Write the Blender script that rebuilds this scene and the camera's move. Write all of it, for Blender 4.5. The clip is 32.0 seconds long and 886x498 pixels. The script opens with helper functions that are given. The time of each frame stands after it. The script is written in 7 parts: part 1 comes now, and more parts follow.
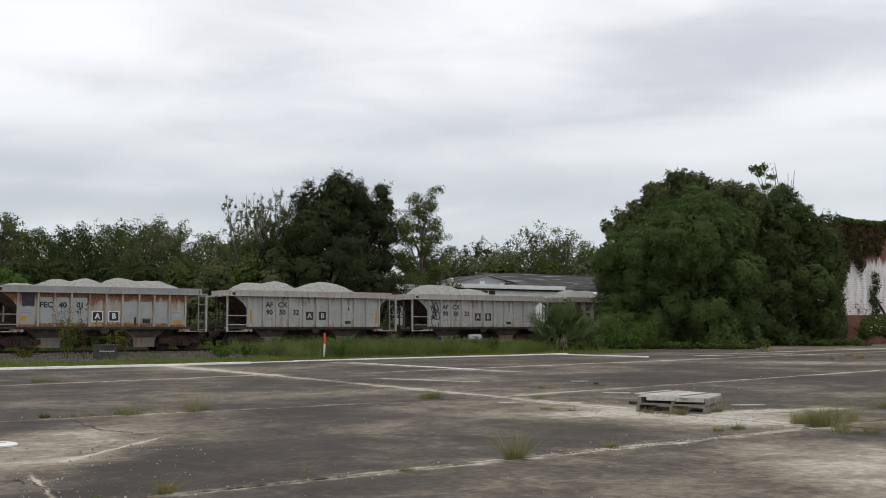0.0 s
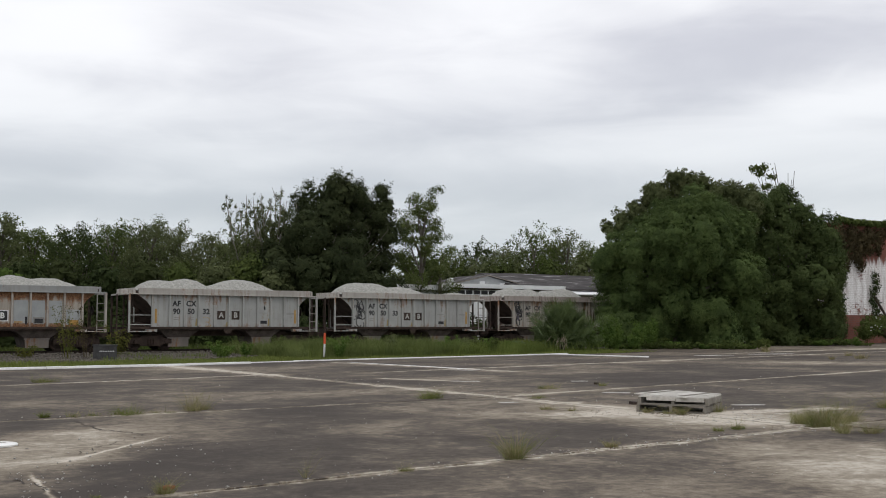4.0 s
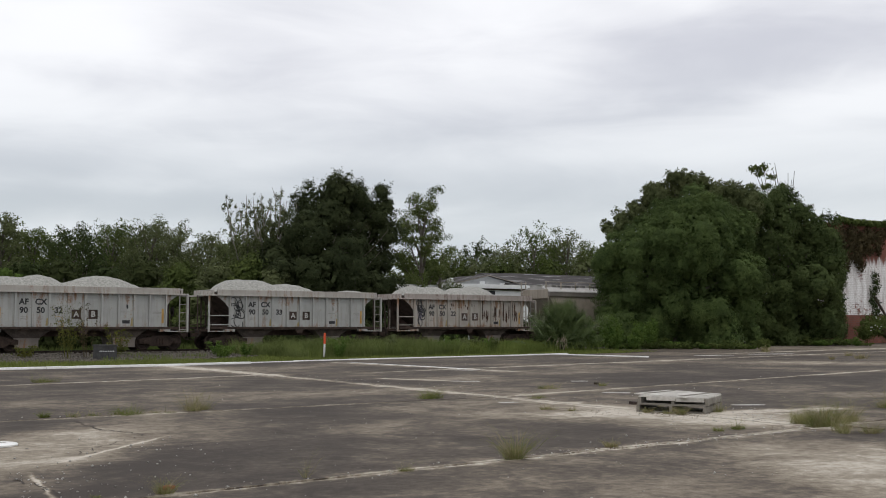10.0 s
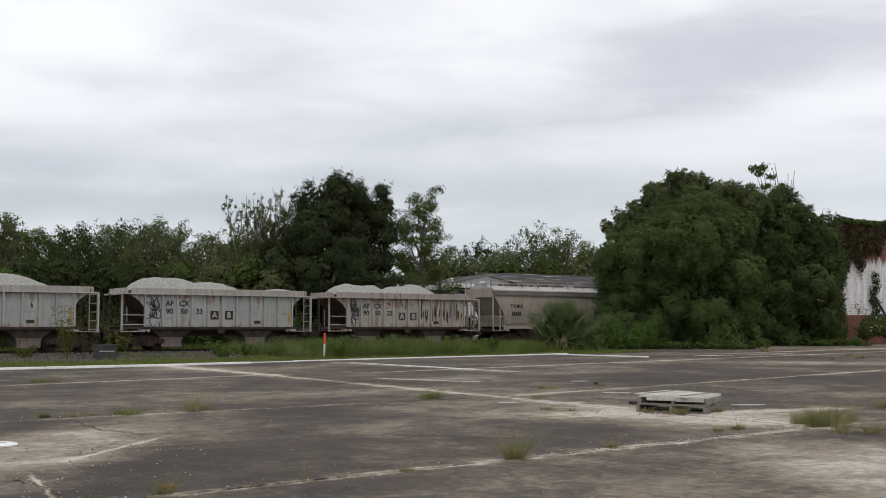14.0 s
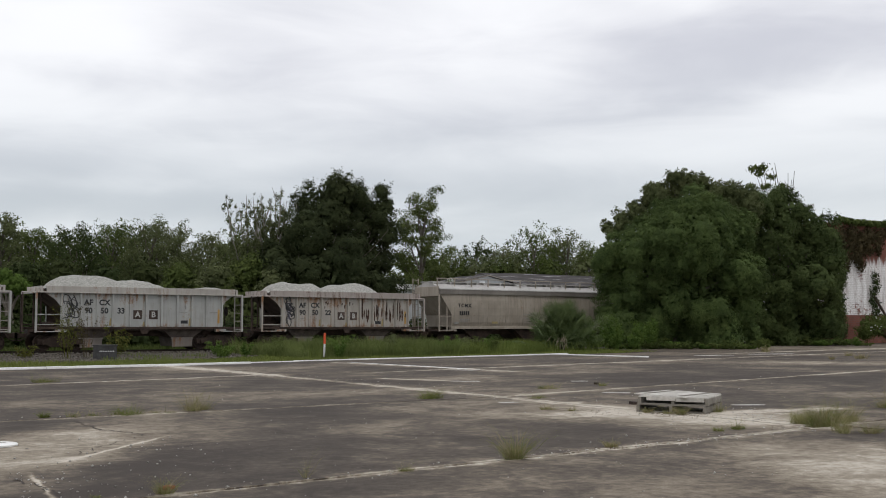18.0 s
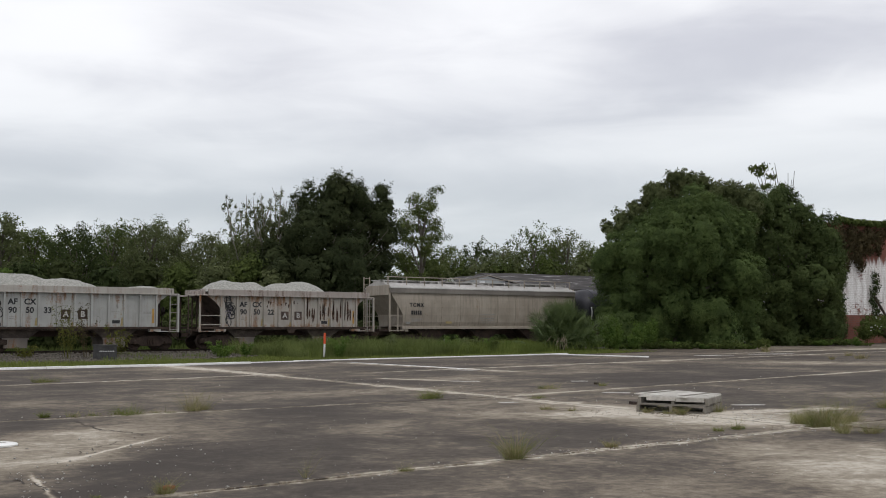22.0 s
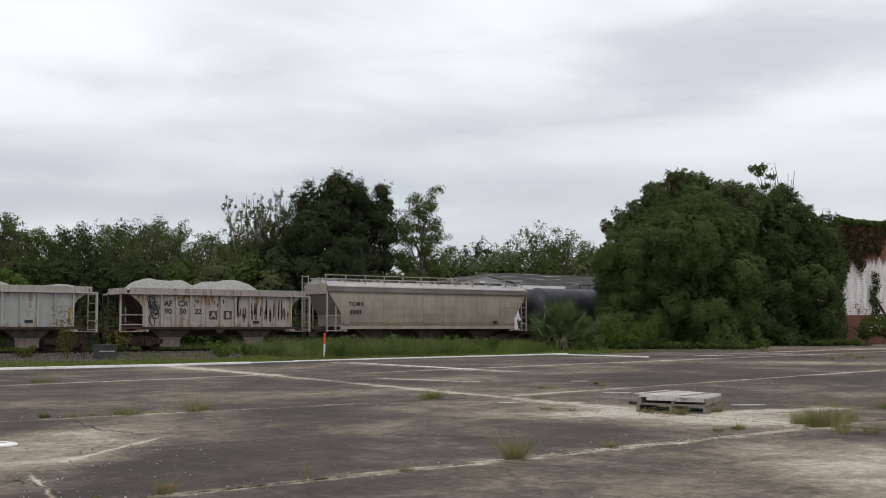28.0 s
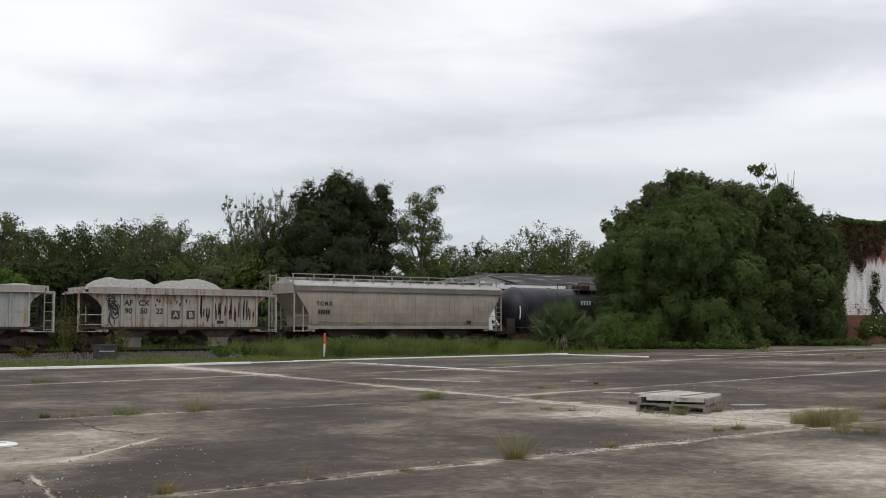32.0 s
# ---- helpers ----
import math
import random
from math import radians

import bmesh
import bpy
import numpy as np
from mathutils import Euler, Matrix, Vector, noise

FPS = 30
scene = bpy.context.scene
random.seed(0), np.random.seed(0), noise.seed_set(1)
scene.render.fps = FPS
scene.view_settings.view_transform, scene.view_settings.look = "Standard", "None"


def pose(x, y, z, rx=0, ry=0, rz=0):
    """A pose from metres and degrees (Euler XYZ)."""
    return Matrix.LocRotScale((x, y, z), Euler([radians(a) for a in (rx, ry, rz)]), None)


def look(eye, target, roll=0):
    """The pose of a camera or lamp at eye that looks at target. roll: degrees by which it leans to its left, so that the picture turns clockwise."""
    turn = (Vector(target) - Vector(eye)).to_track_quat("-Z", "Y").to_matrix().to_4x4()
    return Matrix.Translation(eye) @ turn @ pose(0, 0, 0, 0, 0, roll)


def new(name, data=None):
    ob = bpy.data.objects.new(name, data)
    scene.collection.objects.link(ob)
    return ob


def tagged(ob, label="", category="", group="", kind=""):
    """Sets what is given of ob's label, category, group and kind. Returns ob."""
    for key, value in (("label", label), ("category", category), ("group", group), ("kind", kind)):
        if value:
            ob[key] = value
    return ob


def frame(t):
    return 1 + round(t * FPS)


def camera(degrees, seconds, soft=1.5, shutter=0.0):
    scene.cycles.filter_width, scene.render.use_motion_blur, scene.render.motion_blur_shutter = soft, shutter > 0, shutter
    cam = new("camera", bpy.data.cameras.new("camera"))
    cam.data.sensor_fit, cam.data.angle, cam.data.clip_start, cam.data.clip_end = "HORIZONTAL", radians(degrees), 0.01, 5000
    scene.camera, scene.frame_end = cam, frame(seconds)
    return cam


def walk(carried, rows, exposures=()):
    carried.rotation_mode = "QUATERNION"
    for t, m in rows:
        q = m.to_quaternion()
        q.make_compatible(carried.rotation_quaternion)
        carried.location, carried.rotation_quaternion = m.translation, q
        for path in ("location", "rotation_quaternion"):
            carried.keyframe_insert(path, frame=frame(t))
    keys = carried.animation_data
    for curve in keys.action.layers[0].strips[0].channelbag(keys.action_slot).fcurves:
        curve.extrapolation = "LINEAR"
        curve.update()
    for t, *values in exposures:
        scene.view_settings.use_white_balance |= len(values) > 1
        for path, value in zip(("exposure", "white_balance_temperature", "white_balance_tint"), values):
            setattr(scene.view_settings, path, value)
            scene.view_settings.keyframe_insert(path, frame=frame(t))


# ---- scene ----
# ---- camera ----
cam = camera(45.0, 32.0, soft=1.0)
EYE = (0.0, 0.0, 1.62)
YAW, PITCH = radians(35.7), 0.0729
AIM = (EYE[0] + math.sin(YAW), EYE[1] + math.cos(YAW), EYE[2] + PITCH)
walk(cam, [(0.0, look(EYE, AIM)), (32.0, look(EYE, AIM))])

# ---- light: an overcast day ----
world = bpy.data.worlds.new("overcast_sky")
scene.world = world
world.use_nodes = True


def link(nt, a, b):
    nt.links.new(a, b)


def math_node(nt, op, a, b=None, c=None, clamp=False):
    n = nt.nodes.new("ShaderNodeMath")
    n.operation = op
    n.use_clamp = clamp
    for i, v in enumerate((a, b, c)):
        if v is None:
            continue
        if isinstance(v, (int, float)):
            n.inputs[i].default_value = v
        else:
            nt.links.new(v, n.inputs[i])
    return n.outputs[0]


def mix_rgb(nt, fac, a, b, blend="MIX"):
    n = nt.nodes.new("ShaderNodeMix")
    n.data_type = "RGBA"
    n.blend_type = blend
    for idx, v in ((0, fac), (6, a), (7, b)):
        if isinstance(v, (int, float)):
            n.inputs[idx].default_value = v
        elif isinstance(v, tuple):
            n.inputs[idx].default_value = (*v[:3], 1)
        else:
            nt.links.new(v, n.inputs[idx])
    return n.outputs[2]


def noise_tex(nt, vec, scale, detail=4.0, rough=0.55, dist=0.0):
    n = nt.nodes.new("ShaderNodeTexNoise")
    n.inputs["Scale"].default_value = scale
    n.inputs["Detail"].default_value = detail
    n.inputs["Roughness"].default_value = rough
    n.inputs["Distortion"].default_value = dist
    if vec is not None:
        nt.links.new(vec, n.inputs["Vector"])
    return n.outputs["Fac"]


def ramp(nt, fac, lo, hi, a=0.0, b=1.0):
    n = nt.nodes.new("ShaderNodeMapRange")
    n.interpolation_type = "SMOOTHSTEP"
    n.inputs[1].default_value, n.inputs[2].default_value = lo, hi
    n.inputs[3].default_value, n.inputs[4].default_value = a, b
    nt.links.new(fac, n.inputs[0])
    return n.outputs[0]


def mapping(nt, vec, scale=(1, 1, 1), loc=(0, 0, 0), rot=(0, 0, 0)):
    n = nt.nodes.new("ShaderNodeMapping")
    n.inputs["Location"].default_value = loc
    n.inputs["Rotation"].default_value = rot
    n.inputs["Scale"].default_value = scale
    nt.links.new(vec, n.inputs["Vector"])
    return n.outputs[0]


CLOUDS = ((-0.27, 0.112, 0.17, 0.016, -0.10, 0.02), (-0.38, 0.142, 0.16, 0.022, -0.11, -0.04), (-0.14, 0.158, 0.15, 0.018, 0.09, 0.0), (-0.30, 0.195, 0.24, 0.020, 0.08, -0.03), (0.25, 0.235, 0.17, 0.034, -0.12, 0.10),
          (0.05, 0.185, 0.20, 0.020, -0.06, 0.05), (0.18, 0.125, 0.22, 0.025, -0.05, 0.0), (-0.36, 0.26, 0.14, 0.04, 0.08, 0.0), (0.36, 0.19, 0.10, 0.016, 0.08, 0.05), (-0.02, 0.28, 0.15, 0.03, 0.05, 0.0))


def build_sky():
    nt = world.node_tree
    nt.nodes.clear()
    out = nt.nodes.new("ShaderNodeOutputWorld")
    bg = nt.nodes.new("ShaderNodeBackground")
    sky = nt.nodes.new("ShaderNodeTexSky")
    sky.sky_type = "NISHITA"
    sky.sun_disc = False
    sky.sun_elevation, sky.sun_rotation = radians(50), radians(200)
    co = nt.nodes.new("ShaderNodeTexCoord")
    sep = nt.nodes.new("ShaderNodeSeparateXYZ")
    link(nt, co.outputs["Generated"], sep.inputs[0])
    z = math_node(nt, "MAXIMUM", sep.outputs[2], 0.0)
    turned = mapping(nt, co.outputs["Generated"], (1, 1, 1), (0, 0, 0), (0, 0, YAW))
    big = noise_tex(nt, mapping(nt, turned, (2.1, 2.1, 6.5), (1.35, 0.4, 0.62)), 1.0, 3.0, 0.5, 0.5)
    mid = noise_tex(nt, mapping(nt, turned, (4.5, 4.5, 19.0), (2.3, 0.2, 1.1)), 1.0, 6.0, 0.52, 0.5)
    soft = noise_tex(nt, mapping(nt, turned, (3.2, 3.2, 9.0), (4.1, 1.2, 0.3)), 1.0, 5.0, 0.55, 0.3)
    cloud = math_node(nt, "ADD", math_node(nt, "MULTIPLY", big, 0.40), math_node(nt, "MULTIPLY", mid, 0.27))
    cloud = math_node(nt, "ADD", cloud, 0.152)
    part_xyz = nt.nodes.new("ShaderNodeSeparateXYZ")
    link(nt, turned, part_xyz.inputs[0])
    wob = math_node(nt, "MULTIPLY", math_node(nt, "SUBTRACT", soft, 0.5), 2.4)
    # the broad cloud banks: bearing, height, half widths, thinner (+) or thicker (-), leaning
    for ax, el, wx, wz, st, tilt in CLOUDS:
        dx = math_node(nt, "SUBTRACT", part_xyz.outputs[0], ax)
        dz = math_node(nt, "SUBTRACT", math_node(nt, "SUBTRACT", part_xyz.outputs[2], el), math_node(nt, "MULTIPLY", dx, tilt))
        dx, dz = math_node(nt, "MULTIPLY", dx, 1 / wx), math_node(nt, "MULTIPLY", dz, 1 / wz)
        d = math_node(nt, "SQRT", math_node(nt, "ADD", math_node(nt, "MULTIPLY", dx, dx), math_node(nt, "MULTIPLY", dz, dz)))
        cloud = math_node(nt, "ADD", cloud, ramp(nt, math_node(nt, "ADD", d, wob), 1.5, 0.2, 0.0, st))
    cloud = ramp(nt, cloud, 0.34, 0.62)
    lift = ramp(nt, z, 0.07, 0.27)
    low = mix_rgb(nt, cloud, (0.575, 0.62, 0.66), (0.80, 0.835, 0.865))
    high = mix_rgb(nt, cloud, (0.66, 0.67, 0.735), (1.03, 1.035, 1.065))
    grey = mix_rgb(nt, lift, low, high)
    blue = nt.nodes.new("ShaderNodeVectorMath")
    blue.operation = "SCALE"
    link(nt, sky.outputs[0], blue.inputs[0])
    blue.inputs["Scale"].default_value = 0.10
    col = mix_rgb(nt, 0.06, grey, blue.outputs[0])
    link(nt, col, bg.inputs["Color"])
    bg.inputs["Strength"].default_value = 1.0
    link(nt, bg.outputs[0], out.inputs[0])


build_sky()
sun_data = bpy.data.lights.new("sun", "SUN")
sun_data.energy, sun_data.angle, sun_data.color = 0.7, radians(25), (1.0, 0.97, 0.92)
sun = new("sun", sun_data)
sun.matrix_world = look((-30, -60, 120), (0, 0, 0))
scene.view_settings.exposure = 0.0


# ---- materials ----
def material(name, rough=0.8, metal=0.0, spec=0.3):
    m = bpy.data.materials.new(name)
    m.use_nodes = True
    b = m.node_tree.nodes["Principled BSDF"]
    b.inputs["Roughness"].default_value = rough
    b.inputs["Metallic"].default_value = metal
    b.inputs["Specular IOR Level"].default_value = spec
    return m, m.node_tree, b


def bump(nt, b, height, strength=0.4, dist=0.02):
    n = nt.nodes.new("ShaderNodeBump")
    n.inputs["Strength"].default_value = strength
    n.inputs["Distance"].default_value = dist
    link(nt, height, n.inputs["Height"])
    link(nt, n.outputs[0], b.inputs["Normal"])


def obj_co(nt):
    return nt.nodes.new("ShaderNodeTexCoord").outputs["Object"]


def world_co(nt):
    return nt.nodes.new("ShaderNodeNewGeometry").outputs["Position"]


def mottled(name, c1, c2, scale=3.0, fine=30.0, rough=0.85, metal=0.0, spec=0.3, strength=0.3, vary=0.0, place=None):
    """Two colours mixed at two scales, with a fine relief."""
    m, nt, b = material(name, rough, metal, spec)
    co = world_co(nt) if place else obj_co(nt)
    n1 = noise_tex(nt, co, scale, 5, 0.6)
    n2 = noise_tex(nt, co, fine, 4, 0.6)
    f = ramp(nt, math_node(nt, "ADD", math_node(nt, "MULTIPLY", n1, 0.65), math_node(nt, "MULTIPLY", n2, 0.35)), 0.35, 0.65)
    col = mix_rgb(nt, f, c1, c2)
    if vary:
        r = nt.nodes.new("ShaderNodeObjectInfo").outputs["Random"]
        v = nt.nodes.new("ShaderNodeMapRange")
        v.inputs[3].default_value, v.inputs[4].default_value = 1 - vary, 1 + vary
        link(nt, r, v.inputs[0])
        hsv = nt.nodes.new("ShaderNodeHueSaturation")
        link(nt, v.outputs[0], hsv.inputs["Value"])
        link(nt, col, hsv.inputs["Color"])
        col = hsv.outputs[0]
    link(nt, col, b.inputs["Base Color"])
    bump(nt, b, n2, strength)
    return m


def foliage(name, dark, light, scale=0.5, rough=0.85, leaf=0.34, thru=0.28):
    """Leaves: tone differs by bough, by spray and a little by leaf; light passes a little."""
    m, nt, b = material(name, rough, 0, 0.12)
    co = world_co(nt)
    n1 = noise_tex(nt, co, scale, 3, 0.6)
    n2 = noise_tex(nt, co, scale * 3.6, 2, 0.5)
    isl = nt.nodes.new("ShaderNodeNewGeometry").outputs["Random Per Island"]
    f = math_node(nt, "ADD", math_node(nt, "MULTIPLY", ramp(nt, n1, 0.3, 0.7), 0.42), math_node(nt, "MULTIPLY", ramp(nt, n2, 0.3, 0.7), 0.32))
    f = math_node(nt, "ADD", f, math_node(nt, "MULTIPLY", math_node(nt, "SUBTRACT", isl, 0.12), leaf))
    col = mix_rgb(nt, f, dark, light)
    old = ramp(nt, noise_tex(nt, mapping(nt, co, (1, 1, 1), (11, 4, 7)), scale * 0.8, 3, 0.6), 0.55, 0.72, 0.0, 0.16)
    col = mix_rgb(nt, old, col, tuple(c * k for c, k in zip(light, (0.95, 0.72, 0.62))))
    link(nt, col, b.inputs["Base Color"])
    tr = nt.nodes.new("ShaderNodeBsdfTranslucent")
    link(nt, col, tr.inputs["Color"])
    mx = nt.nodes.new("ShaderNodeMixShader")
    mx.inputs[0].default_value = thru
    link(nt, b.outputs[0], mx.inputs[1]), link(nt, tr.outputs[0], mx.inputs[2])
    link(nt, mx.outputs[0], nt.nodes["Material Output"].inputs["Surface"])
    return m


def pavement_material():
    """Old slab: a dark film worn off in streaks and patches down to pale concrete, most of all along the joints."""
    m, nt, b = material("worn_pavement", 0.9, 0, 0.2)
    co = world_co(nt)
    sep = nt.nodes.new("ShaderNodeSeparateXYZ")
    link(nt, co, sep.inputs[0])
    x, y = sep.outputs[0], sep.outputs[1]
    wob = math_node(nt, "MULTIPLY", math_node(nt, "SUBTRACT", noise_tex(nt, co, 2.2, 9, 0.75), 0.5), 2.0)
    streak = noise_tex(nt, mapping(nt, co, (0.17, 0.24, 1), (3, 9, 0), (0, 0, 0.06)), 1.0, 7, 0.56, 0.5)
    blot = noise_tex(nt, co, 0.20, 9, 0.60, 0.6)
    fine = noise_tex(nt, co, 7.0, 8, 0.70)
    grit = noise_tex(nt, co, 55.0, 4, 0.65)
    patch = noise_tex(nt, co, 1.1, 7, 0.60, 0.8)
    value = math_node(nt, "ADD", math_node(nt, "MULTIPLY", streak, 0.44), math_node(nt, "ADD", math_node(nt, "MULTIPLY", blot, 0.60), math_node(nt, "ADD", math_node(nt, "MULTIPLY", patch, 0.46), math_node(nt, "MULTIPLY", fine, 0.46))))
    value = math_node(nt, "ADD", value, -0.482)
    scuff = noise_tex(nt, mapping(nt, co, (0.8, 1.6, 1), (5, 2, 0)), 1.0, 9, 0.72)
    value = math_node(nt, "ADD", value, ramp(nt, scuff, 0.63, 0.72, 0.0, 0.18))
    chip = noise_tex(nt, mapping(nt, co, (2.4, 2.4, 1), (1, 7, 0)), 1.0, 6, 0.66)
    value = math_node(nt, "ADD", value, ramp(nt, chip, 0.66, 0.72, 0.0, 0.14))
    damp = noise_tex(nt, mapping(nt, co, (0.5, 0.9, 1), (8, 3, 0)), 1.0, 6, 0.6)
    value = math_node(nt, "ADD", value, ramp(nt, damp, 0.58, 0.70, 0.0, -0.07))
    # stretches worn more (or less) than the rest: centre, half sizes (along the camera's view axes), strength
    view_xy = nt.nodes.new("ShaderNodeSeparateXYZ")
    link(nt, mapping(nt, co, (1, 1, 1), (0, 0, 0), (0, 0, radians(35.7))), view_xy.inputs[0])
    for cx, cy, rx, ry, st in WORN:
        dx = math_node(nt, "MULTIPLY", math_node(nt, "SUBTRACT", view_xy.outputs[0], cx), 1 / rx)
        dy = math_node(nt, "MULTIPLY", math_node(nt, "SUBTRACT", view_xy.outputs[1], cy), 1 / ry)
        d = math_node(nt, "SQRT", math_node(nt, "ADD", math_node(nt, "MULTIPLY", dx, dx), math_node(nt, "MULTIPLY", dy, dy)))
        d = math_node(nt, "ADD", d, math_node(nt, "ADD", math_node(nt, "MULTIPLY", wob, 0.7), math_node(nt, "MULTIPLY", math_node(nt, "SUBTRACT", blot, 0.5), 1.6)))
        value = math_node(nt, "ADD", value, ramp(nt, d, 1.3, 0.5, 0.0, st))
    # joints: a point, the direction, half width, from, to
    for px, py, ux, uy, hw, lo, hi in PALE:
        rx = math_node(nt, "SUBTRACT", x, px)
        ry = math_node(nt, "SUBTRACT", y, py)
        across = math_node(nt, "ADD", math_node(nt, "SUBTRACT", math_node(nt, "MULTIPLY", rx, uy), math_node(nt, "MULTIPLY", ry, ux)), math_node(nt, "MULTIPLY", wob, hw * 2.2))
        across = math_node(nt, "ABSOLUTE", across)
        along = math_node(nt, "ADD", math_node(nt, "MULTIPLY", rx, ux), math_node(nt, "MULTIPLY", ry, uy))
        span = math_node(nt, "MULTIPLY", ramp(nt, along, lo - 0.6, lo + 0.6), ramp(nt, along, hi + 0.6, hi - 0.6))
        core = ramp(nt, across, hw, 0.0, 0.0, 0.30)
        halo = ramp(nt, across, hw * 4.0, 0.0, 0.0, 0.06)
        value = math_node(nt, "ADD", value, math_node(nt, "MULTIPLY", math_node(nt, "ADD", core, halo), span))
    cr = nt.nodes.new("ShaderNodeValToRGB")
    link(nt, value, cr.inputs[0])
    stops = ((0.36, (0.053, 0.043, 0.036)), (0.47, (0.081, 0.067, 0.054)), (0.54, (0.118, 0.097, 0.076)), (0.61, (0.185, 0.154, 0.116)), (0.71, (0.275, 0.237, 0.183)), (0.85, (0.52, 0.47, 0.395)))
    e = cr.color_ramp.elements
    while len(e) < len(stops):
        e.new(0.5)
    for k, (p, c) in enumerate(stops):
        e[k].position, e[k].color = p, (*c, 1)
    gr = nt.nodes.new("ShaderNodeMapRange")
    gr.inputs[1].default_value, gr.inputs[2].default_value, gr.inputs[3].default_value, gr.inputs[4].default_value = 0.3, 0.7, 0.78, 1.22
    link(nt, grit, gr.inputs[0])
    col = nt.nodes.new("ShaderNodeVectorMath")
    col.operation = "SCALE"
    link(nt, cr.outputs[0], col.inputs[0]), link(nt, gr.outputs[0], col.inputs["Scale"])
    link(nt, col.outputs[0], b.inputs["Base Color"])
    bump(nt, b, math_node(nt, "ADD", math_node(nt, "MULTIPLY", fine, 0.4), math_node(nt, "MULTIPLY", grit, 0.6)), 0.35, 0.006)
    return m


# wear patches, placed and turned to fit the camera's view
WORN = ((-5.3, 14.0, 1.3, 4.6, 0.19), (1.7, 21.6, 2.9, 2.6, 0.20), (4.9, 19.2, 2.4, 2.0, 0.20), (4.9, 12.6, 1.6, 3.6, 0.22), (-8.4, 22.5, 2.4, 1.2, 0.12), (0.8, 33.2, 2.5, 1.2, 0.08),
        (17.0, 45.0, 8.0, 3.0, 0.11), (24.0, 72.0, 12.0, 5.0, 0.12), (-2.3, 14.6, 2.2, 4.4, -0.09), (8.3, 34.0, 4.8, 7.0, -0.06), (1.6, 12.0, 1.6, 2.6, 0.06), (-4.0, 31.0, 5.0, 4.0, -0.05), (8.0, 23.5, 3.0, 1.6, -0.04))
PALE = ((6.0, 10.15, 0.9985, 0.055, 0.17, -12, 10.5), (4.6, 19.5, 1.0, 0.01, 0.12, -20, 8.0), (15.5, 17.0, 0.055, 0.9985, 0.36, -7, 27.0),
        (9.0, 31.6, 0.98, 0.2, 0.2, -30, 8.0), (24.2, 36.0, -0.03, 1.0, 0.3, -6.5, 6.0), (24.0, 20.6, 0.99, 0.12, 0.2, -8, 24),
        (5.0, 14.4, 0.70, 0.714, 0.05, -1.5, 1.3), (18.6, 27.0, 0.27, -0.96, 0.22, -2.0, 2.2), (30.0, 33.2, 0.99, 0.1, 0.25, -10, 30),
        (3.1, 11.2, 0.15, 0.98, 0.05, -3.0, 1.0), (60, 40, 0.99, 0.05, 0.5, -12, 25), (16.6, 13.4, 0.96, -0.28, 0.5, -1.6, 2.6), (16.5, 36.0, 0.03, 0.9995, 0.5, -4.0, 6.8))
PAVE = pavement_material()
JOINT = mottled("joint_rubble", (0.20, 0.18, 0.15), (0.45, 0.42, 0.37), 2.0, 25.0, 0.95, strength=0.8, place=True)
WHITE_KERB = mottled("whitewashed_kerb", (0.70, 0.69, 0.66), (0.88, 0.88, 0.86), 0.9, 14.0, 0.8)
WORN_PAINT = mottled("worn_white_paint", (0.26, 0.24, 0.21), (0.60, 0.585, 0.56), 3.0, 18.0, 0.85, place=True)
SOIL = mottled("grassy_soil", (0.05, 0.06, 0.022), (0.10, 0.115, 0.04), 0.25, 6.0, 0.95, strength=0.7, place=True)
BALLAST = mottled("crushed_stone", (0.075, 0.066, 0.056), (0.17, 0.152, 0.132), 1.0, 12.0, 0.95, strength=0.9, place=True)
GRAVEL = mottled("limestone_gravel", (0.23, 0.228, 0.207), (0.39, 0.385, 0.352), 8.0, 26.0, 0.95, strength=0.9)
TIE = mottled("creosoted_timber", (0.028, 0.022, 0.018), (0.07, 0.055, 0.045), 4.0, 30.0, 0.9)
RAIL_STEEL = mottled("rusty_rail_steel", (0.018, 0.013, 0.011), (0.045, 0.032, 0.025), 2.0, 20.0, 0.65, 0.4)
GRASS = foliage("green_grass", (0.0784, 0.103, 0.0233), (0.2296, 0.2632, 0.0735), 0.6)
TALL_GRASS = foliage("tall_grass", (0.075, 0.100, 0.028), (0.205, 0.242, 0.085), 0.4)
DRY_GRASS = foliage("dry_grass", (0.19, 0.165, 0.085), (0.39, 0.34, 0.185), 3.0)
LEAF_DARK = foliage("dark_leaves", (0.025, 0.038, 0.0135), (0.066, 0.087, 0.030), 0.35)
LEAF_BROWNISH = foliage("dark_brownish_leaves", (0.028, 0.039, 0.0175), (0.078, 0.094, 0.041), 0.3)
LEAF_MID = foliage("green_leaves", (0.0493, 0.0706, 0.0188), (0.1254, 0.159, 0.0466), 0.4)
LEAF_RICH = foliage("rich_green_leaves", (0.035, 0.058, 0.019), (0.138, 0.190, 0.062), 0.45)
LEAF_VINY = foliage("viny_leaves", (0.034, 0.052, 0.0175), (0.112, 0.146, 0.052), 0.4)
LEAF_OLIVE = foliage("olive_leaves", (0.066, 0.082, 0.034), (0.162, 0.182, 0.082), 0.35)
# undergrowth leaf tone with the deep wood's shade put into the colour
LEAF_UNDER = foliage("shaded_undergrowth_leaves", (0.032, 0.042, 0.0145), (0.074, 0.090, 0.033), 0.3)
LEAF_LIGHT = foliage("light_leaves", (0.051, 0.0723, 0.0204), (0.136, 0.1615, 0.0544), 0.5)
LEAF_BRIGHT = foliage("bright_leaves", (0.052, 0.098, 0.0200), (0.150, 0.220, 0.0500), 0.6)
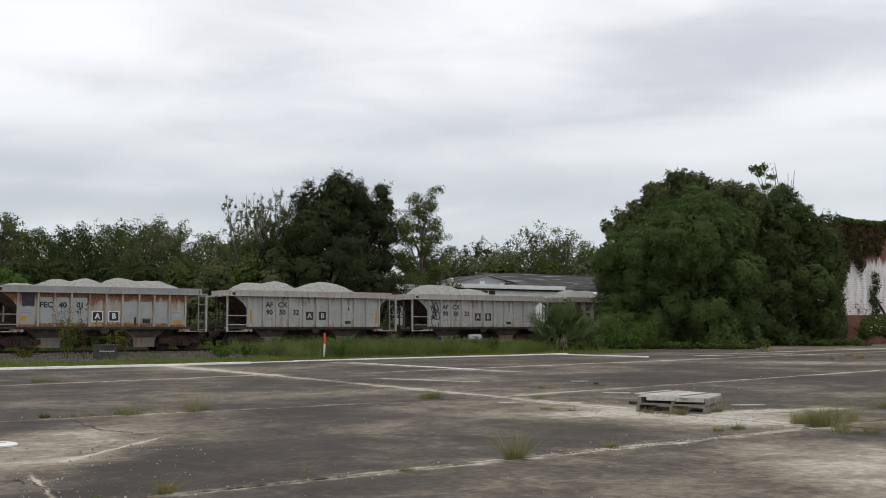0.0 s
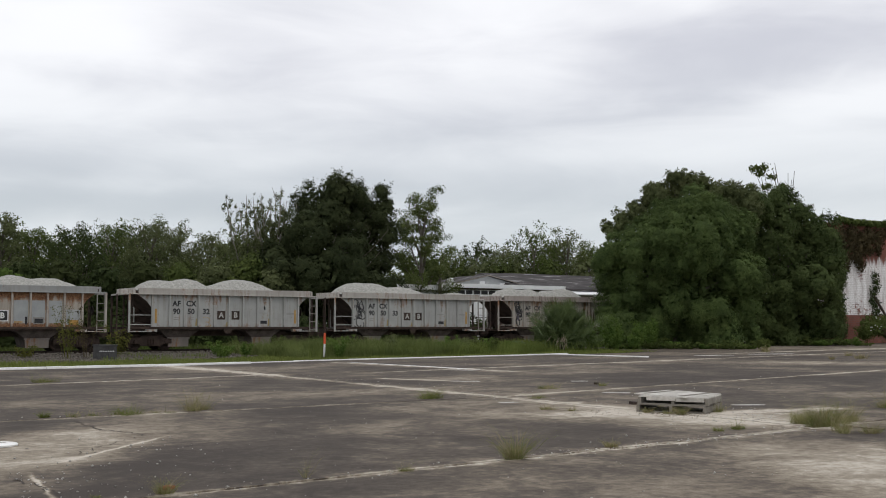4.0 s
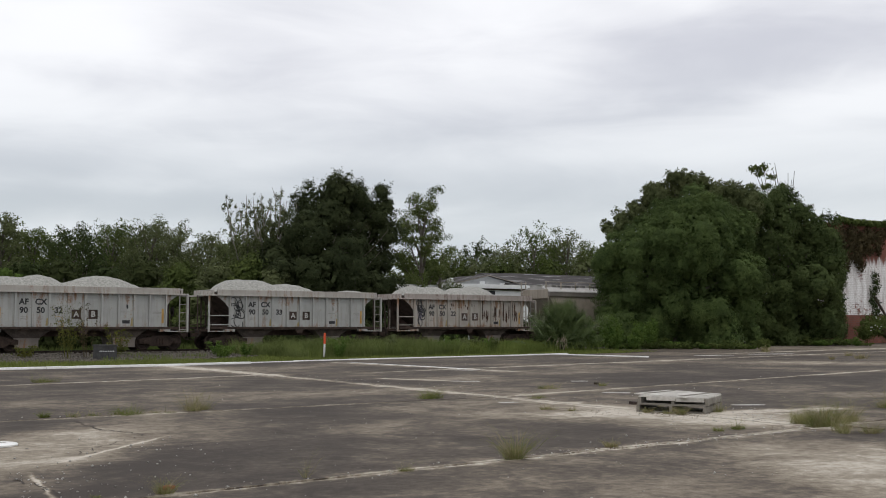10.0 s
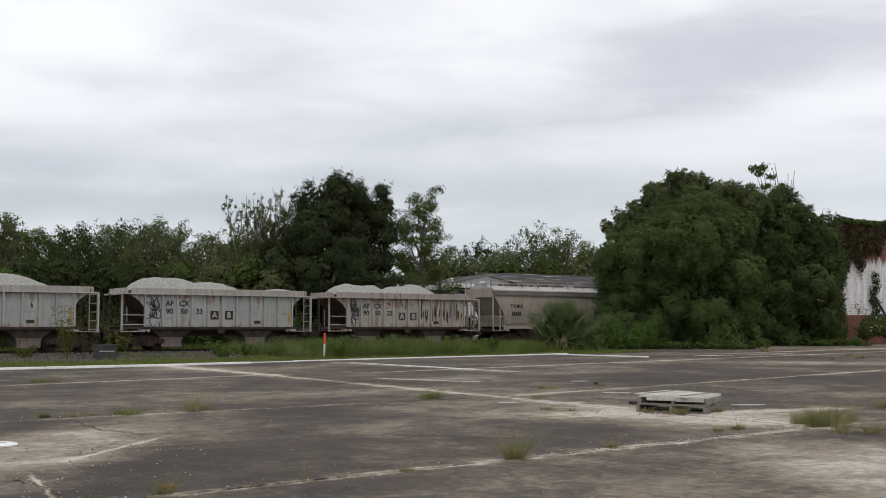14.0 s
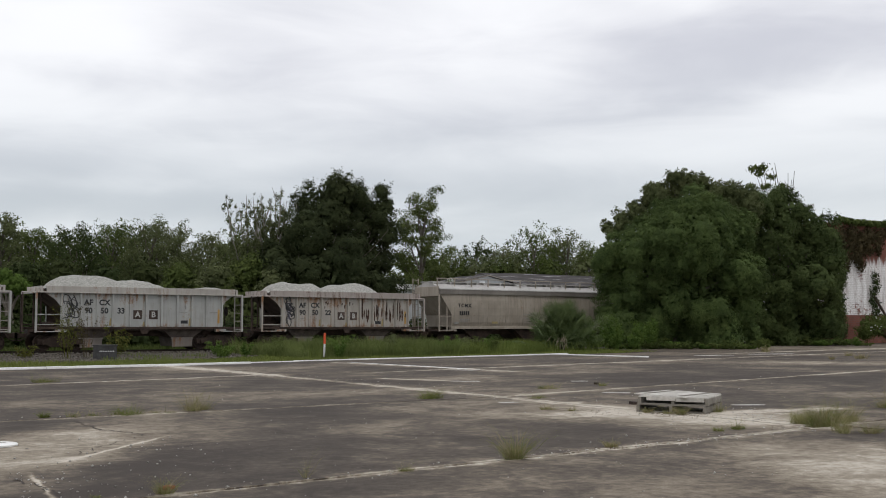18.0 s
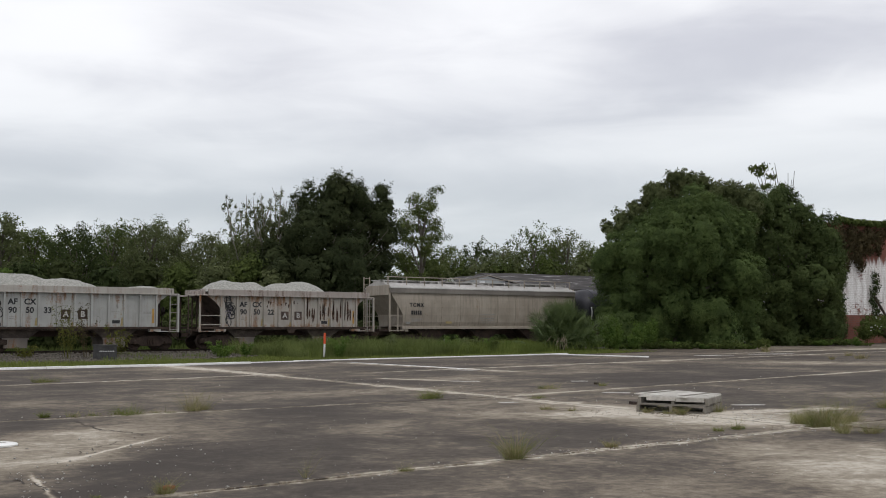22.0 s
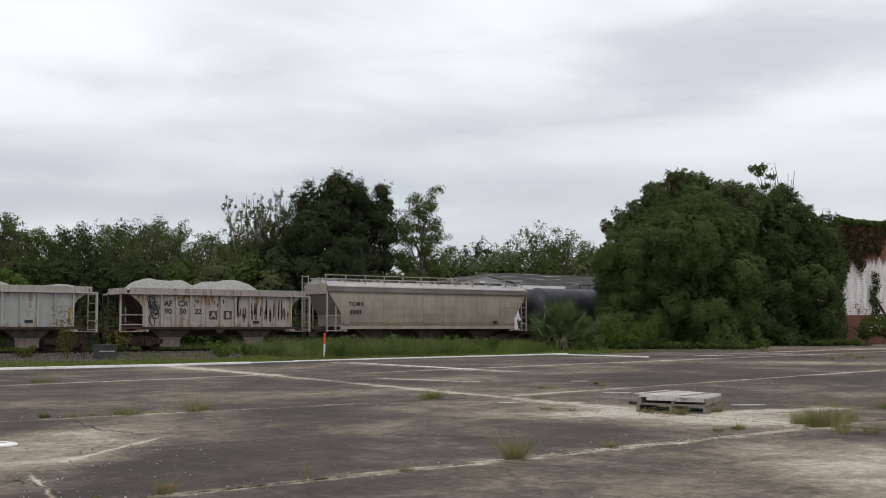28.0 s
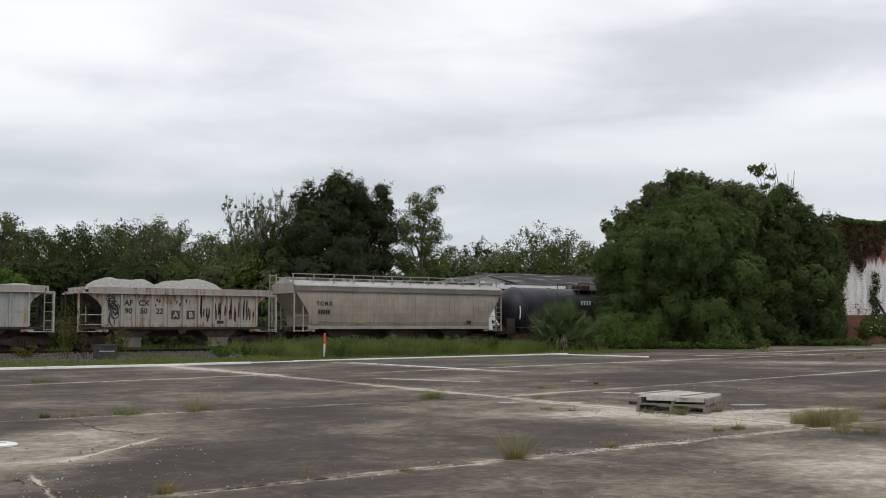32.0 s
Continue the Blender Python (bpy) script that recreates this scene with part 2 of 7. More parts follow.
LEAF_YELLOW = foliage("yellow_green_leaves", (0.055, 0.062, 0.0144), (0.17, 0.17, 0.044), 0.8)
PALM_LEAF = foliage("palm_leaves", (0.060, 0.092, 0.036), (0.172, 0.220, 0.09), 1.2, 0.45)
GRASS_YELLOW = foliage("yellowing_grass", (0.066, 0.095, 0.0195), (0.205, 0.245, 0.068), 0.5)
VINE = foliage("brown_vine_leaves", (0.038, 0.032, 0.016), (0.11, 0.088, 0.046), 0.6)
BARK = mottled("grey_bark", (0.075, 0.062, 0.050), (0.17, 0.15, 0.125), 1.5, 14.0, 0.95, strength=0.7)
PALE_BARK = mottled("bleached_wood", (0.16, 0.145, 0.12), (0.30, 0.28, 0.24), 1.5, 14.0, 0.95)


def car_paint(name, paint, paint2, rust_amount, rust_col=(0.13, 0.055, 0.025), rust_pale=(0.26, 0.14, 0.07), dirt=0.35, eaten=0.0):
    """Weathered car paint: rust breaks through in blotches and runs down in streaks. eaten: how far it has crept in from the chord and the sill."""
    m, nt, b = material(name, 0.62, 0, 0.35)
    co = obj_co(nt)
    big = noise_tex(nt, co, 0.7, 5, 0.6, 0.2)
    runs = noise_tex(nt, mapping(nt, co, (5.0, 5.0, 0.55)), 1.0, 5, 0.6)
    fine = noise_tex(nt, co, 14.0, 5, 0.65)
    base = mix_rgb(nt, ramp(nt, big, 0.3, 0.7), paint, paint2)
    grime = ramp(nt, runs, 0.42, 0.75)
    base = mix_rgb(nt, math_node(nt, "MULTIPLY", grime, dirt), base, (0.16, 0.135, 0.11))
    spots = ramp(nt, noise_tex(nt, co, 5.5, 4, 0.7), 0.64, 0.70, 0.0, 0.55)
    base = mix_rgb(nt, math_node(nt, "MULTIPLY", spots, min(1.0, dirt * 2)), base, tuple(c * 0.7 for c in rust_pale))
    mask = math_node(nt, "ADD", math_node(nt, "MULTIPLY", big, 0.40), math_node(nt, "ADD", math_node(nt, "MULTIPLY", runs, 0.35), math_node(nt, "MULTIPLY", fine, 0.25)))
    if eaten:
        sep = nt.nodes.new("ShaderNodeSeparateXYZ")
        link(nt, co, sep.inputs[0])
        top = ramp(nt, sep.outputs[2], 2.35, 3.15, 0.0, eaten)
        foot = ramp(nt, sep.outputs[2], 1.62, 1.30, 0.0, eaten * 0.7)
        mask = math_node(nt, "ADD", mask, math_node(nt, "ADD", top, foot))
    mask = ramp(nt, mask, 0.65 - rust_amount, 0.77 - rust_amount)
    col = mix_rgb(nt, mask, base, mix_rgb(nt, ramp(nt, fine, 0.35, 0.65), rust_col, rust_pale))
    link(nt, col, b.inputs["Base Color"])
    link(nt, math_node(nt, "ADD", math_node(nt, "MULTIPLY", mask, 0.25), 0.6), b.inputs["Roughness"])
    bump(nt, b, fine, 0.25, 0.01)
    return m


DEAD_PALM = mottled("dead_palm_leaf", (0.24, 0.19, 0.135), (0.42, 0.36, 0.28), 5.0, 30.0, 0.9)
STEEL_GREY = mottled("dark_grey_steel", (0.035, 0.035, 0.036), (0.065, 0.063, 0.062), 3.0, 30.0, 0.7)
ORANGE = mottled("orange_red_plastic", (0.50, 0.06, 0.02), (0.66, 0.11, 0.04), 5.0, 40.0, 0.6)
STONE_MIX = foliage("mixed_stone", (0.30, 0.285, 0.26), (0.66, 0.64, 0.60), 1.5, 0.9)
TRACK_STONE = foliage("track_stone", (0.075, 0.066, 0.056), (0.25, 0.225, 0.195), 1.5, 0.9)
PAINT_WHITE = car_paint("weathered_white_paint", (0.33, 0.333, 0.318), (0.41, 0.412, 0.392), 0.115, eaten=0.06)
PAINT_CHORD = car_paint("stained_chord_paint", (0.34, 0.315, 0.285), (0.42, 0.395, 0.36), 0.125)
PAINT_WHITE_OLD = car_paint("stained_white_paint", (0.33, 0.305, 0.27), (0.42, 0.39, 0.35), 0.14, eaten=0.06)
PAINT_RUSTY = car_paint("rusting_white_paint", (0.34, 0.305, 0.255), (0.42, 0.385, 0.33), 0.165, (0.085, 0.036, 0.018), (0.30, 0.155, 0.078), dirt=0.5, eaten=0.19)
RUST_TOP = car_paint("rusty_top_chord", (0.31, 0.27, 0.245), (0.39, 0.345, 0.315), 0.145, (0.05, 0.028, 0.022), (0.15, 0.085, 0.062))
LADDER_PAINT = car_paint("worn_ladder_paint", (0.19, 0.18, 0.165), (0.27, 0.255, 0.235), 0.10)
GREY_TOP = car_paint("dusty_grey_chord", (0.25, 0.255, 0.25), (0.31, 0.31, 0.30), 0.05)
CREAM = car_paint("dusty_cream_paint", (0.275, 0.238, 0.194), (0.372, 0.326, 0.268), 0.085, dirt=0.45)
SEAM = mottled("dusty_seam", (0.19, 0.16, 0.125), (0.28, 0.24, 0.195), 2.0, 18.0, 0.85)
ROOF_GREY = car_paint("dusty_roof_paint", (0.36, 0.348, 0.33), (0.47, 0.455, 0.435), 0.05)
BAND_GREY = car_paint("dark_grey_band", (0.15, 0.135, 0.12), (0.23, 0.21, 0.185), 0.05)
TANK_BLACK = mottled("black_tank_paint", (0.014, 0.014, 0.019), (0.034, 0.034, 0.042), 0.8, 12.0, 0.46, 0, 0.4, strength=0.05)
STEEL_DARK = mottled("dark_rusty_steel", (0.022, 0.016, 0.013), (0.065, 0.042, 0.032), 2.0, 18.0, 0.8)
STEEL_BROWN = mottled("brown_dusty_steel", (0.026, 0.018, 0.014), (0.068, 0.047, 0.037), 2.0, 18.0, 0.85)
# rusty brown, darkened in the colour for the shade inside the end bays
SLOPE_RUST_SHADE = mottled("dark_slope_sheet", (0.05, 0.038, 0.034), (0.13, 0.09, 0.075), 1.5, 14.0, 0.85)
CHUTE = car_paint("dusty_gate_paint", (0.15, 0.13, 0.112), (0.23, 0.20, 0.175), 0.13)
CHUTE_SIDE = mottled("dusty_chute", (0.065, 0.052, 0.045), (0.13, 0.108, 0.094), 1.5, 14.0, 0.85)
INK = mottled("black_lettering", (0.018, 0.019, 0.021), (0.04, 0.04, 0.042), 6.0, 40.0, 0.7)
FADED = mottled("faded_lettering", (0.20, 0.19, 0.18), (0.30, 0.29, 0.27), 6.0, 40.0, 0.7)
INK_WHITE = mottled("white_lettering", (0.60, 0.60, 0.60), (0.75, 0.75, 0.75), 6.0, 40.0, 0.7)
PALE_INK = mottled("worn_white_lettering", (0.32, 0.31, 0.29), (0.46, 0.45, 0.43), 6.0, 40.0, 0.7)
YELLOW = mottled("yellow_marking", (0.36, 0.20, 0.05), (0.50, 0.31, 0.10), 4.0, 30.0, 0.7)
NAVY = mottled("navy_panel", (0.020, 0.022, 0.035), (0.05, 0.05, 0.065), 3.0, 25.0, 0.7)
DULL_YELLOW = mottled("dull_yellow_marking", (0.28, 0.22, 0.10), (0.36, 0.29, 0.15), 4.0, 30.0, 0.8)
BLUE_INK = mottled("violet_spray_paint", (0.10, 0.09, 0.13), (0.22, 0.20, 0.26), 5.0, 30.0, 0.7)
RUST_RUN = mottled("rust_scrape", (0.030, 0.018, 0.013), (0.085, 0.045, 0.03), 3.0, 25.0, 0.9)
CLEAN_PATCH = mottled("repainted_panel", (0.29, 0.305, 0.305), (0.36, 0.375, 0.37), 2.0, 20.0, 0.7)


# ---- mesh building ----
class Build:
    """Gathers vertices and faces of one mesh."""

    def __init__(self):
        self.v, self.f = [], []

    def add(self, verts, faces):
        k = len(self.v)
        self.v += [tuple(p) for p in verts]
        self.f += [tuple(i + k for i in q) for q in faces]
        return self

    def box(self, x0, x1, y0, y1, z0, z1):
        c = min(0.012, 0.2 * min(x1 - x0, y1 - y0, z1 - z0))
        ring = lambda z, d: [(x0 + d, y0 + d, z), (x1 - d, y0 + d, z), (x1 - d, y1 - d, z), (x0 + d, y1 - d, z)]
        verts = ring(z0, 0) + ring(z1 - c, 0) + ring(z1, c)
        faces = [(3, 2, 1, 0), (8, 9, 10, 11)]
        for r in (0, 4):
            for i in range(4):
                j = (i + 1) % 4
                faces.append((r + i, r + j, r + 4 + j, r + 4 + i))
        return self.add(verts, faces)

    def prism(self, outline, y0, y1):
        """An outline in x and z, drawn out along y."""
        n = len(outline)
        verts = [(x, y0, z) for x, z in outline] + [(x, y1, z) for x, z in outline]
        faces = [tuple(range(n)), tuple(range(2 * n - 1, n - 1, -1))]
        faces += [(i, i + n, (i + 1) % n + n, (i + 1) % n) for i in range(n)]
        return self.add(verts, faces)

    def prism_x(self, outline, x0, x1):
        """An outline in y and z, drawn out along x."""
        n = len(outline)
        verts = [(x0, y, z) for y, z in outline] + [(x1, y, z) for y, z in outline]
        faces = [tuple(range(n)), tuple(range(2 * n - 1, n - 1, -1))]
        faces += [(i, i + n, (i + 1) % n + n, (i + 1) % n) for i in range(n)]
        return self.add(verts, faces)

    def tube(self, points, radii, sides=6):
        """A tapered tube through the points."""
        pts = [Vector(p) for p in points]
        verts, faces = [], []
        for i, p in enumerate(pts):
            d = (pts[min(i + 1, len(pts) - 1)] - pts[max(i - 1, 0)]).normalized()
            a = d.orthogonal().normalized() if abs(d.z) > 0.9 else d.cross(Vector((0, 0, 1))).normalized()
            c = d.cross(a)
            for k in range(sides):
                w = 2 * math.pi * k / sides
                verts.append(p + (a * math.cos(w) + c * math.sin(w)) * radii[i])
        for i in range(len(pts) - 1):
            for k in range(sides):
                j = (k + 1) % sides
                faces.append((i * sides + k, i * sides + j, (i + 1) * sides + j, (i + 1) * sides + k))
        faces.append(tuple(range(sides - 1, -1, -1)))
        faces.append(tuple((len(pts) - 1) * sides + k for k in range(sides)))
        return self.add(verts, faces)

    def turned(self, profile, axis="y", sides=20, at=(0, 0, 0)):
        """A profile of (place along the axis, radius), turned about the axis."""
        verts, faces = [], []
        for a, r in profile:
            for k in range(sides):
                w = 2 * math.pi * k / sides
                c, s = r * math.cos(w), r * math.sin(w)
                p = {"x": (a, c, s), "y": (c, a, s), "z": (c, s, a)}[axis]
                verts.append((p[0] + at[0], p[1] + at[1], p[2] + at[2]))
        n = len(profile)
        for i in range(n - 1):
            for k in range(sides):
                j = (k + 1) % sides
                faces.append((i * sides + k, i * sides + j, (i + 1) * sides + j, (i + 1) * sides + k))
        faces += [tuple(range(sides - 1, -1, -1)), tuple((n - 1) * sides + k for k in range(sides))]
        return self.add(verts, faces)

    def mesh(self, name, mat, smooth=False):
        me = bpy.data.meshes.new(name)
        me.from_pydata(self.v, [], self.f)
        bm = bmesh.new()
        bm.from_mesh(me)
        bmesh.ops.recalc_face_normals(bm, faces=bm.faces)
        bm.to_mesh(me)
        bm.free()
        me.materials.append(mat)
        if smooth:
            me.shade_smooth()
        return me


def part(name, build, mat, parent=None, label="", smooth=False, at=None):
    ob = new(name, build.mesh(name, mat, smooth) if isinstance(build, Build) else build)
    if parent is not None:
        ob.parent = parent
    if at is not None:
        ob.matrix_basis = at
    if label:
        tagged(ob, label)
    return ob


def empty(name, m, label, category, group="", kind=""):
    ob = new(name)
    ob.empty_display_size = 0.2
    ob.matrix_basis = m
    return tagged(ob, label, category, group, kind)


def raw_mesh(name, verts, faces_flat, per, mat):
    """A large mesh straight from arrays; every face has the same number of corners."""
    me = bpy.data.meshes.new(name)
    n = len(faces_flat) // per
    me.vertices.add(len(verts))
    me.vertices.foreach_set("co", np.asarray(verts, dtype=np.float32).ravel())
    me.loops.add(len(faces_flat))
    me.loops.foreach_set("vertex_index", np.asarray(faces_flat, dtype=np.int32))
    me.polygons.add(n)
    me.polygons.foreach_set("loop_start", np.arange(0, n * per, per, dtype=np.int32))
    me.update(calc_edges=True)
    me.materials.append(mat)
    return me


def leaves(name, mat, lumps, count, size, rng, shell=0.55, flat=0.0, aspect=0.5, fuzz=0.4, firm=1.5):
    """Leaf sprays strewn through a set of lumps (x, y, z, rx, ry, rz), most of them near the outside."""
    L = np.array(lumps, dtype=float)
    wgt = (L[:, 3] * L[:, 5]) ** 1.0
    which = rng.choice(len(L), size=count, p=wgt / wgt.sum())
    d = rng.normal(size=(count, 3))
    d /= np.linalg.norm(d, axis=1)[:, None]
    rad = shell + (1.08 - shell) * rng.random(count) ** 0.6
    rad *= 1 + 0.16 * np.sin(d[:, 0] * 7 + which) * np.sin(d[:, 2] * 6 + which * 2.1)
    loose = rng.random(count) < fuzz
    rad = np.where(loose, np.minimum(np.abs(rng.normal(size=count)) * 0.62, 1.18 + 0.1 * rng.random(count)), rad)
    c = L[which, :3] + d * rad[:, None] * L[which, 3:6]
    nrm = d * firm + rng.normal(size=(count, 3)) * 0.5 + np.array([0, 0, 0.25])
    nrm /= np.linalg.norm(nrm, axis=1)[:, None]
    t = np.cross(nrm, rng.normal(size=(count, 3)))
    t /= np.linalg.norm(t, axis=1)[:, None] + 1e-9
    t[:, 2] -= flat
    s = np.cross(nrm, t)
    ln = size * (0.6 + 0.8 * rng.random(count))
    w = ln * aspect * (0.7 + 0.6 * rng.random(count))
    a = c - t * (ln * 0.5)[:, None]
    b = c + s * (w * 0.5)[:, None] + nrm * (ln * 0.06)[:, None]
    e = c + t * (ln * 0.5)[:, None]
    g = c - s * (w * 0.5)[:, None] + nrm * (ln * 0.06)[:, None]
    verts = np.stack([a, b, e, g], axis=1).reshape(-1, 3)
    idx = np.arange(count * 4, dtype=np.int32)
    return raw_mesh(name, verts, idx, 4, mat)


def tufted(name, mat, masses, count, size, rng, spacing=0.75, rad=(0.42, 0.75), depth=0.25, up=0.5, tall=1.0, aspect=0.5, sprig=0.14):
    """A crown of separate leaf tufts set over the outside of its main masses (x, y, z, r), with shade between them."""
    M = np.array(masses, dtype=float)
    seats, outs = [], []
    for k, (x, y, z, r) in enumerate(M):
        n = int(4 * math.pi * r * r / spacing ** 2 * 5) + 8
        d = rng.normal(size=(n, 3))
        d /= np.linalg.norm(d, axis=1)[:, None]
        p = np.array([x, y, z]) + d * r
        ok = np.ones(n, bool)
        for q, other in enumerate(M):
            if q != k:
                ok &= np.linalg.norm(p - other[:3], axis=1) > other[3] * 0.9
        seats.append(p[ok]), outs.append(d[ok])
    seats, outs = np.concatenate(seats), np.concatenate(outs)
    order = rng.permutation(len(seats))
    kept = np.zeros((0, 3))
    pick = []
    for i in order:
        if not len(kept) or (((kept - seats[i]) ** 2).sum(axis=1) > (spacing * 0.92) ** 2).all():
            kept = np.vstack([kept, seats[i]])
            pick.append(i)
    c, d = seats[pick], outs[pick]
    r = rad[0] + (rad[1] - rad[0]) * rng.random(len(c)) ** 1.3
    c = c - d * (depth * rng.random(len(c)) + 0.3 * r)[:, None]
    share = r ** 2
    per = np.maximum(6, (share / share.sum() * count)).astype(int)
    w = np.repeat(np.arange(len(c)), per)
    n = len(w)
    face = d[w] * 0.8 + np.array([0, 0, up])
    e = rng.normal(size=(n, 3)) + face * 1.1
    e /= np.linalg.norm(e, axis=1)[:, None]
    far = 0.62 + 0.42 * rng.random(n) ** 0.7
    far *= 1 + 0.13 * np.sin(e[:, 0] * 9 + w * 1.7) * np.sin(e[:, 1] * 8 + w) + 0.10 * np.sin(e[:, 2] * 11 + w * 2.3)
    stalk = rng.normal(size=(len(c), 4, 3)) + (d * 0.9 + np.array([0, 0, up]))[:, None]
    stalk /= np.linalg.norm(stalk, axis=2)[:, :, None]
    loose = rng.random(n) < sprig
    along = stalk[w, rng.integers(0, 4, n)] + rng.normal(size=(n, 3)) * 0.12
    at = np.where(loose[:, None], along * (0.8 + 0.5 * rng.random(n))[:, None], e * far[:, None]) * r[w][:, None]
    at[:, 2] *= tall
    p = c[w] + at
    nrm = e * 2.4 + d[w] * 0.3 + np.array([0, 0, 0.3]) + rng.normal(size=(n, 3)) * 0.45
    nrm /= np.linalg.norm(nrm, axis=1)[:, None]
    t = np.cross(nrm, rng.normal(size=(n, 3)))
    t /= np.linalg.norm(t, axis=1)[:, None] + 1e-9
    s = np.cross(nrm, t)
    ln = size * (0.6 + 0.8 * rng.random(n))
    wd = ln * aspect * (0.7 + 0.6 * rng.random(n))
    verts = np.stack([p - t * (ln * 0.5)[:, None], p + s * (wd * 0.5)[:, None] + nrm * (ln * 0.06)[:, None], p + t * (ln * 0.5)[:, None], p - s * (wd * 0.5)[:, None] + nrm * (ln * 0.06)[:, None]], axis=1).reshape(-1, 3)
    return raw_mesh(name, verts, np.arange(n * 4, dtype=np.int32), 4, mat)


def blades(name, mat, xy, z, height, width, rng, lean=0.3, ang=None):
    """Grass blades, each a bent three-cornered strip."""
    n = len(xy)
    ang = rng.random(n) * 2 * math.pi if ang is None else ang
    h = height * (0.5 + 0.7 * rng.random(n))
    dx, dy = np.cos(ang), np.sin(ang)
    ln = lean * h * rng.random(n)
    w = width * (0.7 + 0.6 * rng.random(n))
    wa = rng.random(n) * math.pi
    wx, wy = np.cos(wa) * w, np.sin(wa) * w
    p0 = np.stack([xy[:, 0] - wx, xy[:, 1] - wy, z], axis=1)
    p1 = np.stack([xy[:, 0] + wx, xy[:, 1] + wy, z], axis=1)
    m1 = np.stack([xy[:, 0] + wx * 0.7 + dx * ln * 0.35, xy[:, 1] + wy * 0.7 + dy * ln * 0.35, z + h * 0.6], axis=1)
    m0 = np.stack([xy[:, 0] - wx * 0.7 + dx * ln * 0.35, xy[:, 1] - wy * 0.7 + dy * ln * 0.35, z + h * 0.6], axis=1)
    tip = np.stack([xy[:, 0] + dx * ln, xy[:, 1] + dy * ln, z + h], axis=1)
    verts = np.stack([p0, p1, m1, m0, tip], axis=1).reshape(-1, 3)
    k = np.arange(n, dtype=np.int32)[:, None] * 5
    faces = np.concatenate([k + [0, 1, 2], k + [0, 2, 3], k + [3, 2, 4]], axis=1).reshape(-1)
    return raw_mesh(name, verts, faces, 3, mat)


def lettering(text, size, mat, name="lettering", spacing=1.0):
    """Letters of the built-in font as a thin mesh, upright in x and z, centred, facing -y."""
    cu = bpy.data.curves.new(name, "FONT")
    cu.body, cu.size, cu.extrude = text, size, 0.004
    cu.align_x, cu.align_y = "CENTER", "CENTER"
    cu.resolution_u, cu.offset, cu.space_character = 3, size * 0.034, spacing
    tmp = bpy.data.objects.new(name, cu)
    scene.collection.objects.link(tmp)
    bpy.context.view_layer.update()
    me = bpy.data.meshes.new_from_object(tmp.evaluated_get(bpy.context.evaluated_depsgraph_get()))
    bpy.data.objects.remove(tmp)
    me.transform(Matrix.Rotation(radians(90), 4, "X"))
    me.materials.clear()
    me.materials.append(mat)
    me.name = name
    return me


# ---- the ground and the pavement ----
def gz(x):
    """Height of the paved yard, which rises gently beyond the cross joint."""
    return 0.0045 * max(0.0, min(x, 120.0) - 15.4)


def build_ground():
    xs = sorted([-2500, -900, -300, -120, -60, 160, 220, 400, 900, 2500] + [-30 + 5 * i for i in range(35)])
    ys = sorted([-2500, -900, -300, -100, -40, 160, 260, 500, 1000, 2500] + [-10 + 1.7 * i for i in range(30)] + [42 + 2.2 * i for i in range(40)])
    verts, faces = [], []
    for y in ys:
        for x in xs:
            z = gz(x) - 0.16
            if y > 42.7:
                z = gz(x) - 0.05 + 0.02 * noise.noise((x * 0.4, y * 0.4, 0)) + min(0.10, max(0, y - 48) * 0.012)
            if y > 52:
                z = min(z, 0.10)
            verts.append((x, y, z))
    n = len(xs)
    for j in range(len(ys) - 1):
        for i in range(n - 1):
            faces.append((j * n + i, j * n + i + 1, (j + 1) * n + i + 1, (j + 1) * n + i))
    me = bpy.data.meshes.new("ground")
    me.from_pydata(verts, [], faces)
    me.materials.append(SOIL)
    me.shade_smooth()
    tagged(new("ground", me), "flat grassy soil reaching to the horizon", "ground", kind="structure")


build_ground()


def cross(y):
    """The cross joint's x at a given y."""
    return 15.35 + 0.055 * (y - 15)


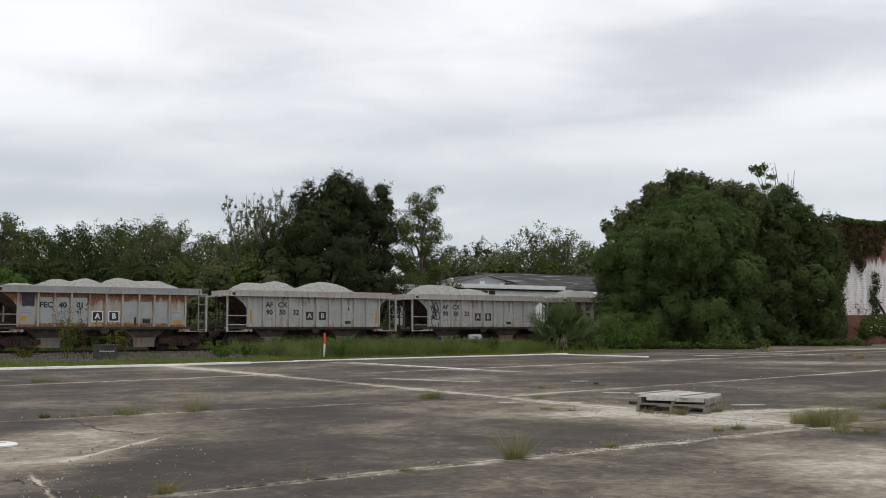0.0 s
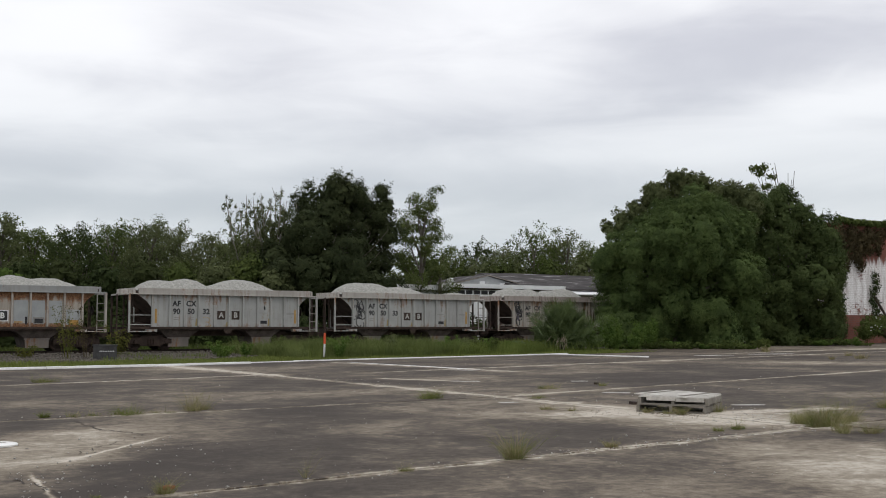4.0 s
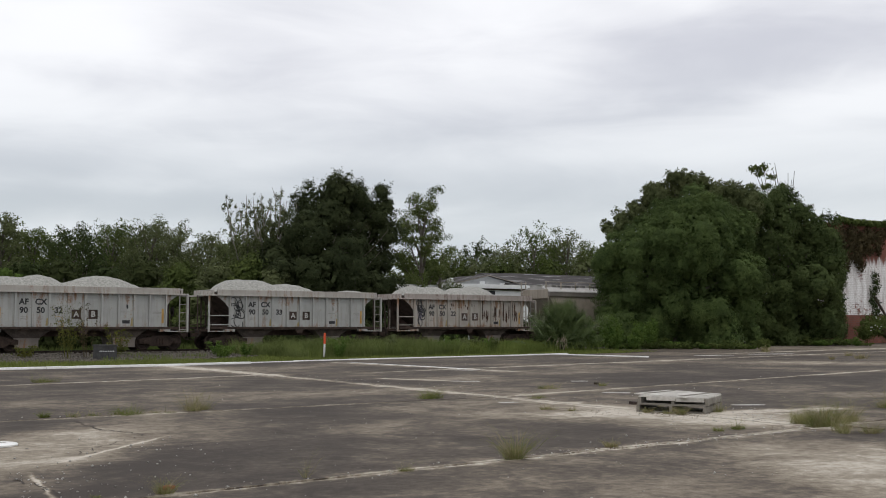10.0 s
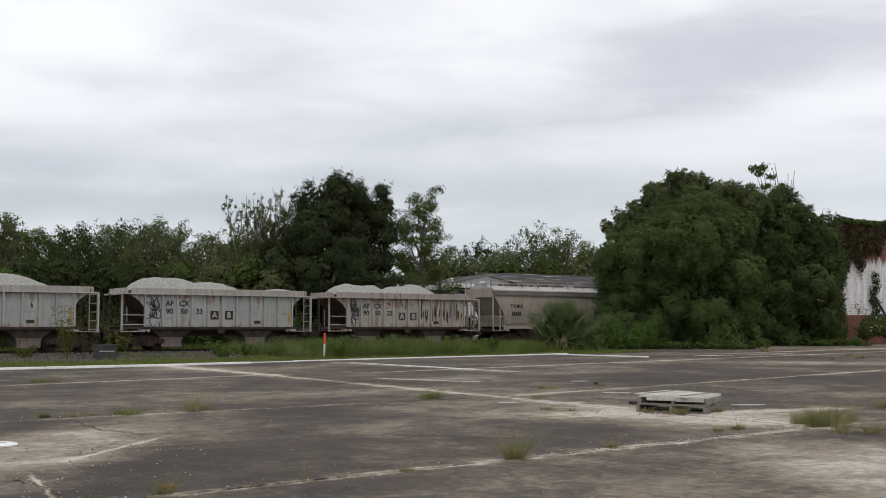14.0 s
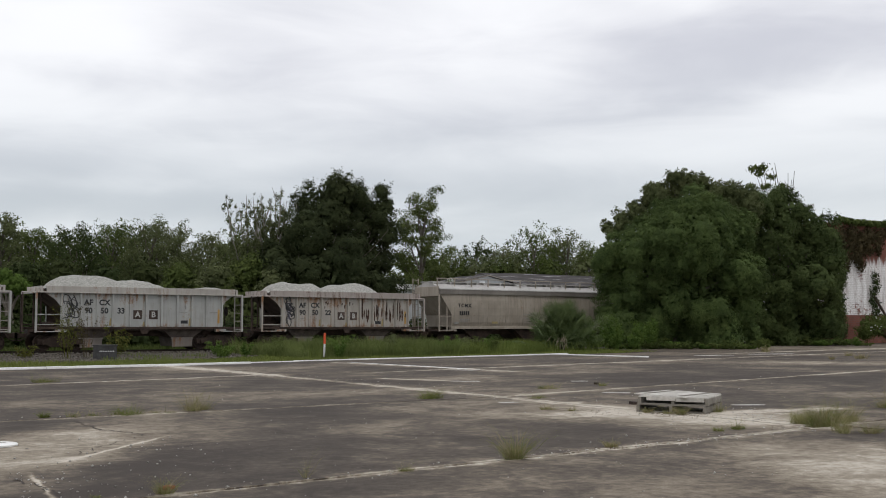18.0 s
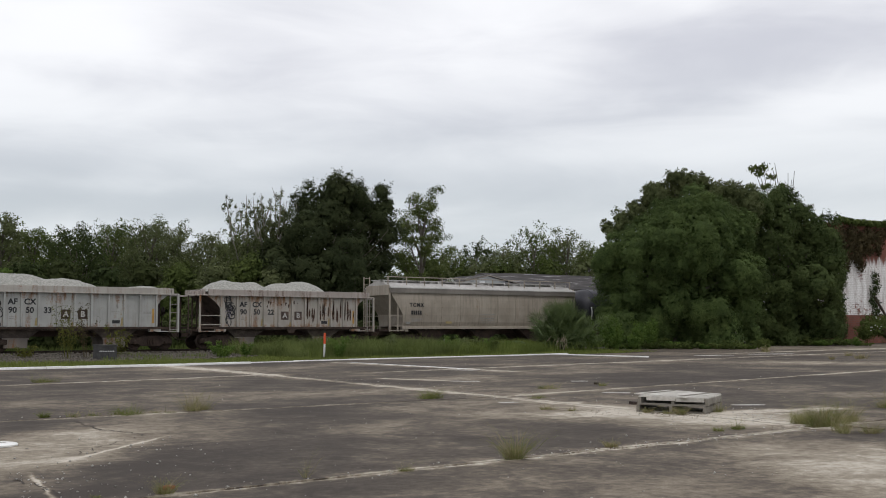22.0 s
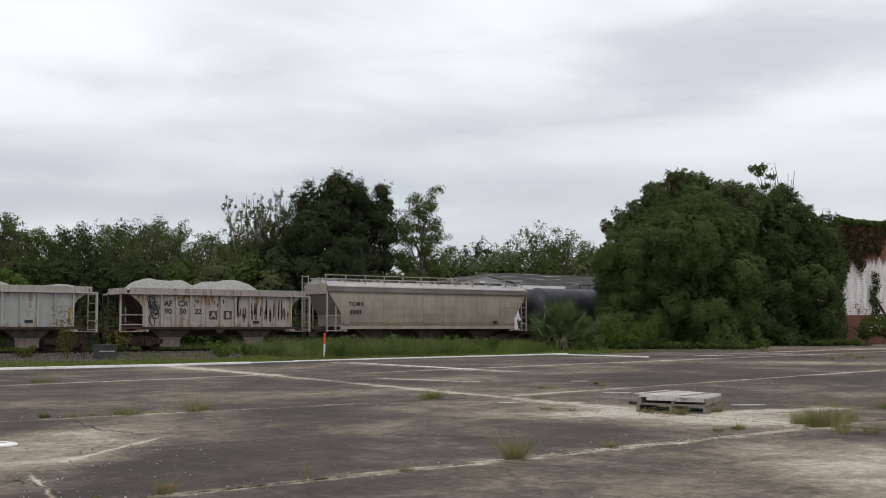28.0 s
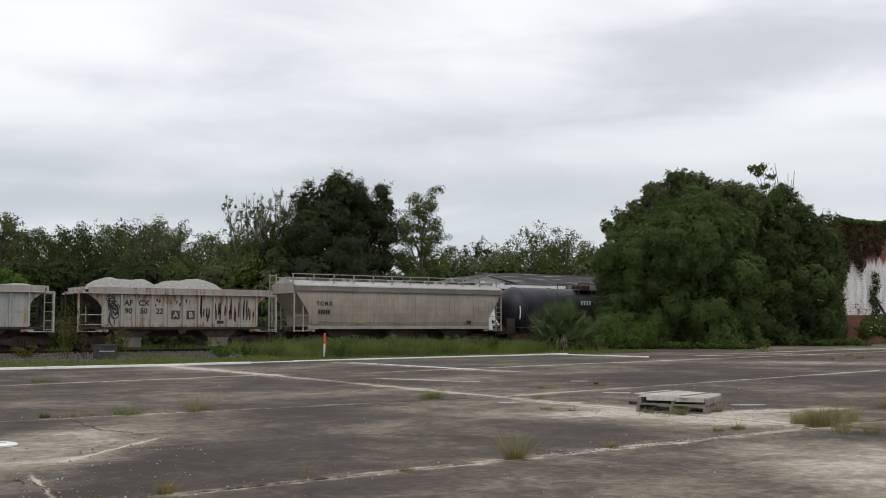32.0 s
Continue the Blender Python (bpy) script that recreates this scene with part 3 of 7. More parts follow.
def build_pavement():
    pave = empty("pavement", pose(0, 0, 0), "old dark worn slab yard with pale open joints", "pavement", kind="structure")
    under = Build()
    under.add([(-60, -30, -0.03), (15.4, -30, -0.03), (15.4, 44.4, -0.03), (-60, 44.4, -0.03)], [(0, 1, 2, 3)])
    under.add([(15.4, -30, -0.03), (120, -30, gz(120) - 0.03), (120, 44.4, gz(120) - 0.03), (15.4, 44.4, -0.03)], [(0, 1, 2, 3)])
    under.add([(46, 44.4, gz(46) - 0.03), (120, 44.4, gz(120) - 0.03), (120, 52.5, gz(120) - 0.03), (46, 49.5, gz(46) - 0.03)], [(0, 1, 2, 3)])
    part("joint_bed", under, JOINT, pave, "pale rubble in the open joints")
    rows = [(lambda x: -30.0), (lambda x: 10.15 + 0.055 * (x - 6)), (lambda x: 19.5 + 0.012 * max(0, x - 5) + 0.10 * max(0, x - 16)),
            (lambda x: 31.2 + 0.15 * max(0, min(x, 30) - 8)), (lambda x: 42.75 + 1.5 * max(0.0, min(1.0, (x - 17.5) / 5))), (lambda x: 49.5 + 0.04 * (x - 46))]
    g = 0.05

    def panel(xa, xb, r0, r1):
        """One slab between two joints; xa and xb are functions of y."""
        b = Build()
        steps = 10
        verts = []
        for i in range(steps + 1):
            k = i / steps
            for r, s in ((r0, g), (r1, -g)):
                y = r(xa(20) + (xb(20) - xa(20)) * k)
                x = (xa(y) + g) + (xb(y) - xa(y) - 2 * g) * k
                jag = 0.05 * noise.noise((x * 1.3, y * 0.7, 3.0))
                y = r(x) + s + jag
                verts += [(x, y, gz(x)), (x, y, gz(x) - 0.15)]
        b.v = verts
        for i in range(steps):
            o = i * 4
            b.f += [(o, o + 4, o + 6, o + 2), (o, o + 1, o + 5, o + 4), (o + 2, o + 6, o + 7, o + 3)]
        b.f += [(0, 2, 3, 1), (steps * 4, steps * 4 + 1, steps * 4 + 3, steps * 4 + 2)]
        part("slab", b, PAVE, pave)

    far = lambda c: (lambda y: c)
    for r in range(4):
        cols = [far(-60), far(-14), far(cross(20)) if r == 0 else cross]
        cols += [far(41.5), far(70), far(120)] if r < 3 else [far(24.2), far(42.2), far(70), far(120)]
        for a, b in zip(cols[:-1], cols[1:]):
            panel(a, b, rows[r], rows[r + 1])
    panel(far(46), far(78), rows[4], rows[5])
    panel(far(78), far(120), rows[4], rows[5])
    return pave


build_pavement()


def build_kerb():
    """White kerb along the far edge, in lengths that have settled unevenly."""
    kerb = empty("kerb", pose(0, 0, 0), "low whitewashed concrete kerb beside the grass", "kerb", kind="structure")
    rng = random.Random(4)
    x = -20.0
    while x < 38.5:
        ln = 2.9
        if 18.0 < x < 23.5:
            h, w = 0.03, 0.16
        else:
            h, w = (0.07 if x < 18 else 0.03) + 0.015 * rng.random(), (0.2 if x < 18 else 0.14)
        y = 42.9 + 1.6 * max(0.0, min(1.0, (x - 17.5) / 5)) + 0.04 * max(0, x - 30) + 0.06 * rng.random()
        b = Build().box(0, ln - 0.03, 0, w, -0.1, h)
        part("kerb_stone", b, WHITE_KERB, kerb, at=pose(x, y, gz(x), 0, -0.25 if x > 15 else 0, rng.uniform(-0.5, 0.5)))
        x += ln
    for k in range(-1, 2):
        part("kerb_stone", Build().box(0, 2.3, 0, 0.2, -0.1, 0.05), WHITE_KERB, kerb, at=pose(39.3 + 0.08 * k, 42.2 - 2.35 * k, gz(39.4), 0, 0, -88))
    return kerb


build_kerb()


def painted_line(x0, y0, x1, y1, w, mat, label="white painted line on the yard"):
    d = Vector((x1 - x0, y1 - y0, 0)).normalized()
    s = Vector((-d.y, d.x, 0)) * w * 0.5
    verts = []
    n = 12
    for i in range(n + 1):
        k = i / n
        x, y = x0 + (x1 - x0) * k, y0 + (y1 - y0) * k
        j = (1 + 0.5 * noise.noise((x * 3, y * 3, 1))) * (0.35 if i in (0, n) else 1.0)
        verts += [(x + s.x * j, y + s.y * j, gz(x) + 0.006), (x - s.x * j, y - s.y * j, gz(x) + 0.006)]
    me = bpy.data.meshes.new("painted_line")
    me.from_pydata(verts, [], [(2 * i, 2 * i + 1, 2 * i + 3, 2 * i + 2) for i in range(n)])
    me.materials.append(mat)
    tagged(new("painted_line", me), label, "line", kind="structure")



def crack(pts, w):
    """A dark crack with a crumbled lip."""
    rng = random.Random(len(pts))
    verts = []
    for i, (x, y) in enumerate(pts):
        k = w * rng.uniform(0.2, 1.1)
        verts += [(x - k, y - k * 0.4, gz(x) + 0.005), (x + k, y + k * 0.4, gz(x) + 0.005)]
    me = bpy.data.meshes.new("crack")
    me.from_pydata(verts, [], [(2 * i, 2 * i + 1, 2 * i + 3, 2 * i + 2) for i in range(len(pts) - 1)])
    me.materials.append(TIE)
    tagged(new("crack", me), "dark open crack in the slab", "crack", kind="structure")


def wander(x0, y0, x1, y1, seed, n=22, amp=0.09):
    return [(x0 + (x1 - x0) * i / n + amp * noise.noise((i * 0.6, seed, 0)), y0 + (y1 - y0) * i / n + amp * 2 * noise.noise((i * 0.5, seed, 7))) for i in range(n + 1)]


crack(wander(5.7, 18.9, 5.55, 16.9, 1.5), 0.022)
crack(wander(5.55, 16.9, 5.85, 15.9, 2.5, 12), 0.02)
crack(wander(5.85, 15.9, 4.1, 13.8, 3.5, 26), 0.012)
crack(wander(3.05, 12.0, 3.15, 10.3, 4.5), 0.02)
crack(wander(15.9, 11.3, 14.0, 10.75, 7.5, 20, 0.06), 0.02)
crack(wander(8.45, 10.16, 8.75, 10.2, 9.5, 8, 0.02), 0.06)
crack(wander(15.3, 18.6, 15.6, 20.4, 8.5, 16, 0.05), 0.03)
painted_line(24.6, 41.6, 24.4, 31.6, 0.3, WHITE_KERB)
for ends in ((17.8, 14.6, 18.4, 14.2, 0.3), (18.6, 19.2, 19.0, 18.6, 0.3), (23.5, 32.1, 23.9, 31.2, 0.5), (18.8, 25.8, 19.3, 25.0, 0.35), (43.2, 37.6, 45.5, 37.2, 0.9), (47.1, 37.4, 50.0, 36.7, 0.9), (21.5, 23.5, 21.9, 23.2, 0.35), (14.4, 18.0, 14.9, 17.9, 0.2)):
    painted_line(*ends, WORN_PAINT, "worn patch of white paint left on the yard")


def build_track():
    bed = Build()
    prof = [(50.0, -0.02), (52.5, 0.06), (56.5, 0.12), (57.8, 0.145), (61.2, 0.145), (62.5, 0.10), (66, -0.04)]
    xs = [-60 + 2.0 * i for i in range(110)]
    for x in xs:
        for y, z in prof:
            bed.v.append((x, y + 0.25 * noise.noise((x * 0.5, y, 0)), z + 0.03 * noise.noise((x * 0.9, y * 0.9, 5))))
    n = len(prof)
    for i in range(len(xs) - 1):
        for j in range(n - 1):
            bed.f.append((i * n + j, (i + 1) * n + j, (i + 1) * n + j + 1, i * n + j + 1))
    tagged(part("ballast_bed", bed, BALLAST, smooth=True), "grey crushed stone track bed", "ballast", kind="structure")
    track = empty("railway_track", pose(0, 59.46, 0.33), "dark rusty steel rails on timber sleepers", "railway track", kind="structure")
    prof = [(-0.07, -0.17), (0.07, -0.17), (0.07, -0.155), (0.012, -0.13), (0.012, -0.045), (0.036, -0.03), (0.036, -0.004), (0.03, 0), (-0.03, 0), (-0.036, -0.004), (-0.036, -0.03), (-0.012, -0.045), (-0.012, -0.13), (-0.07, -0.155)]
    for y in (-0.755, 0.755):
        part("rail", Build().prism_x([(a + y, c) for a, c in prof], -60, 158), RAIL_STEEL, track)
    tie = Build().box(-0.115, 0.115, -1.3, 1.3, -0.35, -0.172).mesh("sleeper", TIE)
    for i in range(190):
        part("sleeper", tie, TIE, track, at=pose(0.5 * i - 10 + 0.03 * math.sin(i * 3.7), 0.04 * math.sin(i * 2.3), 0.008 * math.sin(i * 5.1), 0, 0, 1.2 * math.sin(i * 1.7)))


build_track()


# ---- the train ----
RAIL_Y, RAIL_Z = 59.46, 0.33
TRAIN = []  # every keyed thing with its x at the start
WHEELS = []


def truck(car, x):
    """A two-axle truck: side frames, bolster, springs and wheelsets."""
    tr = part("truck", Build().box(-0.22, 0.22, -1.05, 1.05, 0.45, 0.72), STEEL_DARK, car, "dark rusty truck", at=pose(x, 0, 0))
    for y in (-1.06, 0.94):
        b = Build()
        b.prism([(-1.2, 0.62), (-1.2, 0.36), (-0.72, 0.36), (-0.5, 0.22), (0.5, 0.22), (0.72, 0.36), (1.2, 0.36), (1.2, 0.62), (0.7, 0.68), (0.45, 0.80), (-0.45, 0.80), (-0.7, 0.68)], y, y + 0.12)
        part("side_frame", b, STEEL_BROWN, tr)
        for dx in (-0.89, 0.89):
            part("bearing_cap", Build().turned([(y - 0.10, 0.06), (y - 0.09, 0.11), (y + 0.01, 0.12)], "y", 10, (dx, 0, 0.457)), STEEL_BROWN, tr)
        for k in range(3):
            part("spring", Build().turned([(0.3, 0.06), (0.62, 0.06)], "z", 8, (-0.16 + 0.16 * k, y - 0.05, 0)), STEEL_DARK, tr)
    for dx in (-0.89, 0.89):
        b = Build()
        b.turned([(-0.9, 0.075), (0.9, 0.075)], "y", 8)
        for s in (-1, 1):
            b.turned([(s * 0.69, 0.48), (s * 0.715, 0.485), (s * 0.72, 0.457), (s * 0.81, 0.452), (s * 0.82, 0.40), (s * 0.775, 0.36), (s * 0.76, 0.18), (s * 0.84, 0.13)], "y", 22)
        for k in range(3):
            w = k * 2.094
            b.turned([(-0.80, 0.05), (-0.775, 0.05)], "y", 6, (0.25 * math.cos(w), 0, 0.25 * math.sin(w)))
        ws = part("wheelset", b, STEEL_DARK, tr, at=pose(dx, 0, 0.457))
        WHEELS.append((ws, dx))
    return tr


def ladder(car, x, y, z0, z1, w, rungs, mat, name="ladder"):
    b = Build()
    b.box(x - w / 2 - 0.025, x - w / 2 + 0.025, y - 0.03, y + 0.03, z0, z1)
    b.box(x + w / 2 - 0.025, x + w / 2 + 0.025, y - 0.03, y + 0.03, z0, z1)
    for k in range(rungs):
        z = z0 + 0.15 + (z1 - z0 - 0.25) * k / (rungs - 1)
        b.box(x - w / 2, x + w / 2, y - 0.02, y + 0.02, z - 0.018, z + 0.018)
    return part(name, b, mat, car)


def coupler(car, x, s):
    b = Build().box(min(x, x + s * 0.62), max(x, x + s * 0.62), -0.11, 0.11, 0.72, 0.95)
    b.box(min(x + s * 0.5, x + s * 0.72), max(x + s * 0.5, x + s * 0.72), -0.17, 0.15, 0.68, 1.0)
    part("coupler", b, STEEL_DARK, car)
    h = Build().tube([(x, -0.35, 0.95), (x + s * 0.2, -0.36, 0.7), (x + s * 0.5, -0.2, 0.55), (x + s * 0.64, -0.05, 0.62)], [0.03] * 4, 6)
    part("air_hose", h, STEEL_DARK, car)


RIBS = (1.32, 2.33, 3.20, 4.06, 5.03, 5.93, 6.83, 7.75, 8.62, 9.50, 10.45)


def hopper(name, label, group, side_paint, chord_paint, load_spots, x0, seed, rail_paint=None):
    """An open stone hopper. Local x runs from the near left end post (0) to the right one (11.7); centre of car at 5.85."""
    car = empty(name, pose(x0 + 5.85, RAIL_Y, RAIL_Z), label, "hopper car", group)
    TRAIN.append((car, x0 + 5.85))
    rail_paint = rail_paint or side_paint
    X = lambda v: v - 5.85
    W = 1.5
    for s in (-1, 1):
        y0, y1 = (-W + 0.15, -W + 0.17) if s < 0 else (W - 0.17, W - 0.15)
        b = Build().prism([(X(1.32), 1.30), (X(10.45), 1.30), (X(10.45), 2.35), (X(10.7), 2.75), (X(11.25), 3.16), (X(0.38), 3.16), (X(1.0), 2.75), (X(1.32), 2.35)], y0, y1)
        # far sheet is wholly in the darkened inside tone; its outer face stays unseen
        part("side_sheet", b, side_paint if s < 0 else SLOPE_RUST_SHADE, car)
        for v in RIBS:
            ya, yb = (-W + 0.0, -W + 0.148) if s < 0 else (W - 0.148, W)
            r = Build().prism_x([(ya if s < 0 else yb, 1.32), (ya if s < 0 else yb, 3.12), (yb if s < 0 else ya, 3.13), (yb if s < 0 else ya, 1.30)], X(v) - 0.045, X(v) + 0.045)
            part("rib", r, rail_paint, car)
        ya, yb = (-W - 0.03, -W + 0.2) if s < 0 else (W - 0.2, W + 0.03)
        part("side_sill", Build().box(X(0.05), X(11.65), ya + 0.03, yb, 1.17, 1.298), STEEL_BROWN, car)
        # top chord: an upright plate with a small bottom ledge and a folded cap
        c = Build().box(X(0.5), X(11.22), ya + 0.02, ya + 0.09, 3.14, 3.47)
        c.box(X(0.1), X(11.3), ya - 0.02, ya + 0.11, 3.10, 3.14)
        part("top_chord", c, chord_paint, car)
    # sloped end sheets and cross partitions
    for a, d in ((0.3, 1), (11.4, -1)):
        b = Build().prism([(X(a), 3.30), (X(a + d * 2.9), 1.05), (X(a + d * 2.96), 1.09), (X(a + d * 0.06), 3.36)], -W + 0.19, W - 0.19)
        part("end_slope_sheet", b, SLOPE_RUST_SHADE, car)
        part("end_chord", Build().box(X(a) - 0.06, X(a) + 0.06, -W + 0.12, W - 0.12, 3.18, 3.46), chord_paint, car)
        for yy in (-0.7, 0.0, 0.7) if d > 0 else ():
            g = Build().prism([(X(a + d * 0.1), 1.2), (X(a + d * 0.18), 1.2), (X(a + d * 0.18), 3.1), (X(a + d * 0.1), 3.2)], yy, yy + 0.06)
            part("end_brace", g, STEEL_BROWN, car)
    for v, w in ((-0.42, 0.40), (0.02, 0.42)):
        part("end_plate", Build().box(X(v), X(v + w), -W + 0.28, -W + 0.31, 3.16, 3.36), chord_paint, car)
    part("walk_rail", Build().box(X(-0.75), X(0.1), -W + 0.02, -W + 0.08, 3.10, 3.16), chord_paint, car)
    part("end_stanchion", Build().box(X(-0.72), X(-0.66), -W + 0.02, -W + 0.08, 1.05, 3.10), STEEL_BROWN, car)
    part("sill_bracket", Build().prism([(X(5.55), 1.17), (X(6.15), 1.17), (X(6.0), 0.92), (X(5.7), 0.92)], -W + 0.02, -W + 0.07), STEEL_BROWN, car)
    inner = Build().prism([(X(2.6), 1.1), (X(5.55), 1.1), (X(5.85), 2.0), (X(6.15), 1.1), (X(9.1), 1.1), (X(9.1), 1.16), (X(6.2), 1.16), (X(5.85), 2.1), (X(5.5), 1.16), (X(2.6), 1.16)], -W + 0.19, W - 0.19)
    part("floor_sheet", inner, SLOPE_RUST_SHADE, car)
    # discharge chutes
    for c in (3.05, 8.25):
        up = Build()
        z = [(1.17, 1.25, 1.15), (0.70, 0.66, 0.95), (0.20, 0.56, 0.90)]
        for zz, hx, hy in z:
            up.v += [(X(c) - hx, -hy, zz), (X(c) + hx, -hy, zz), (X(c) + hx, hy, zz), (X(c) - hx, hy, zz)]
        for r in (0, 4):
            for i in range(4):
                j = (i + 1) % 4
                up.f.append((r + i, r + j, r + 4 + j, r + 4 + i))
        up.f += [(0, 1, 2, 3), (11, 10, 9, 8)]
        part("chute", up, CHUTE_SIDE, car)
        gate = Build().box(X(c) - 0.60, X(c) + 0.60, -0.98, -0.915, 0.18, 0.66)
        gate.box(X(c) - 0.66, X(c) + 0.66, -1.0, -0.90, 0.62, 0.70)
        part("chute_gate", gate, CHUTE, car, "dust-covered pale gate")
    part("centre_sill", Build().box(X(-0.1), X(11.8), -0.33, 0.33, 0.78, 1.16), STEEL_DARK, car)
    # end platforms, posts, rails and ladders
    for e, d in ((0.0, 1), (11.7, -1)):
        lo, hi = sorted((X(e), X(e + d * 1.45)))
        part("end_platform", Build().box(lo, hi, -W + 0.02, W - 0.02, 1.02, 1.07), STEEL_BROWN, car)
        for s in (-1, 1):
            y = s * (W - 0.03)
            post = Build().box(X(e) - 0.05, X(e) + 0.05, y - 0.045, y + 0.045, 1.0, 3.14)
            # far posts and bars in dark brown, to look faint from the camera
            part("end_post", post, rail_paint if s < 0 else STEEL_BROWN, car)
            for z in (1.04, 1.42, 1.95) if d > 0 else (1.04,):
                bar = Build().tube([(X(e), y, z), (X(e + d * 1.3), y, z)], [0.028, 0.028], 6)
                part("grab_bar", bar, rail_paint if s < 0 else STEEL_BROWN, car)
            bo = sorted((X(e + d * 1.0), X(e + d * 1.62)))
            part("jacking_box", Build().box(bo[0], bo[1], min(y, y - s * 0.25), max(y, y - s * 0.25), 1.02, 1.30), rail_paint, car)
            # the top rail from chord to the post
            tp = sorted((X(e - d * 0.05), X(e + d * 0.5)))
            part("top_rail", Build().box(tp[0], tp[1], min(y, y - s * 0.1), max(y, y - s * 0.1), 3.10, 3.17), chord_paint, car)
        part("end_rail", Build().box(X(e) - 0.05, X(e) + 0.05, -W + 0.03, W - 0.03, 3.08, 3.16), chord_paint, car)
        coupler(car, X(e), -d)
    ladder(car, X(11.42), -W + 0.0, 1.0, 3.14, 0.42, 5, LADDER_PAINT)
    br = Build().turned([(0, 0.28), (0.03, 0.28)], "x", 14, (X(11.55), 0.5, 2.2))
    br.tube([(X(11.5), 0.5, 2.2), (X(11.5), 0.5, 1.1)], [0.03, 0.03], 6)
    part("hand_brake", br, STEEL_DARK, car)
    cyl = Build().turned([(X(0.5), 0.2), (X(1.1), 0.2)], "x", 12, (0, -0.6, 1.35))
    part("air_reservoir", cyl, STEEL_DARK, car)
    truck(car, X(1.42)), truck(car, X(10.28))
    # stone load
    n, m = 90, 24
    verts, faces = [], []
    for i in range(n + 1):
        x = 0.5 + 10.7 * i / n
        for j in range(m + 1):
            y = -1.43 + 2.86 * j / m
            lift_sum = 0.0
            for cx, hh, r in load_spots:
                dd = math.hypot((x - cx) / (r * 1.15), y / 1.46)
                if dd < 1:
                    lift_sum += ((hh - 3.36) * (1 - dd * dd) ** 1.1) ** 3
            h = 3.36 + lift_sum ** (1 / 3) * min(1.0, (x - 0.45) / 0.6, (11.25 - x) / 0.6)
            h += 0.05 * noise.noise((x * 2.2, y * 2.2, seed)) + 0.025 * noise.noise((x * 8, y * 8, seed))
            verts.append((X(x), y, h))
    for i in range(n):
        for j in range(m):
            a = i * (m + 1) + j
            faces.append((a, a + m + 1, a + m + 2, a + 1))
    me = bpy.data.meshes.new("gravel_load")
    me.from_pydata(verts, [], faces)
    me.materials.append(GRAVEL)
    me.shade_smooth()
    load = new("gravel_load", me)
    load.matrix_basis = pose(x0 + 5.85, RAIL_Y, RAIL_Z)
    tagged(load, "heaped pale grey crushed limestone in a hopper car", "gravel", "hopper loads", "stuff")
    TRAIN.append((load, x0 + 5.85))
    return car, X


NEAR = -1.354  # just proud of the near side sheet


def letters(car, text, x, z, size, mat, y=NEAR, name="lettering", spacing=1.0):
    return part(name, lettering(text, size, mat, name, spacing), None, car, at=pose(x, y, z))


def mark(car, x0, x1, z0, z1, mat, y=NEAR, name="marking"):
    return part(name, Build().box(x0, x1, y - 0.004, y + 0.004, z0, z1), mat, car)


def squiggle(car, cx, cz, mat, seed, loops=5, rx=0.3, rz=0.6, y=NEAR, r=0.022):
    """Spray-painted loops."""
    rng = random.Random(seed)
    for k in range(loops):
        ox, oz = cx + rng.uniform(-0.5, 0.5) * rx, cz + rng.uniform(-0.8, 0.8) * rz
        a, b, ph = rng.uniform(0.3, 0.8) * rx, rng.uniform(0.25, 0.6) * rz, rng.uniform(0, 6)
        pts = [(ox + a * math.cos(ph + w * 0.42), y, oz + b * math.sin(ph + w * 0.37)) for w in range(13)]
        part("spray_stroke", Build().tube(pts, [r] * 13, 5), mat, car)


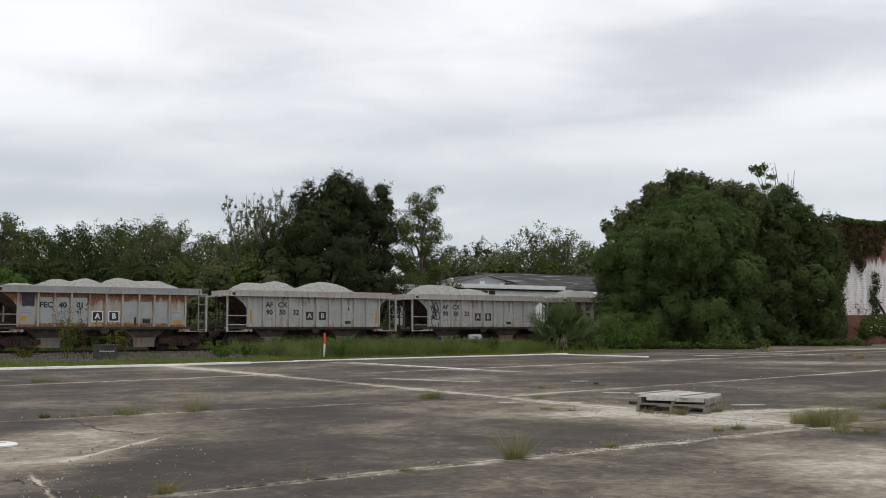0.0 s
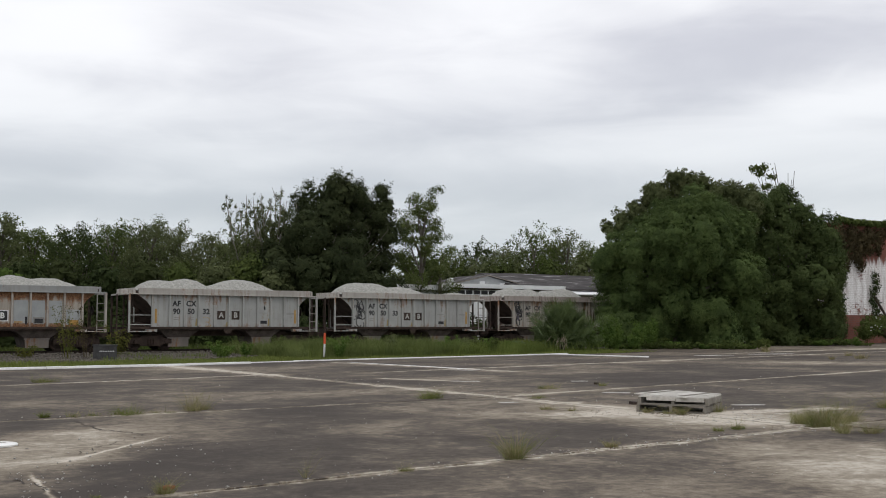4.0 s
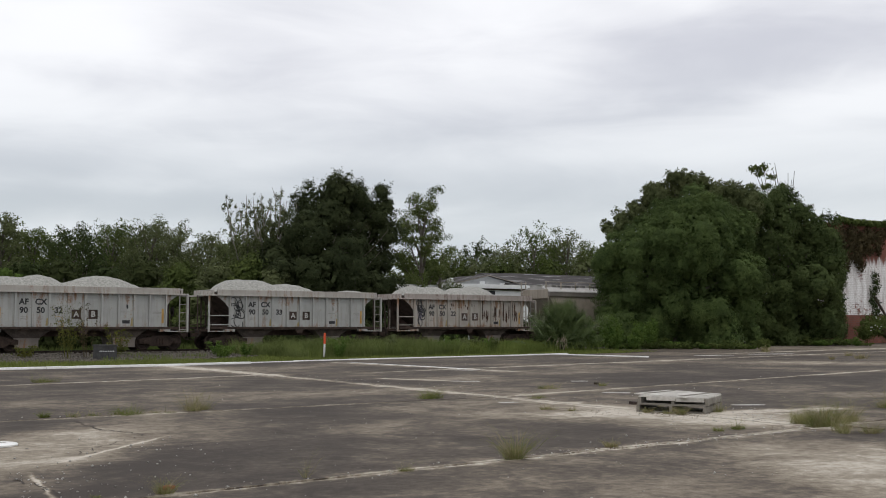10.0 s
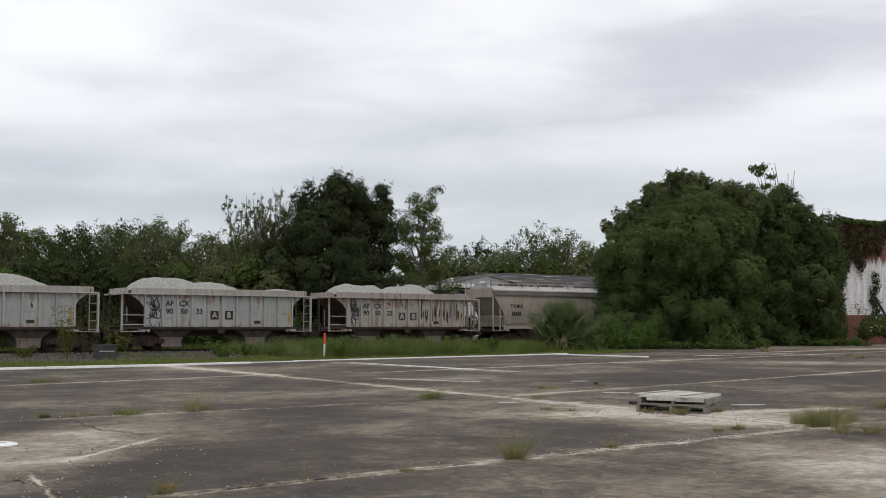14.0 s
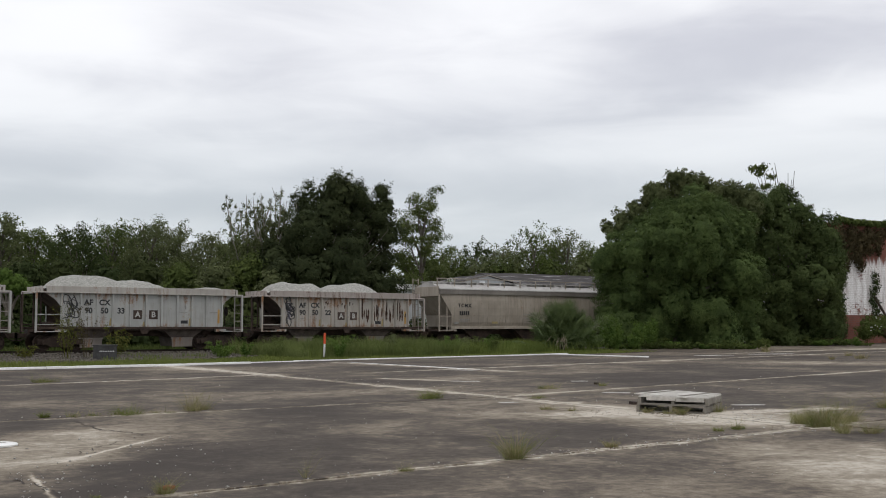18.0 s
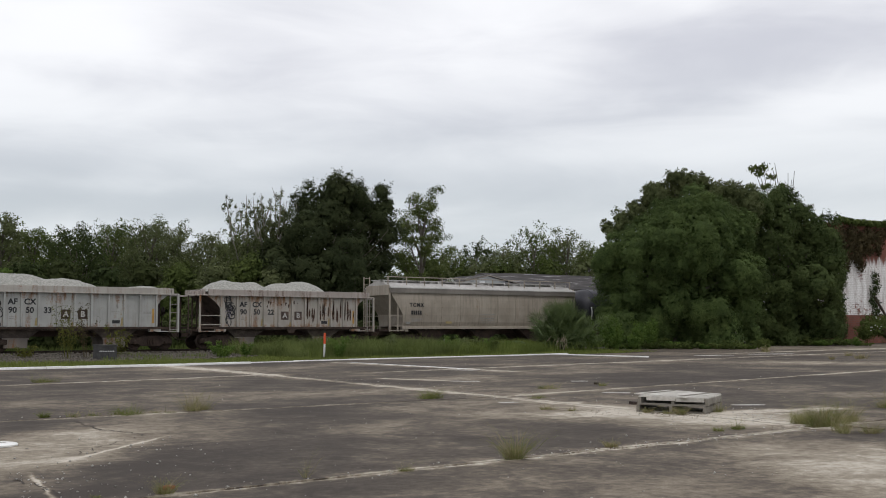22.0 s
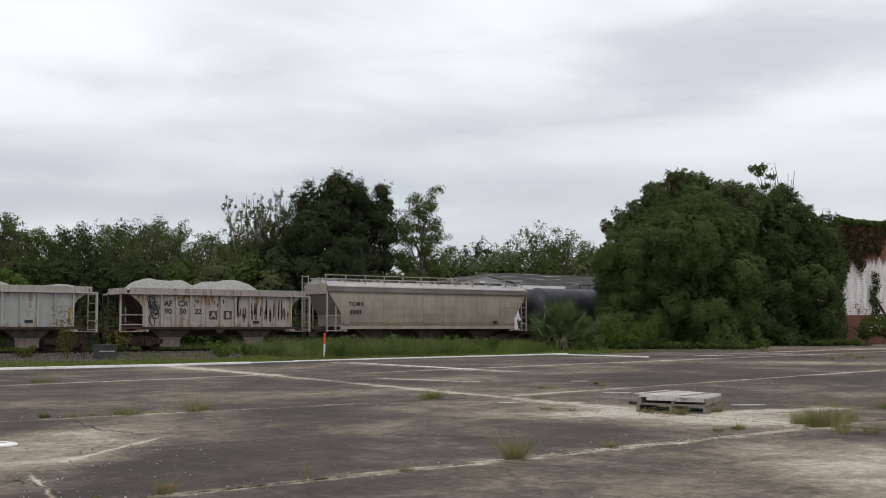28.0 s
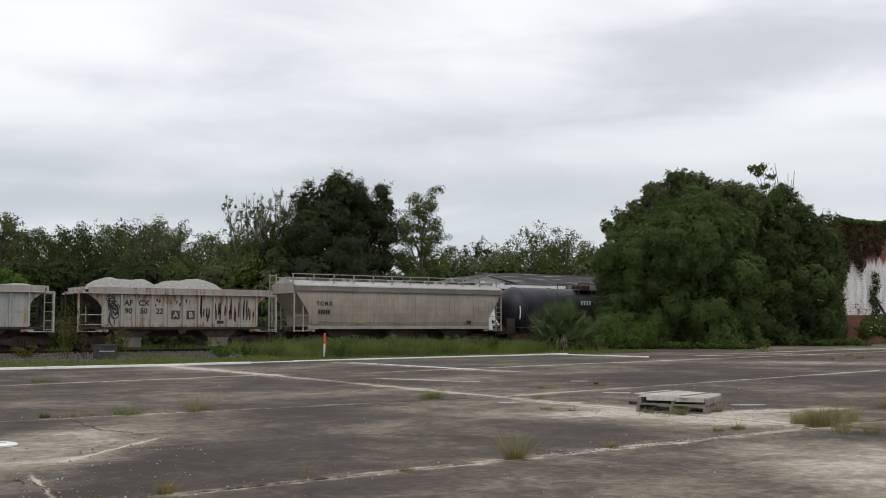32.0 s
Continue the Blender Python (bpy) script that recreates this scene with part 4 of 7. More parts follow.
def afcx(name, label, number, x0, loads, seed, side, chord):
    car, X = hopper(name, label, "stone hopper cars", side, chord, loads, x0, seed)
    c = lambda i: X((RIBS[i] + RIBS[i + 1]) / 2)
    letters(car, "AF", c(1), 2.60, 0.42, INK)
    letters(car, "CX", c(2), 2.60, 0.42, INK)
    for i, t in zip((1, 2, 3), ("90", "50", number)):
        letters(car, t, c(i), 2.16, 0.42, INK)
    for i, t in ((4, "A"), (5, "B")):
        mark(car, c(i) - 0.25, c(i) + 0.25, 1.72, 2.22, SLOPE_RUST_SHADE if number == "22" else STEEL_BROWN)
        letters(car, t, c(i), 1.97, 0.42, PALE_INK, NEAR - 0.012)
    mark(car, c(1) - 0.16, c(1) + 0.16, 1.80, 1.83, FADED), mark(car, c(1) - 0.16, c(1) + 0.12, 1.70, 1.73, FADED)
    mark(car, c(2) - 0.16, c(2) + 0.16, 1.80, 1.83, FADED), mark(car, c(2) - 0.12, c(2) + 0.16, 1.70, 1.73, FADED)
    mark(car, c(7) - 0.28, c(7) + 0.20, 2.10, 2.13, FADED), mark(car, c(7) - 0.2, c(7) + 0.22, 1.48, 1.66, INK)
    mark(car, c(9) - 0.28, c(9) + 0.24, 2.10, 2.13, FADED), mark(car, c(9) - 0.28, c(9) + 0.2, 2.03, 2.05, FADED)
    mark(car, X(10.22), X(10.34), 1.5, 2.3, YELLOW)
    for k, h in ((3, 0.42), (8, 0.46), (5, 0.22)):
        b = Build().prism([(X(RIBS[k]) - 0.17, 1.36), (X(RIBS[k]) - 0.055, 1.36), (X(RIBS[k]) - 0.055, 1.36 + h), (X(RIBS[k]) - 0.12, 1.36 + h * 0.9), (X(RIBS[k]) - 0.15, 1.36 + h * 0.5)], NEAR - 0.004, NEAR + 0.004)
        part("rust_streak", b, DULL_YELLOW, car)
    part("black_smear", Build().prism([(c(7) + 0.04, 2.30), (c(7) + 0.12, 2.30), (c(7) + 0.12, 2.44), (c(7) + 0.05, 2.56), (c(7) + 0.01, 2.46)], NEAR - 0.004, NEAR + 0.004), INK if number == "32" else FADED, car)
    return car, X, c


# car marked 4001: grey dusty chord, rusted panels, black A and B squares
fec, X = hopper("hopper_car", "badly rusted grey-white stone hopper car heaped with gravel", "stone hopper cars", PAINT_RUSTY, GREY_TOP,
                ((1.6, 3.62, 1.2), (3.65, 3.88, 1.15), (5.17, 3.95, 1.1), (7.06, 4.03, 1.25), (8.87, 3.92, 1.7)), 39.2 - 26.0, 1, PAINT_WHITE_OLD)
c = lambda i: X((RIBS[i] + RIBS[i + 1]) / 2)
for i in (1, 2, 3, 6, 7, 8):
    w = (RIBS[i + 1] - RIBS[i]) / 2 - 0.10
    mark(fec, c(i) - w, c(i) + w, 1.50, 2.86 if i < 4 else 2.68, CLEAN_PATCH, name="repainted_panel")
mark(fec, c(0) - 0.36, c(0) + 0.38, 1.42, 2.28, CLEAN_PATCH, name="repainted_panel")
mark(fec, c(9) - 0.36, c(9) + 0.38, 1.42, 2.22, CLEAN_PATCH, name="repainted_panel")
NP = NEAR - 0.012
for i, t in ((1, "FEC"), (2, "40"), (3, "01")):
    letters(fec, t, c(i), 2.45, 0.40, INK, NP)
for i, t in ((4, "A"), (5, "B")):
    mark(fec, c(i) - 0.31, c(i) + 0.31, 1.58, 2.16, INK_WHITE)
    mark(fec, c(i) - 0.25, c(i) + 0.25, 1.63, 2.11, INK, NP)
    letters(fec, t, c(i), 1.87, 0.40, INK_WHITE, NP - 0.008)
mark(fec, c(0) - 0.30, c(0) + 0.34, 2.40, 3.02, NAVY, NP)
mark(fec, c(0) - 0.40, c(0) + 0.05, 1.62, 1.85, YELLOW, NP)
mark(fec, c(0) - 0.36, c(0) + 0.28, 2.16, 2.19, FADED, NP), mark(fec, c(0) - 0.36, c(0) + 0.2, 2.02, 2.05, FADED, NP)
mark(fec, c(4) - 0.32, c(4) + 0.26, 1.36, 1.50, YELLOW)
mark(fec, c(6) - 0.32, c(6) + 0.10, 1.52, 1.58, YELLOW, NP), mark(fec, c(6) + 0.22, c(6) + 0.33, 1.42, 1.82, INK, NP)
mark(fec, c(7) - 0.26, c(7) + 0.30, 1.44, 1.80, FADED, NP), mark(fec, c(7) - 0.2, c(7) + 0.24, 1.49, 1.72, INK, NP - 0.008)
mark(fec, c(9) - 0.20, c(9) + 0.30, 1.42, 1.66, YELLOW, NP), mark(fec, c(9) - 0.36, c(9) + 0.2, 2.08, 2.11, FADED, NP)

a32, X32, c32 = afcx("hopper_car", "weathered white stone hopper car lettered AFCX, heaped with gravel", "32", 39.2 - 13.0,
                     ((2.03, 3.97, 1.25), (3.73, 4.08, 1.5), (7.1, 4.12, 2.2), (9.9, 3.5, 1.3)), 2, PAINT_WHITE, PAINT_CHORD)
squiggle(a32, c32(3), 1.62, YELLOW, 5, 2, 0.3, 0.25, r=0.012)
mark(a32, X32(1.5), X32(1.62), 1.5, 2.3, YELLOW)
a33, X33, c33 = afcx("hopper_car", "weathered white stone hopper car with looping black graffiti", "33", 39.2,
                     ((2.27, 4.13, 1.55), (3.67, 4.10, 1.25), (5.6, 3.93, 1.9), (10.2, 3.62, 1.1)), 3, PAINT_WHITE, PAINT_CHORD)
squiggle(a33, c33(0), 2.15, INK, 3, 9, 0.42, 0.80, r=0.026)
squiggle(a33, c33(0) + 0.05, 2.3, INK, 13, 5, 0.30, 0.45, r=0.022)
mark(a33, c33(0) - 0.4, c33(0) + 0.4, 2.98, 3.06, FADED)
a22, X22, c22 = afcx("hopper_car", "white stone hopper car with rust scrapes and black graffiti", "22", 39.2 + 13.0,
                     ((2.17, 4.05, 1.5), (3.78, 4.0, 1.1), (5.62, 3.95, 1.1), (7.17, 4.10, 1.6)), 4, PAINT_WHITE_OLD, RUST_TOP)
squiggle(a22, c22(0) + 0.1, 2.2, INK, 8, 9, 0.40, 0.78, r=0.028)
squiggle(a22, c22(0) + 0.1, 2.45, INK, 18, 5, 0.3, 0.5, r=0.032)
squiggle(a22, c22(0) + 0.05, 2.1, BLUE_INK, 9, 4, 0.25, 0.5, r=0.022)
mark(a22, c22(0) - 0.4, c22(0) + 0.4, 2.98, 3.06, FADED)
rr = random.Random(12)
for i in (3, 4, 5, 6, 7, 8, 9):
    for k in range(7 if i > 5 else 3):
        x = c22(i) + rr.uniform(-0.32, 0.32)
        z = rr.uniform(1.5, 2.1) if i > 5 else rr.uniform(2.4, 2.7)
        h = rr.uniform(0.4, 1.15) if i > 5 else rr.uniform(0.1, 0.3)
        b = Build().prism([(x - 0.02, z), (x + 0.03, z + 0.1), (x + 0.05, z + h * 0.7), (x + 0.01, z + h), (x - 0.03, z + h * 0.8), (x - 0.05, z + 0.15)], NEAR - 0.004, NEAR + 0.004)
        part("rust_scrape", b, RUST_RUN, a22)


def covered_hopper(x0):
    """Cream covered hopper with a curved side, roof walkway and end ladders; local x from the left end (0) to the right (16.06)."""
    car = empty("covered_hopper_car", pose(x0 + 8.03, RAIL_Y, RAIL_Z), "dusty cream covered hopper car with roof walkway", "hopper car")
    TRAIN.append((car, x0 + 8.03))
    X = lambda v: v - 8.03
    sec = [(1.36, 1.32), (1.46, 1.60), (1.52, 2.1), (1.54, 2.6), (1.52, 3.1), (1.47, 3.5), (1.40, 3.62)]
    body = Build()
    for s in (-1, 1):
        k = len(body.v)
        for w, z in sec:
            cut = min(1.02, 0.05 + 1.0 * max(0.0, (3.5 - z) / 1.5))
            body.v += [(X(cut), s * w, z), (X(16.06 - cut), s * w, z)]
        for i in range(len(sec) - 1):
            body.f.append((k + 2 * i, k + 2 * i + 1, k + 2 * i + 3, k + 2 * i + 2))
    n = 2 * len(sec)
    for e in (0, 1):
        for i in range(len(sec) - 1):
            body.f.append((2 * i + e, 2 * i + 2 + e, n + 2 * i + 2 + e, n + 2 * i + e))
    body.f.append((0, 1, n + 1, n))
    part("body", body, CREAM, car, smooth=False)
    for v in (2.5, 4.08, 5.65, 7.22, 8.85, 10.43, 12.0, 13.6):
        for s in (-1, 1):
            part("weld_seam", Build().tube([(X(v), s * w, z) for w, z in sec], [0.011] * len(sec), 5), SEAM, car, "thin rusty seam")
    for s in (-1, 1):
        y = sorted((s * 1.38, s * 1.58))
        part("eave_band", Build().box(X(0.02), X(16.04), y[0], y[1], 3.50, 3.80), BAND_GREY, car, "dark grey band under the roof edge")
        y = sorted((s * 1.30, s * 1.50))
        part("side_sill", Build().box(X(0.95), X(15.1), y[0], y[1], 1.16, 1.34), CREAM, car)
    roof = Build()
    rs = [(-1.60, 3.80), (-1.58, 3.86), (-0.75, 4.16), (0, 4.24), (0.75, 4.16), (1.58, 3.86), (1.60, 3.80)]
    roof.prism_x(rs, X(0), X(16.06))
    part("roof", roof, ROOF_GREY, car, "pale dusty roof")
    for e, d in ((0.0, 1), (16.06, -1)):
        slope = Build().prism([(X(e + d * 0.1), 3.4), (X(e + d * 3.0), 1.1), (X(e + d * 3.05), 1.15), (X(e + d * 0.16), 3.45)], -1.3, 1.3)
        part("end_slope_sheet", slope, SLOPE_RUST_SHADE, car)
        part("end_sheet", Build().box(X(e) - 0.03, X(e) + 0.03, -1.40, 1.40, 3.35, 4.0), CREAM, car)
        plat = sorted((X(e - d * 0.1), X(e + d * 1.2)))
        part("end_platform", Build().box(plat[0], plat[1], -1.46, 1.46, 1.0, 1.08), STEEL_BROWN, car)
        for s in (-1, 1):
            y = s * 1.45
            part("end_post", Build().box(X(e) - 0.05, X(e) + 0.05, y - 0.04, y + 0.04, 1.0, 3.5), CREAM, car)
            part("inner_post", Build().box(X(e + d * 0.62) - 0.04, X(e + d * 0.62) + 0.04, y - 0.04, y + 0.04, 1.0, 2.75 if d > 0 else 1.2), CREAM, car)
            for z in (1.06, 1.35, 2.0):
                part("grab_bar", Build().tube([(X(e), y, z), (X(e + d * 1.1), y, z)], [0.025, 0.025], 6), CREAM, car)
            jb = sorted((X(e + d * 0.95), X(e + d * 1.45)))
            part("jacking_box", Build().box(jb[0], jb[1], min(y, y - s * 0.2), max(y, y - s * 0.2), 1.0, 1.28), CREAM, car)
        coupler(car, X(e - d * 0.1), -d)
    ladder(car, X(15.8), -1.5, 1.0, 3.5, 0.44, 7, CREAM)
    ladder(car, X(-0.1), 1.2, 1.0, 4.6, 0.44, 9, CREAM)
    # roof walkway with a hand rail on its near side
    walkw = Build().box(X(-0.1), X(16.1), -0.62, -0.30, 4.32, 4.36).box(X(-0.1), X(16.1), 0.30, 0.62, 4.32, 4.36)
    part("roof_walkway", walkw, ROOF_GREY, car)
    for k in range(12):
        x = X(0.1 + 1.44 * k)
        part("walkway_bracket", Build().prism([(x - 0.04, 4.10), (x + 0.04, 4.10), (x + 0.06, 4.33), (x - 0.06, 4.33)], -0.66, 0.66), ROOF_GREY, car)
        part("railing_post", Build().box(x - 0.03, x + 0.03, -1.12, -1.06, 4.02, 4.55), CREAM, car)
    part("railing", Build().tube([(X(0.0), -1.09, 4.55), (X(16.0), -1.09, 4.55)], [0.03, 0.03], 6), CREAM, car)
    for k in range(4):
        h = Build().box(X(1.4 + 3.6 * k), X(4.0 + 3.6 * k), -0.28, 0.28, 4.22, 4.34)
        part("hatch_cover", h, ROOF_GREY, car)
    for cx in (3.6, 8.03, 12.4):
        ch = Build().prism([(X(cx) - 1.6, 1.3), (X(cx) + 1.6, 1.3), (X(cx) + 0.45, 0.45), (X(cx) - 0.45, 0.45)], -1.1, 1.1)
        part("chute", ch, STEEL_DARK, car)
        part("chute_gate", Build().box(X(cx) - 0.5, X(cx) + 0.5, -1.15, 1.15, 0.30, 0.45), STEEL_BROWN, car)
    part("centre_sill", Build().box(X(-0.1), X(16.16), -0.33, 0.33, 0.78, 1.16), STEEL_DARK, car)
    Y = -1.555
    letters(car, "TCMX", X(2.05), 2.72, 0.34, INK, Y, spacing=1.3)
    for k in range(5):
        mark(car, X(1.62) + 0.17 * k, X(1.74) + 0.17 * k, 2.10, 2.36, INK, Y)
    for k, z in enumerate((1.78, 1.66)):
        mark(car, X(1.6), X(2.5 - 0.2 * k), z, z + 0.05, FADED, Y)
    mark(car, X(1.2), X(1.55), 1.48, 1.62, FADED, Y + 0.03)
    for z, w in ((2.14, 1.4), (1.86, 1.2), (1.70, 1.2), (1.55, 1.2)):
        mark(car, X(7.9) - w / 2, X(7.9) + w / 2, z, z + 0.035, FADED, Y)
    mark(car, X(13.05), X(13.42), 1.50, 1.72, INK, Y + 0.03)
    mark(car, X(4.4), X(4.9), 1.52, 1.66, DULL_YELLOW, Y + 0.03)
    for z in (2.6, 2.35, 2.2):
        mark(car, X(13.9), X(15.0), z, z + 0.035, FADED, Y)
    flap = Build().add([(X(14.95), -1.5, 2.1), (X(15.12), -1.5, 2.2), (X(15.3), -1.52, 1.1), (X(14.95), -1.52, 1.1), (X(14.97), -1.47, 2.08), (X(15.1), -1.47, 2.1), (X(15.28), -1.49, 1.12), (X(14.97), -1.49, 1.12)],
                       [(0, 1, 2, 3), (4, 7, 6, 5), (0, 4, 5, 1), (1, 5, 6, 2), (2, 6, 7, 3), (3, 7, 4, 0)])
    part("white_flap", flap, INK_WHITE, car, "torn white sheet by the ladder")
    truck(car, X(1.75)), truck(car, X(14.3))
    return car


def tank_car(x0):
    car = empty("tank_car", pose(x0 + 8.5, RAIL_Y, RAIL_Z), "black tank car with top platform and white lettering", "tank car")
    TRAIN.append((car, x0 + 8.5))
    X = lambda v: v - 8.5
    R, Zc = 1.52, 2.60
    prof = [(X(0.62), 0.05), (X(0.66), 0.5), (X(0.80), 0.95), (X(1.05), 1.28), (X(1.4), 1.47), (X(1.75), R), (X(15.25), R), (X(15.6), 1.47), (X(15.95), 1.28), (X(16.2), 0.95), (X(16.34), 0.5), (X(16.38), 0.05)]
    part("tank", Build().turned(prof, "x", 40, (0, 0, Zc)), TANK_BLACK, car, smooth=True)
    for v in (1.75, 5.1, 8.5, 11.9, 15.25):
        part("weld_band", Build().turned([(X(v) - 0.05, R), (X(v) - 0.05, R + 0.02), (X(v) + 0.05, R + 0.02), (X(v) + 0.05, R)], "x", 40, (0, 0, Zc)), TANK_BLACK, car, smooth=True)
    part("centre_sill", Build().box(X(0.0), X(17.0), -0.35, 0.35, 0.78, 1.12), STEEL_DARK, car)
    for v in (2.0, 15.0):
        part("saddle", Build().prism_x([(-1.3, 1.9), (-0.6, 1.0), (0.6, 1.0), (1.3, 1.9), (0.9, 1.5), (0, 1.25), (-0.9, 1.5)], X(v) - 0.3, X(v) + 0.3), STEEL_DARK, car)
    for s in (-1, 1):
        y = s * 1.45
        part("side_rail", Build().tube([(X(0.3), y, 1.25), (X(16.7), y, 1.25)], [0.03, 0.03], 6), STEEL_DARK, car)
        pl = Build()
        for a in (0.0, 16.3):
            pl.box(X(a), X(a + 0.7), min(y, 0.9 * y), max(y, 0.9 * y), 1.0, 1.9)
        part("end_guard", pl, STEEL_DARK, car)
        walkw = Build().box(X(7.0), X(10.0), min(s * 0.55, s * 1.2), max(s * 0.55, s * 1.2), 3.98, 4.03)
        part("top_platform", walkw, STEEL_DARK, car)
        for k in range(4):
            x = X(7.05 + 0.97 * k)
            part("railing_post", Build().box(x - 0.025, x + 0.025, s * 1.18 - 0.025, s * 1.18 + 0.025, 3.4, 4.5), STEEL_DARK, car)
        part("railing", Build().tube([(X(7.0), s * 1.18, 4.5), (X(10.0), s * 1.18, 4.5)], [0.025, 0.025], 6), STEEL_DARK, car)
    dome = Build().turned([(4.05, 0.55), (4.3, 0.55), (4.36, 0.5), (4.38, 0.05)], "z", 18, (X(8.5), 0, 0))
    part("manway", dome, STEEL_DARK, car)
    part("valve", Build().turned([(4.0, 0.14), (4.35, 0.14), (4.4, 0.06)], "z", 10, (X(7.6), 0, 0)), STEEL_DARK, car)
    ladder(car, X(8.2), -1.56, 1.2, 4.0, 0.42, 9, STEEL_DARK)
    # white upright edge of the left end ladder, and unlettered white blocks for the name on the flank
    part("reflective_strip", Build().tube([(X(1.12), -1.50, 1.85), (X(1.16), -1.52, 2.4), (X(1.2), -1.42, 2.75)], [0.035, 0.035, 0.035], 6), INK_WHITE, car)
    for k, w in enumerate((0.19, 0.19, 0.19, 0.19, 0.0, 0.24, 0.0, 0.19, 0.19, 0.19, 0.19)):
        if w:
            a = X(7.0) + 0.27 * k
            part("marking", Build().box(a, a + w * 0.6, -1.49, -1.47, 2.82, 3.2), INK_WHITE, car)
            part("marking", Build().box(a, a + w, -1.46, -1.44, 3.13, 3.2), INK_WHITE, car)
    coupler(car, X(0.0), -1), coupler(car, X(17.0), 1)
    truck(car, X(1.9)), truck(car, X(15.1))


covered_hopper(39.2 + 25.94)
tank_car(39.2 + 42.55)


# ---- trees ----
def limb_tree(name, x, y, top, spread, style, seed, group="", label="", base=0.0):
    """A tree with a tapered trunk, forked limbs and a loose, uneven crown of leaf sprays about the limb ends."""
    rng = np.random.default_rng(seed)
    mat, count, size, low = {0: (LEAF_OLIVE, 14500, 0.19, 0.36), 1: (LEAF_MID, 15000, 0.19, 0.34), 2: (LEAF_DARK, 15500, 0.20, 0.32),
                             4: (LEAF_LIGHT, 27000, 0.17, 0.28)}[style]
    tree = empty(name, pose(x, y, base), label or "leafy tree in the wood behind the track", "tree", group)
    height = top - base
    if math.hypot(x, y) > 127:
        count, size = int(count * 0.36), size * 1.5
    r0 = 0.02 * height
    bark = BARK
    lean = rng.normal(size=2) * 0.25
    knots = [(lean[0] * k * k, lean[1] * k * k, height * 0.7 * k) for k in (0, 0.25, 0.5, 0.75, 1.0)]
    part("trunk", Build().tube(knots, [r0, r0 * 0.85, r0 * 0.7, r0 * 0.55, r0 * 0.3], 8), bark, tree)
    lumps, ends = [], []
    n = 24
    for k in range(n):
        a = k * 2.4 + rng.random()
        lev = (k + 0.5) / n
        out = spread * 1.12 * math.sqrt(max(0.06, 1.0 - ((lev - 0.35) / 0.66) ** 2)) * (0.5 + 0.55 * rng.random())
        z1 = height * (low + (1.0 - low) * lev) - 0.25 - 0.9 * rng.random() * lev
        z0 = min(height * 0.66, max(height * 0.2, z1 - out * 0.9 - height * 0.12))
        q = z0 / (height * 0.7)
        p0 = Vector((lean[0] * q * q, lean[1] * q * q, z0))
        p3 = Vector((p0.x + out * math.cos(a), p0.y + out * math.sin(a), z1))
        p1 = p0.lerp(p3, 0.4) + Vector((0, 0, -0.1 * out + 0.3))
        p2 = p0.lerp(p3, 0.75) + Vector((rng.normal() * 0.2, rng.normal() * 0.2, 0.25))
        part("limb", Build().tube([p0, p1, p2, p3], [r0 * 0.38, r0 * 0.26, r0 * 0.15, 0.02], 5), bark, tree)
        for p, cnt in ((p3, 4), (p2, 2)):
            r = spread * (0.15 + 0.09 * rng.random())
            lumps.append((p.x, p.y, min(p.z, height - r * 0.6), r * 1.3, r * 1.3, r * 0.95))
            for _ in range(cnt):
                d = rng.normal(size=3) + np.array([0.6 * math.cos(a), 0.6 * math.sin(a), 0.2])
                d /= np.linalg.norm(d)
                ln = spread * (0.16 + 0.26 * rng.random())
                r = spread * (0.09 + 0.12 * rng.random()) * (1.25 if style == 4 else 1.0)
                lumps.append((p.x + d[0] * ln, p.y + d[1] * ln, min(p.z + d[2] * ln * 0.9, height - 0.05), r * 1.2, r * 1.2, r * 0.85))
        if style != 4 or k % 2:
            for p in (p1, p2):
                r = spread * (0.2 + 0.14 * rng.random())
                lumps.append((p.x, p.y, p.z, r, r, r * 0.9))
        ends.append(p3)
    if style != 4:
        for k in range(7):
            a = rng.random() * 6.283
            lumps.append((spread * 0.5 * math.cos(a), spread * 0.5 * math.sin(a), height * (0.28 + 0.06 * k), spread * 0.6, spread * 0.6, height * 0.08))
    part("crown", leaves("crown", mat, lumps, count, size, rng, 0.5, fuzz=0.22, firm=2.8), None, tree)
    return tree


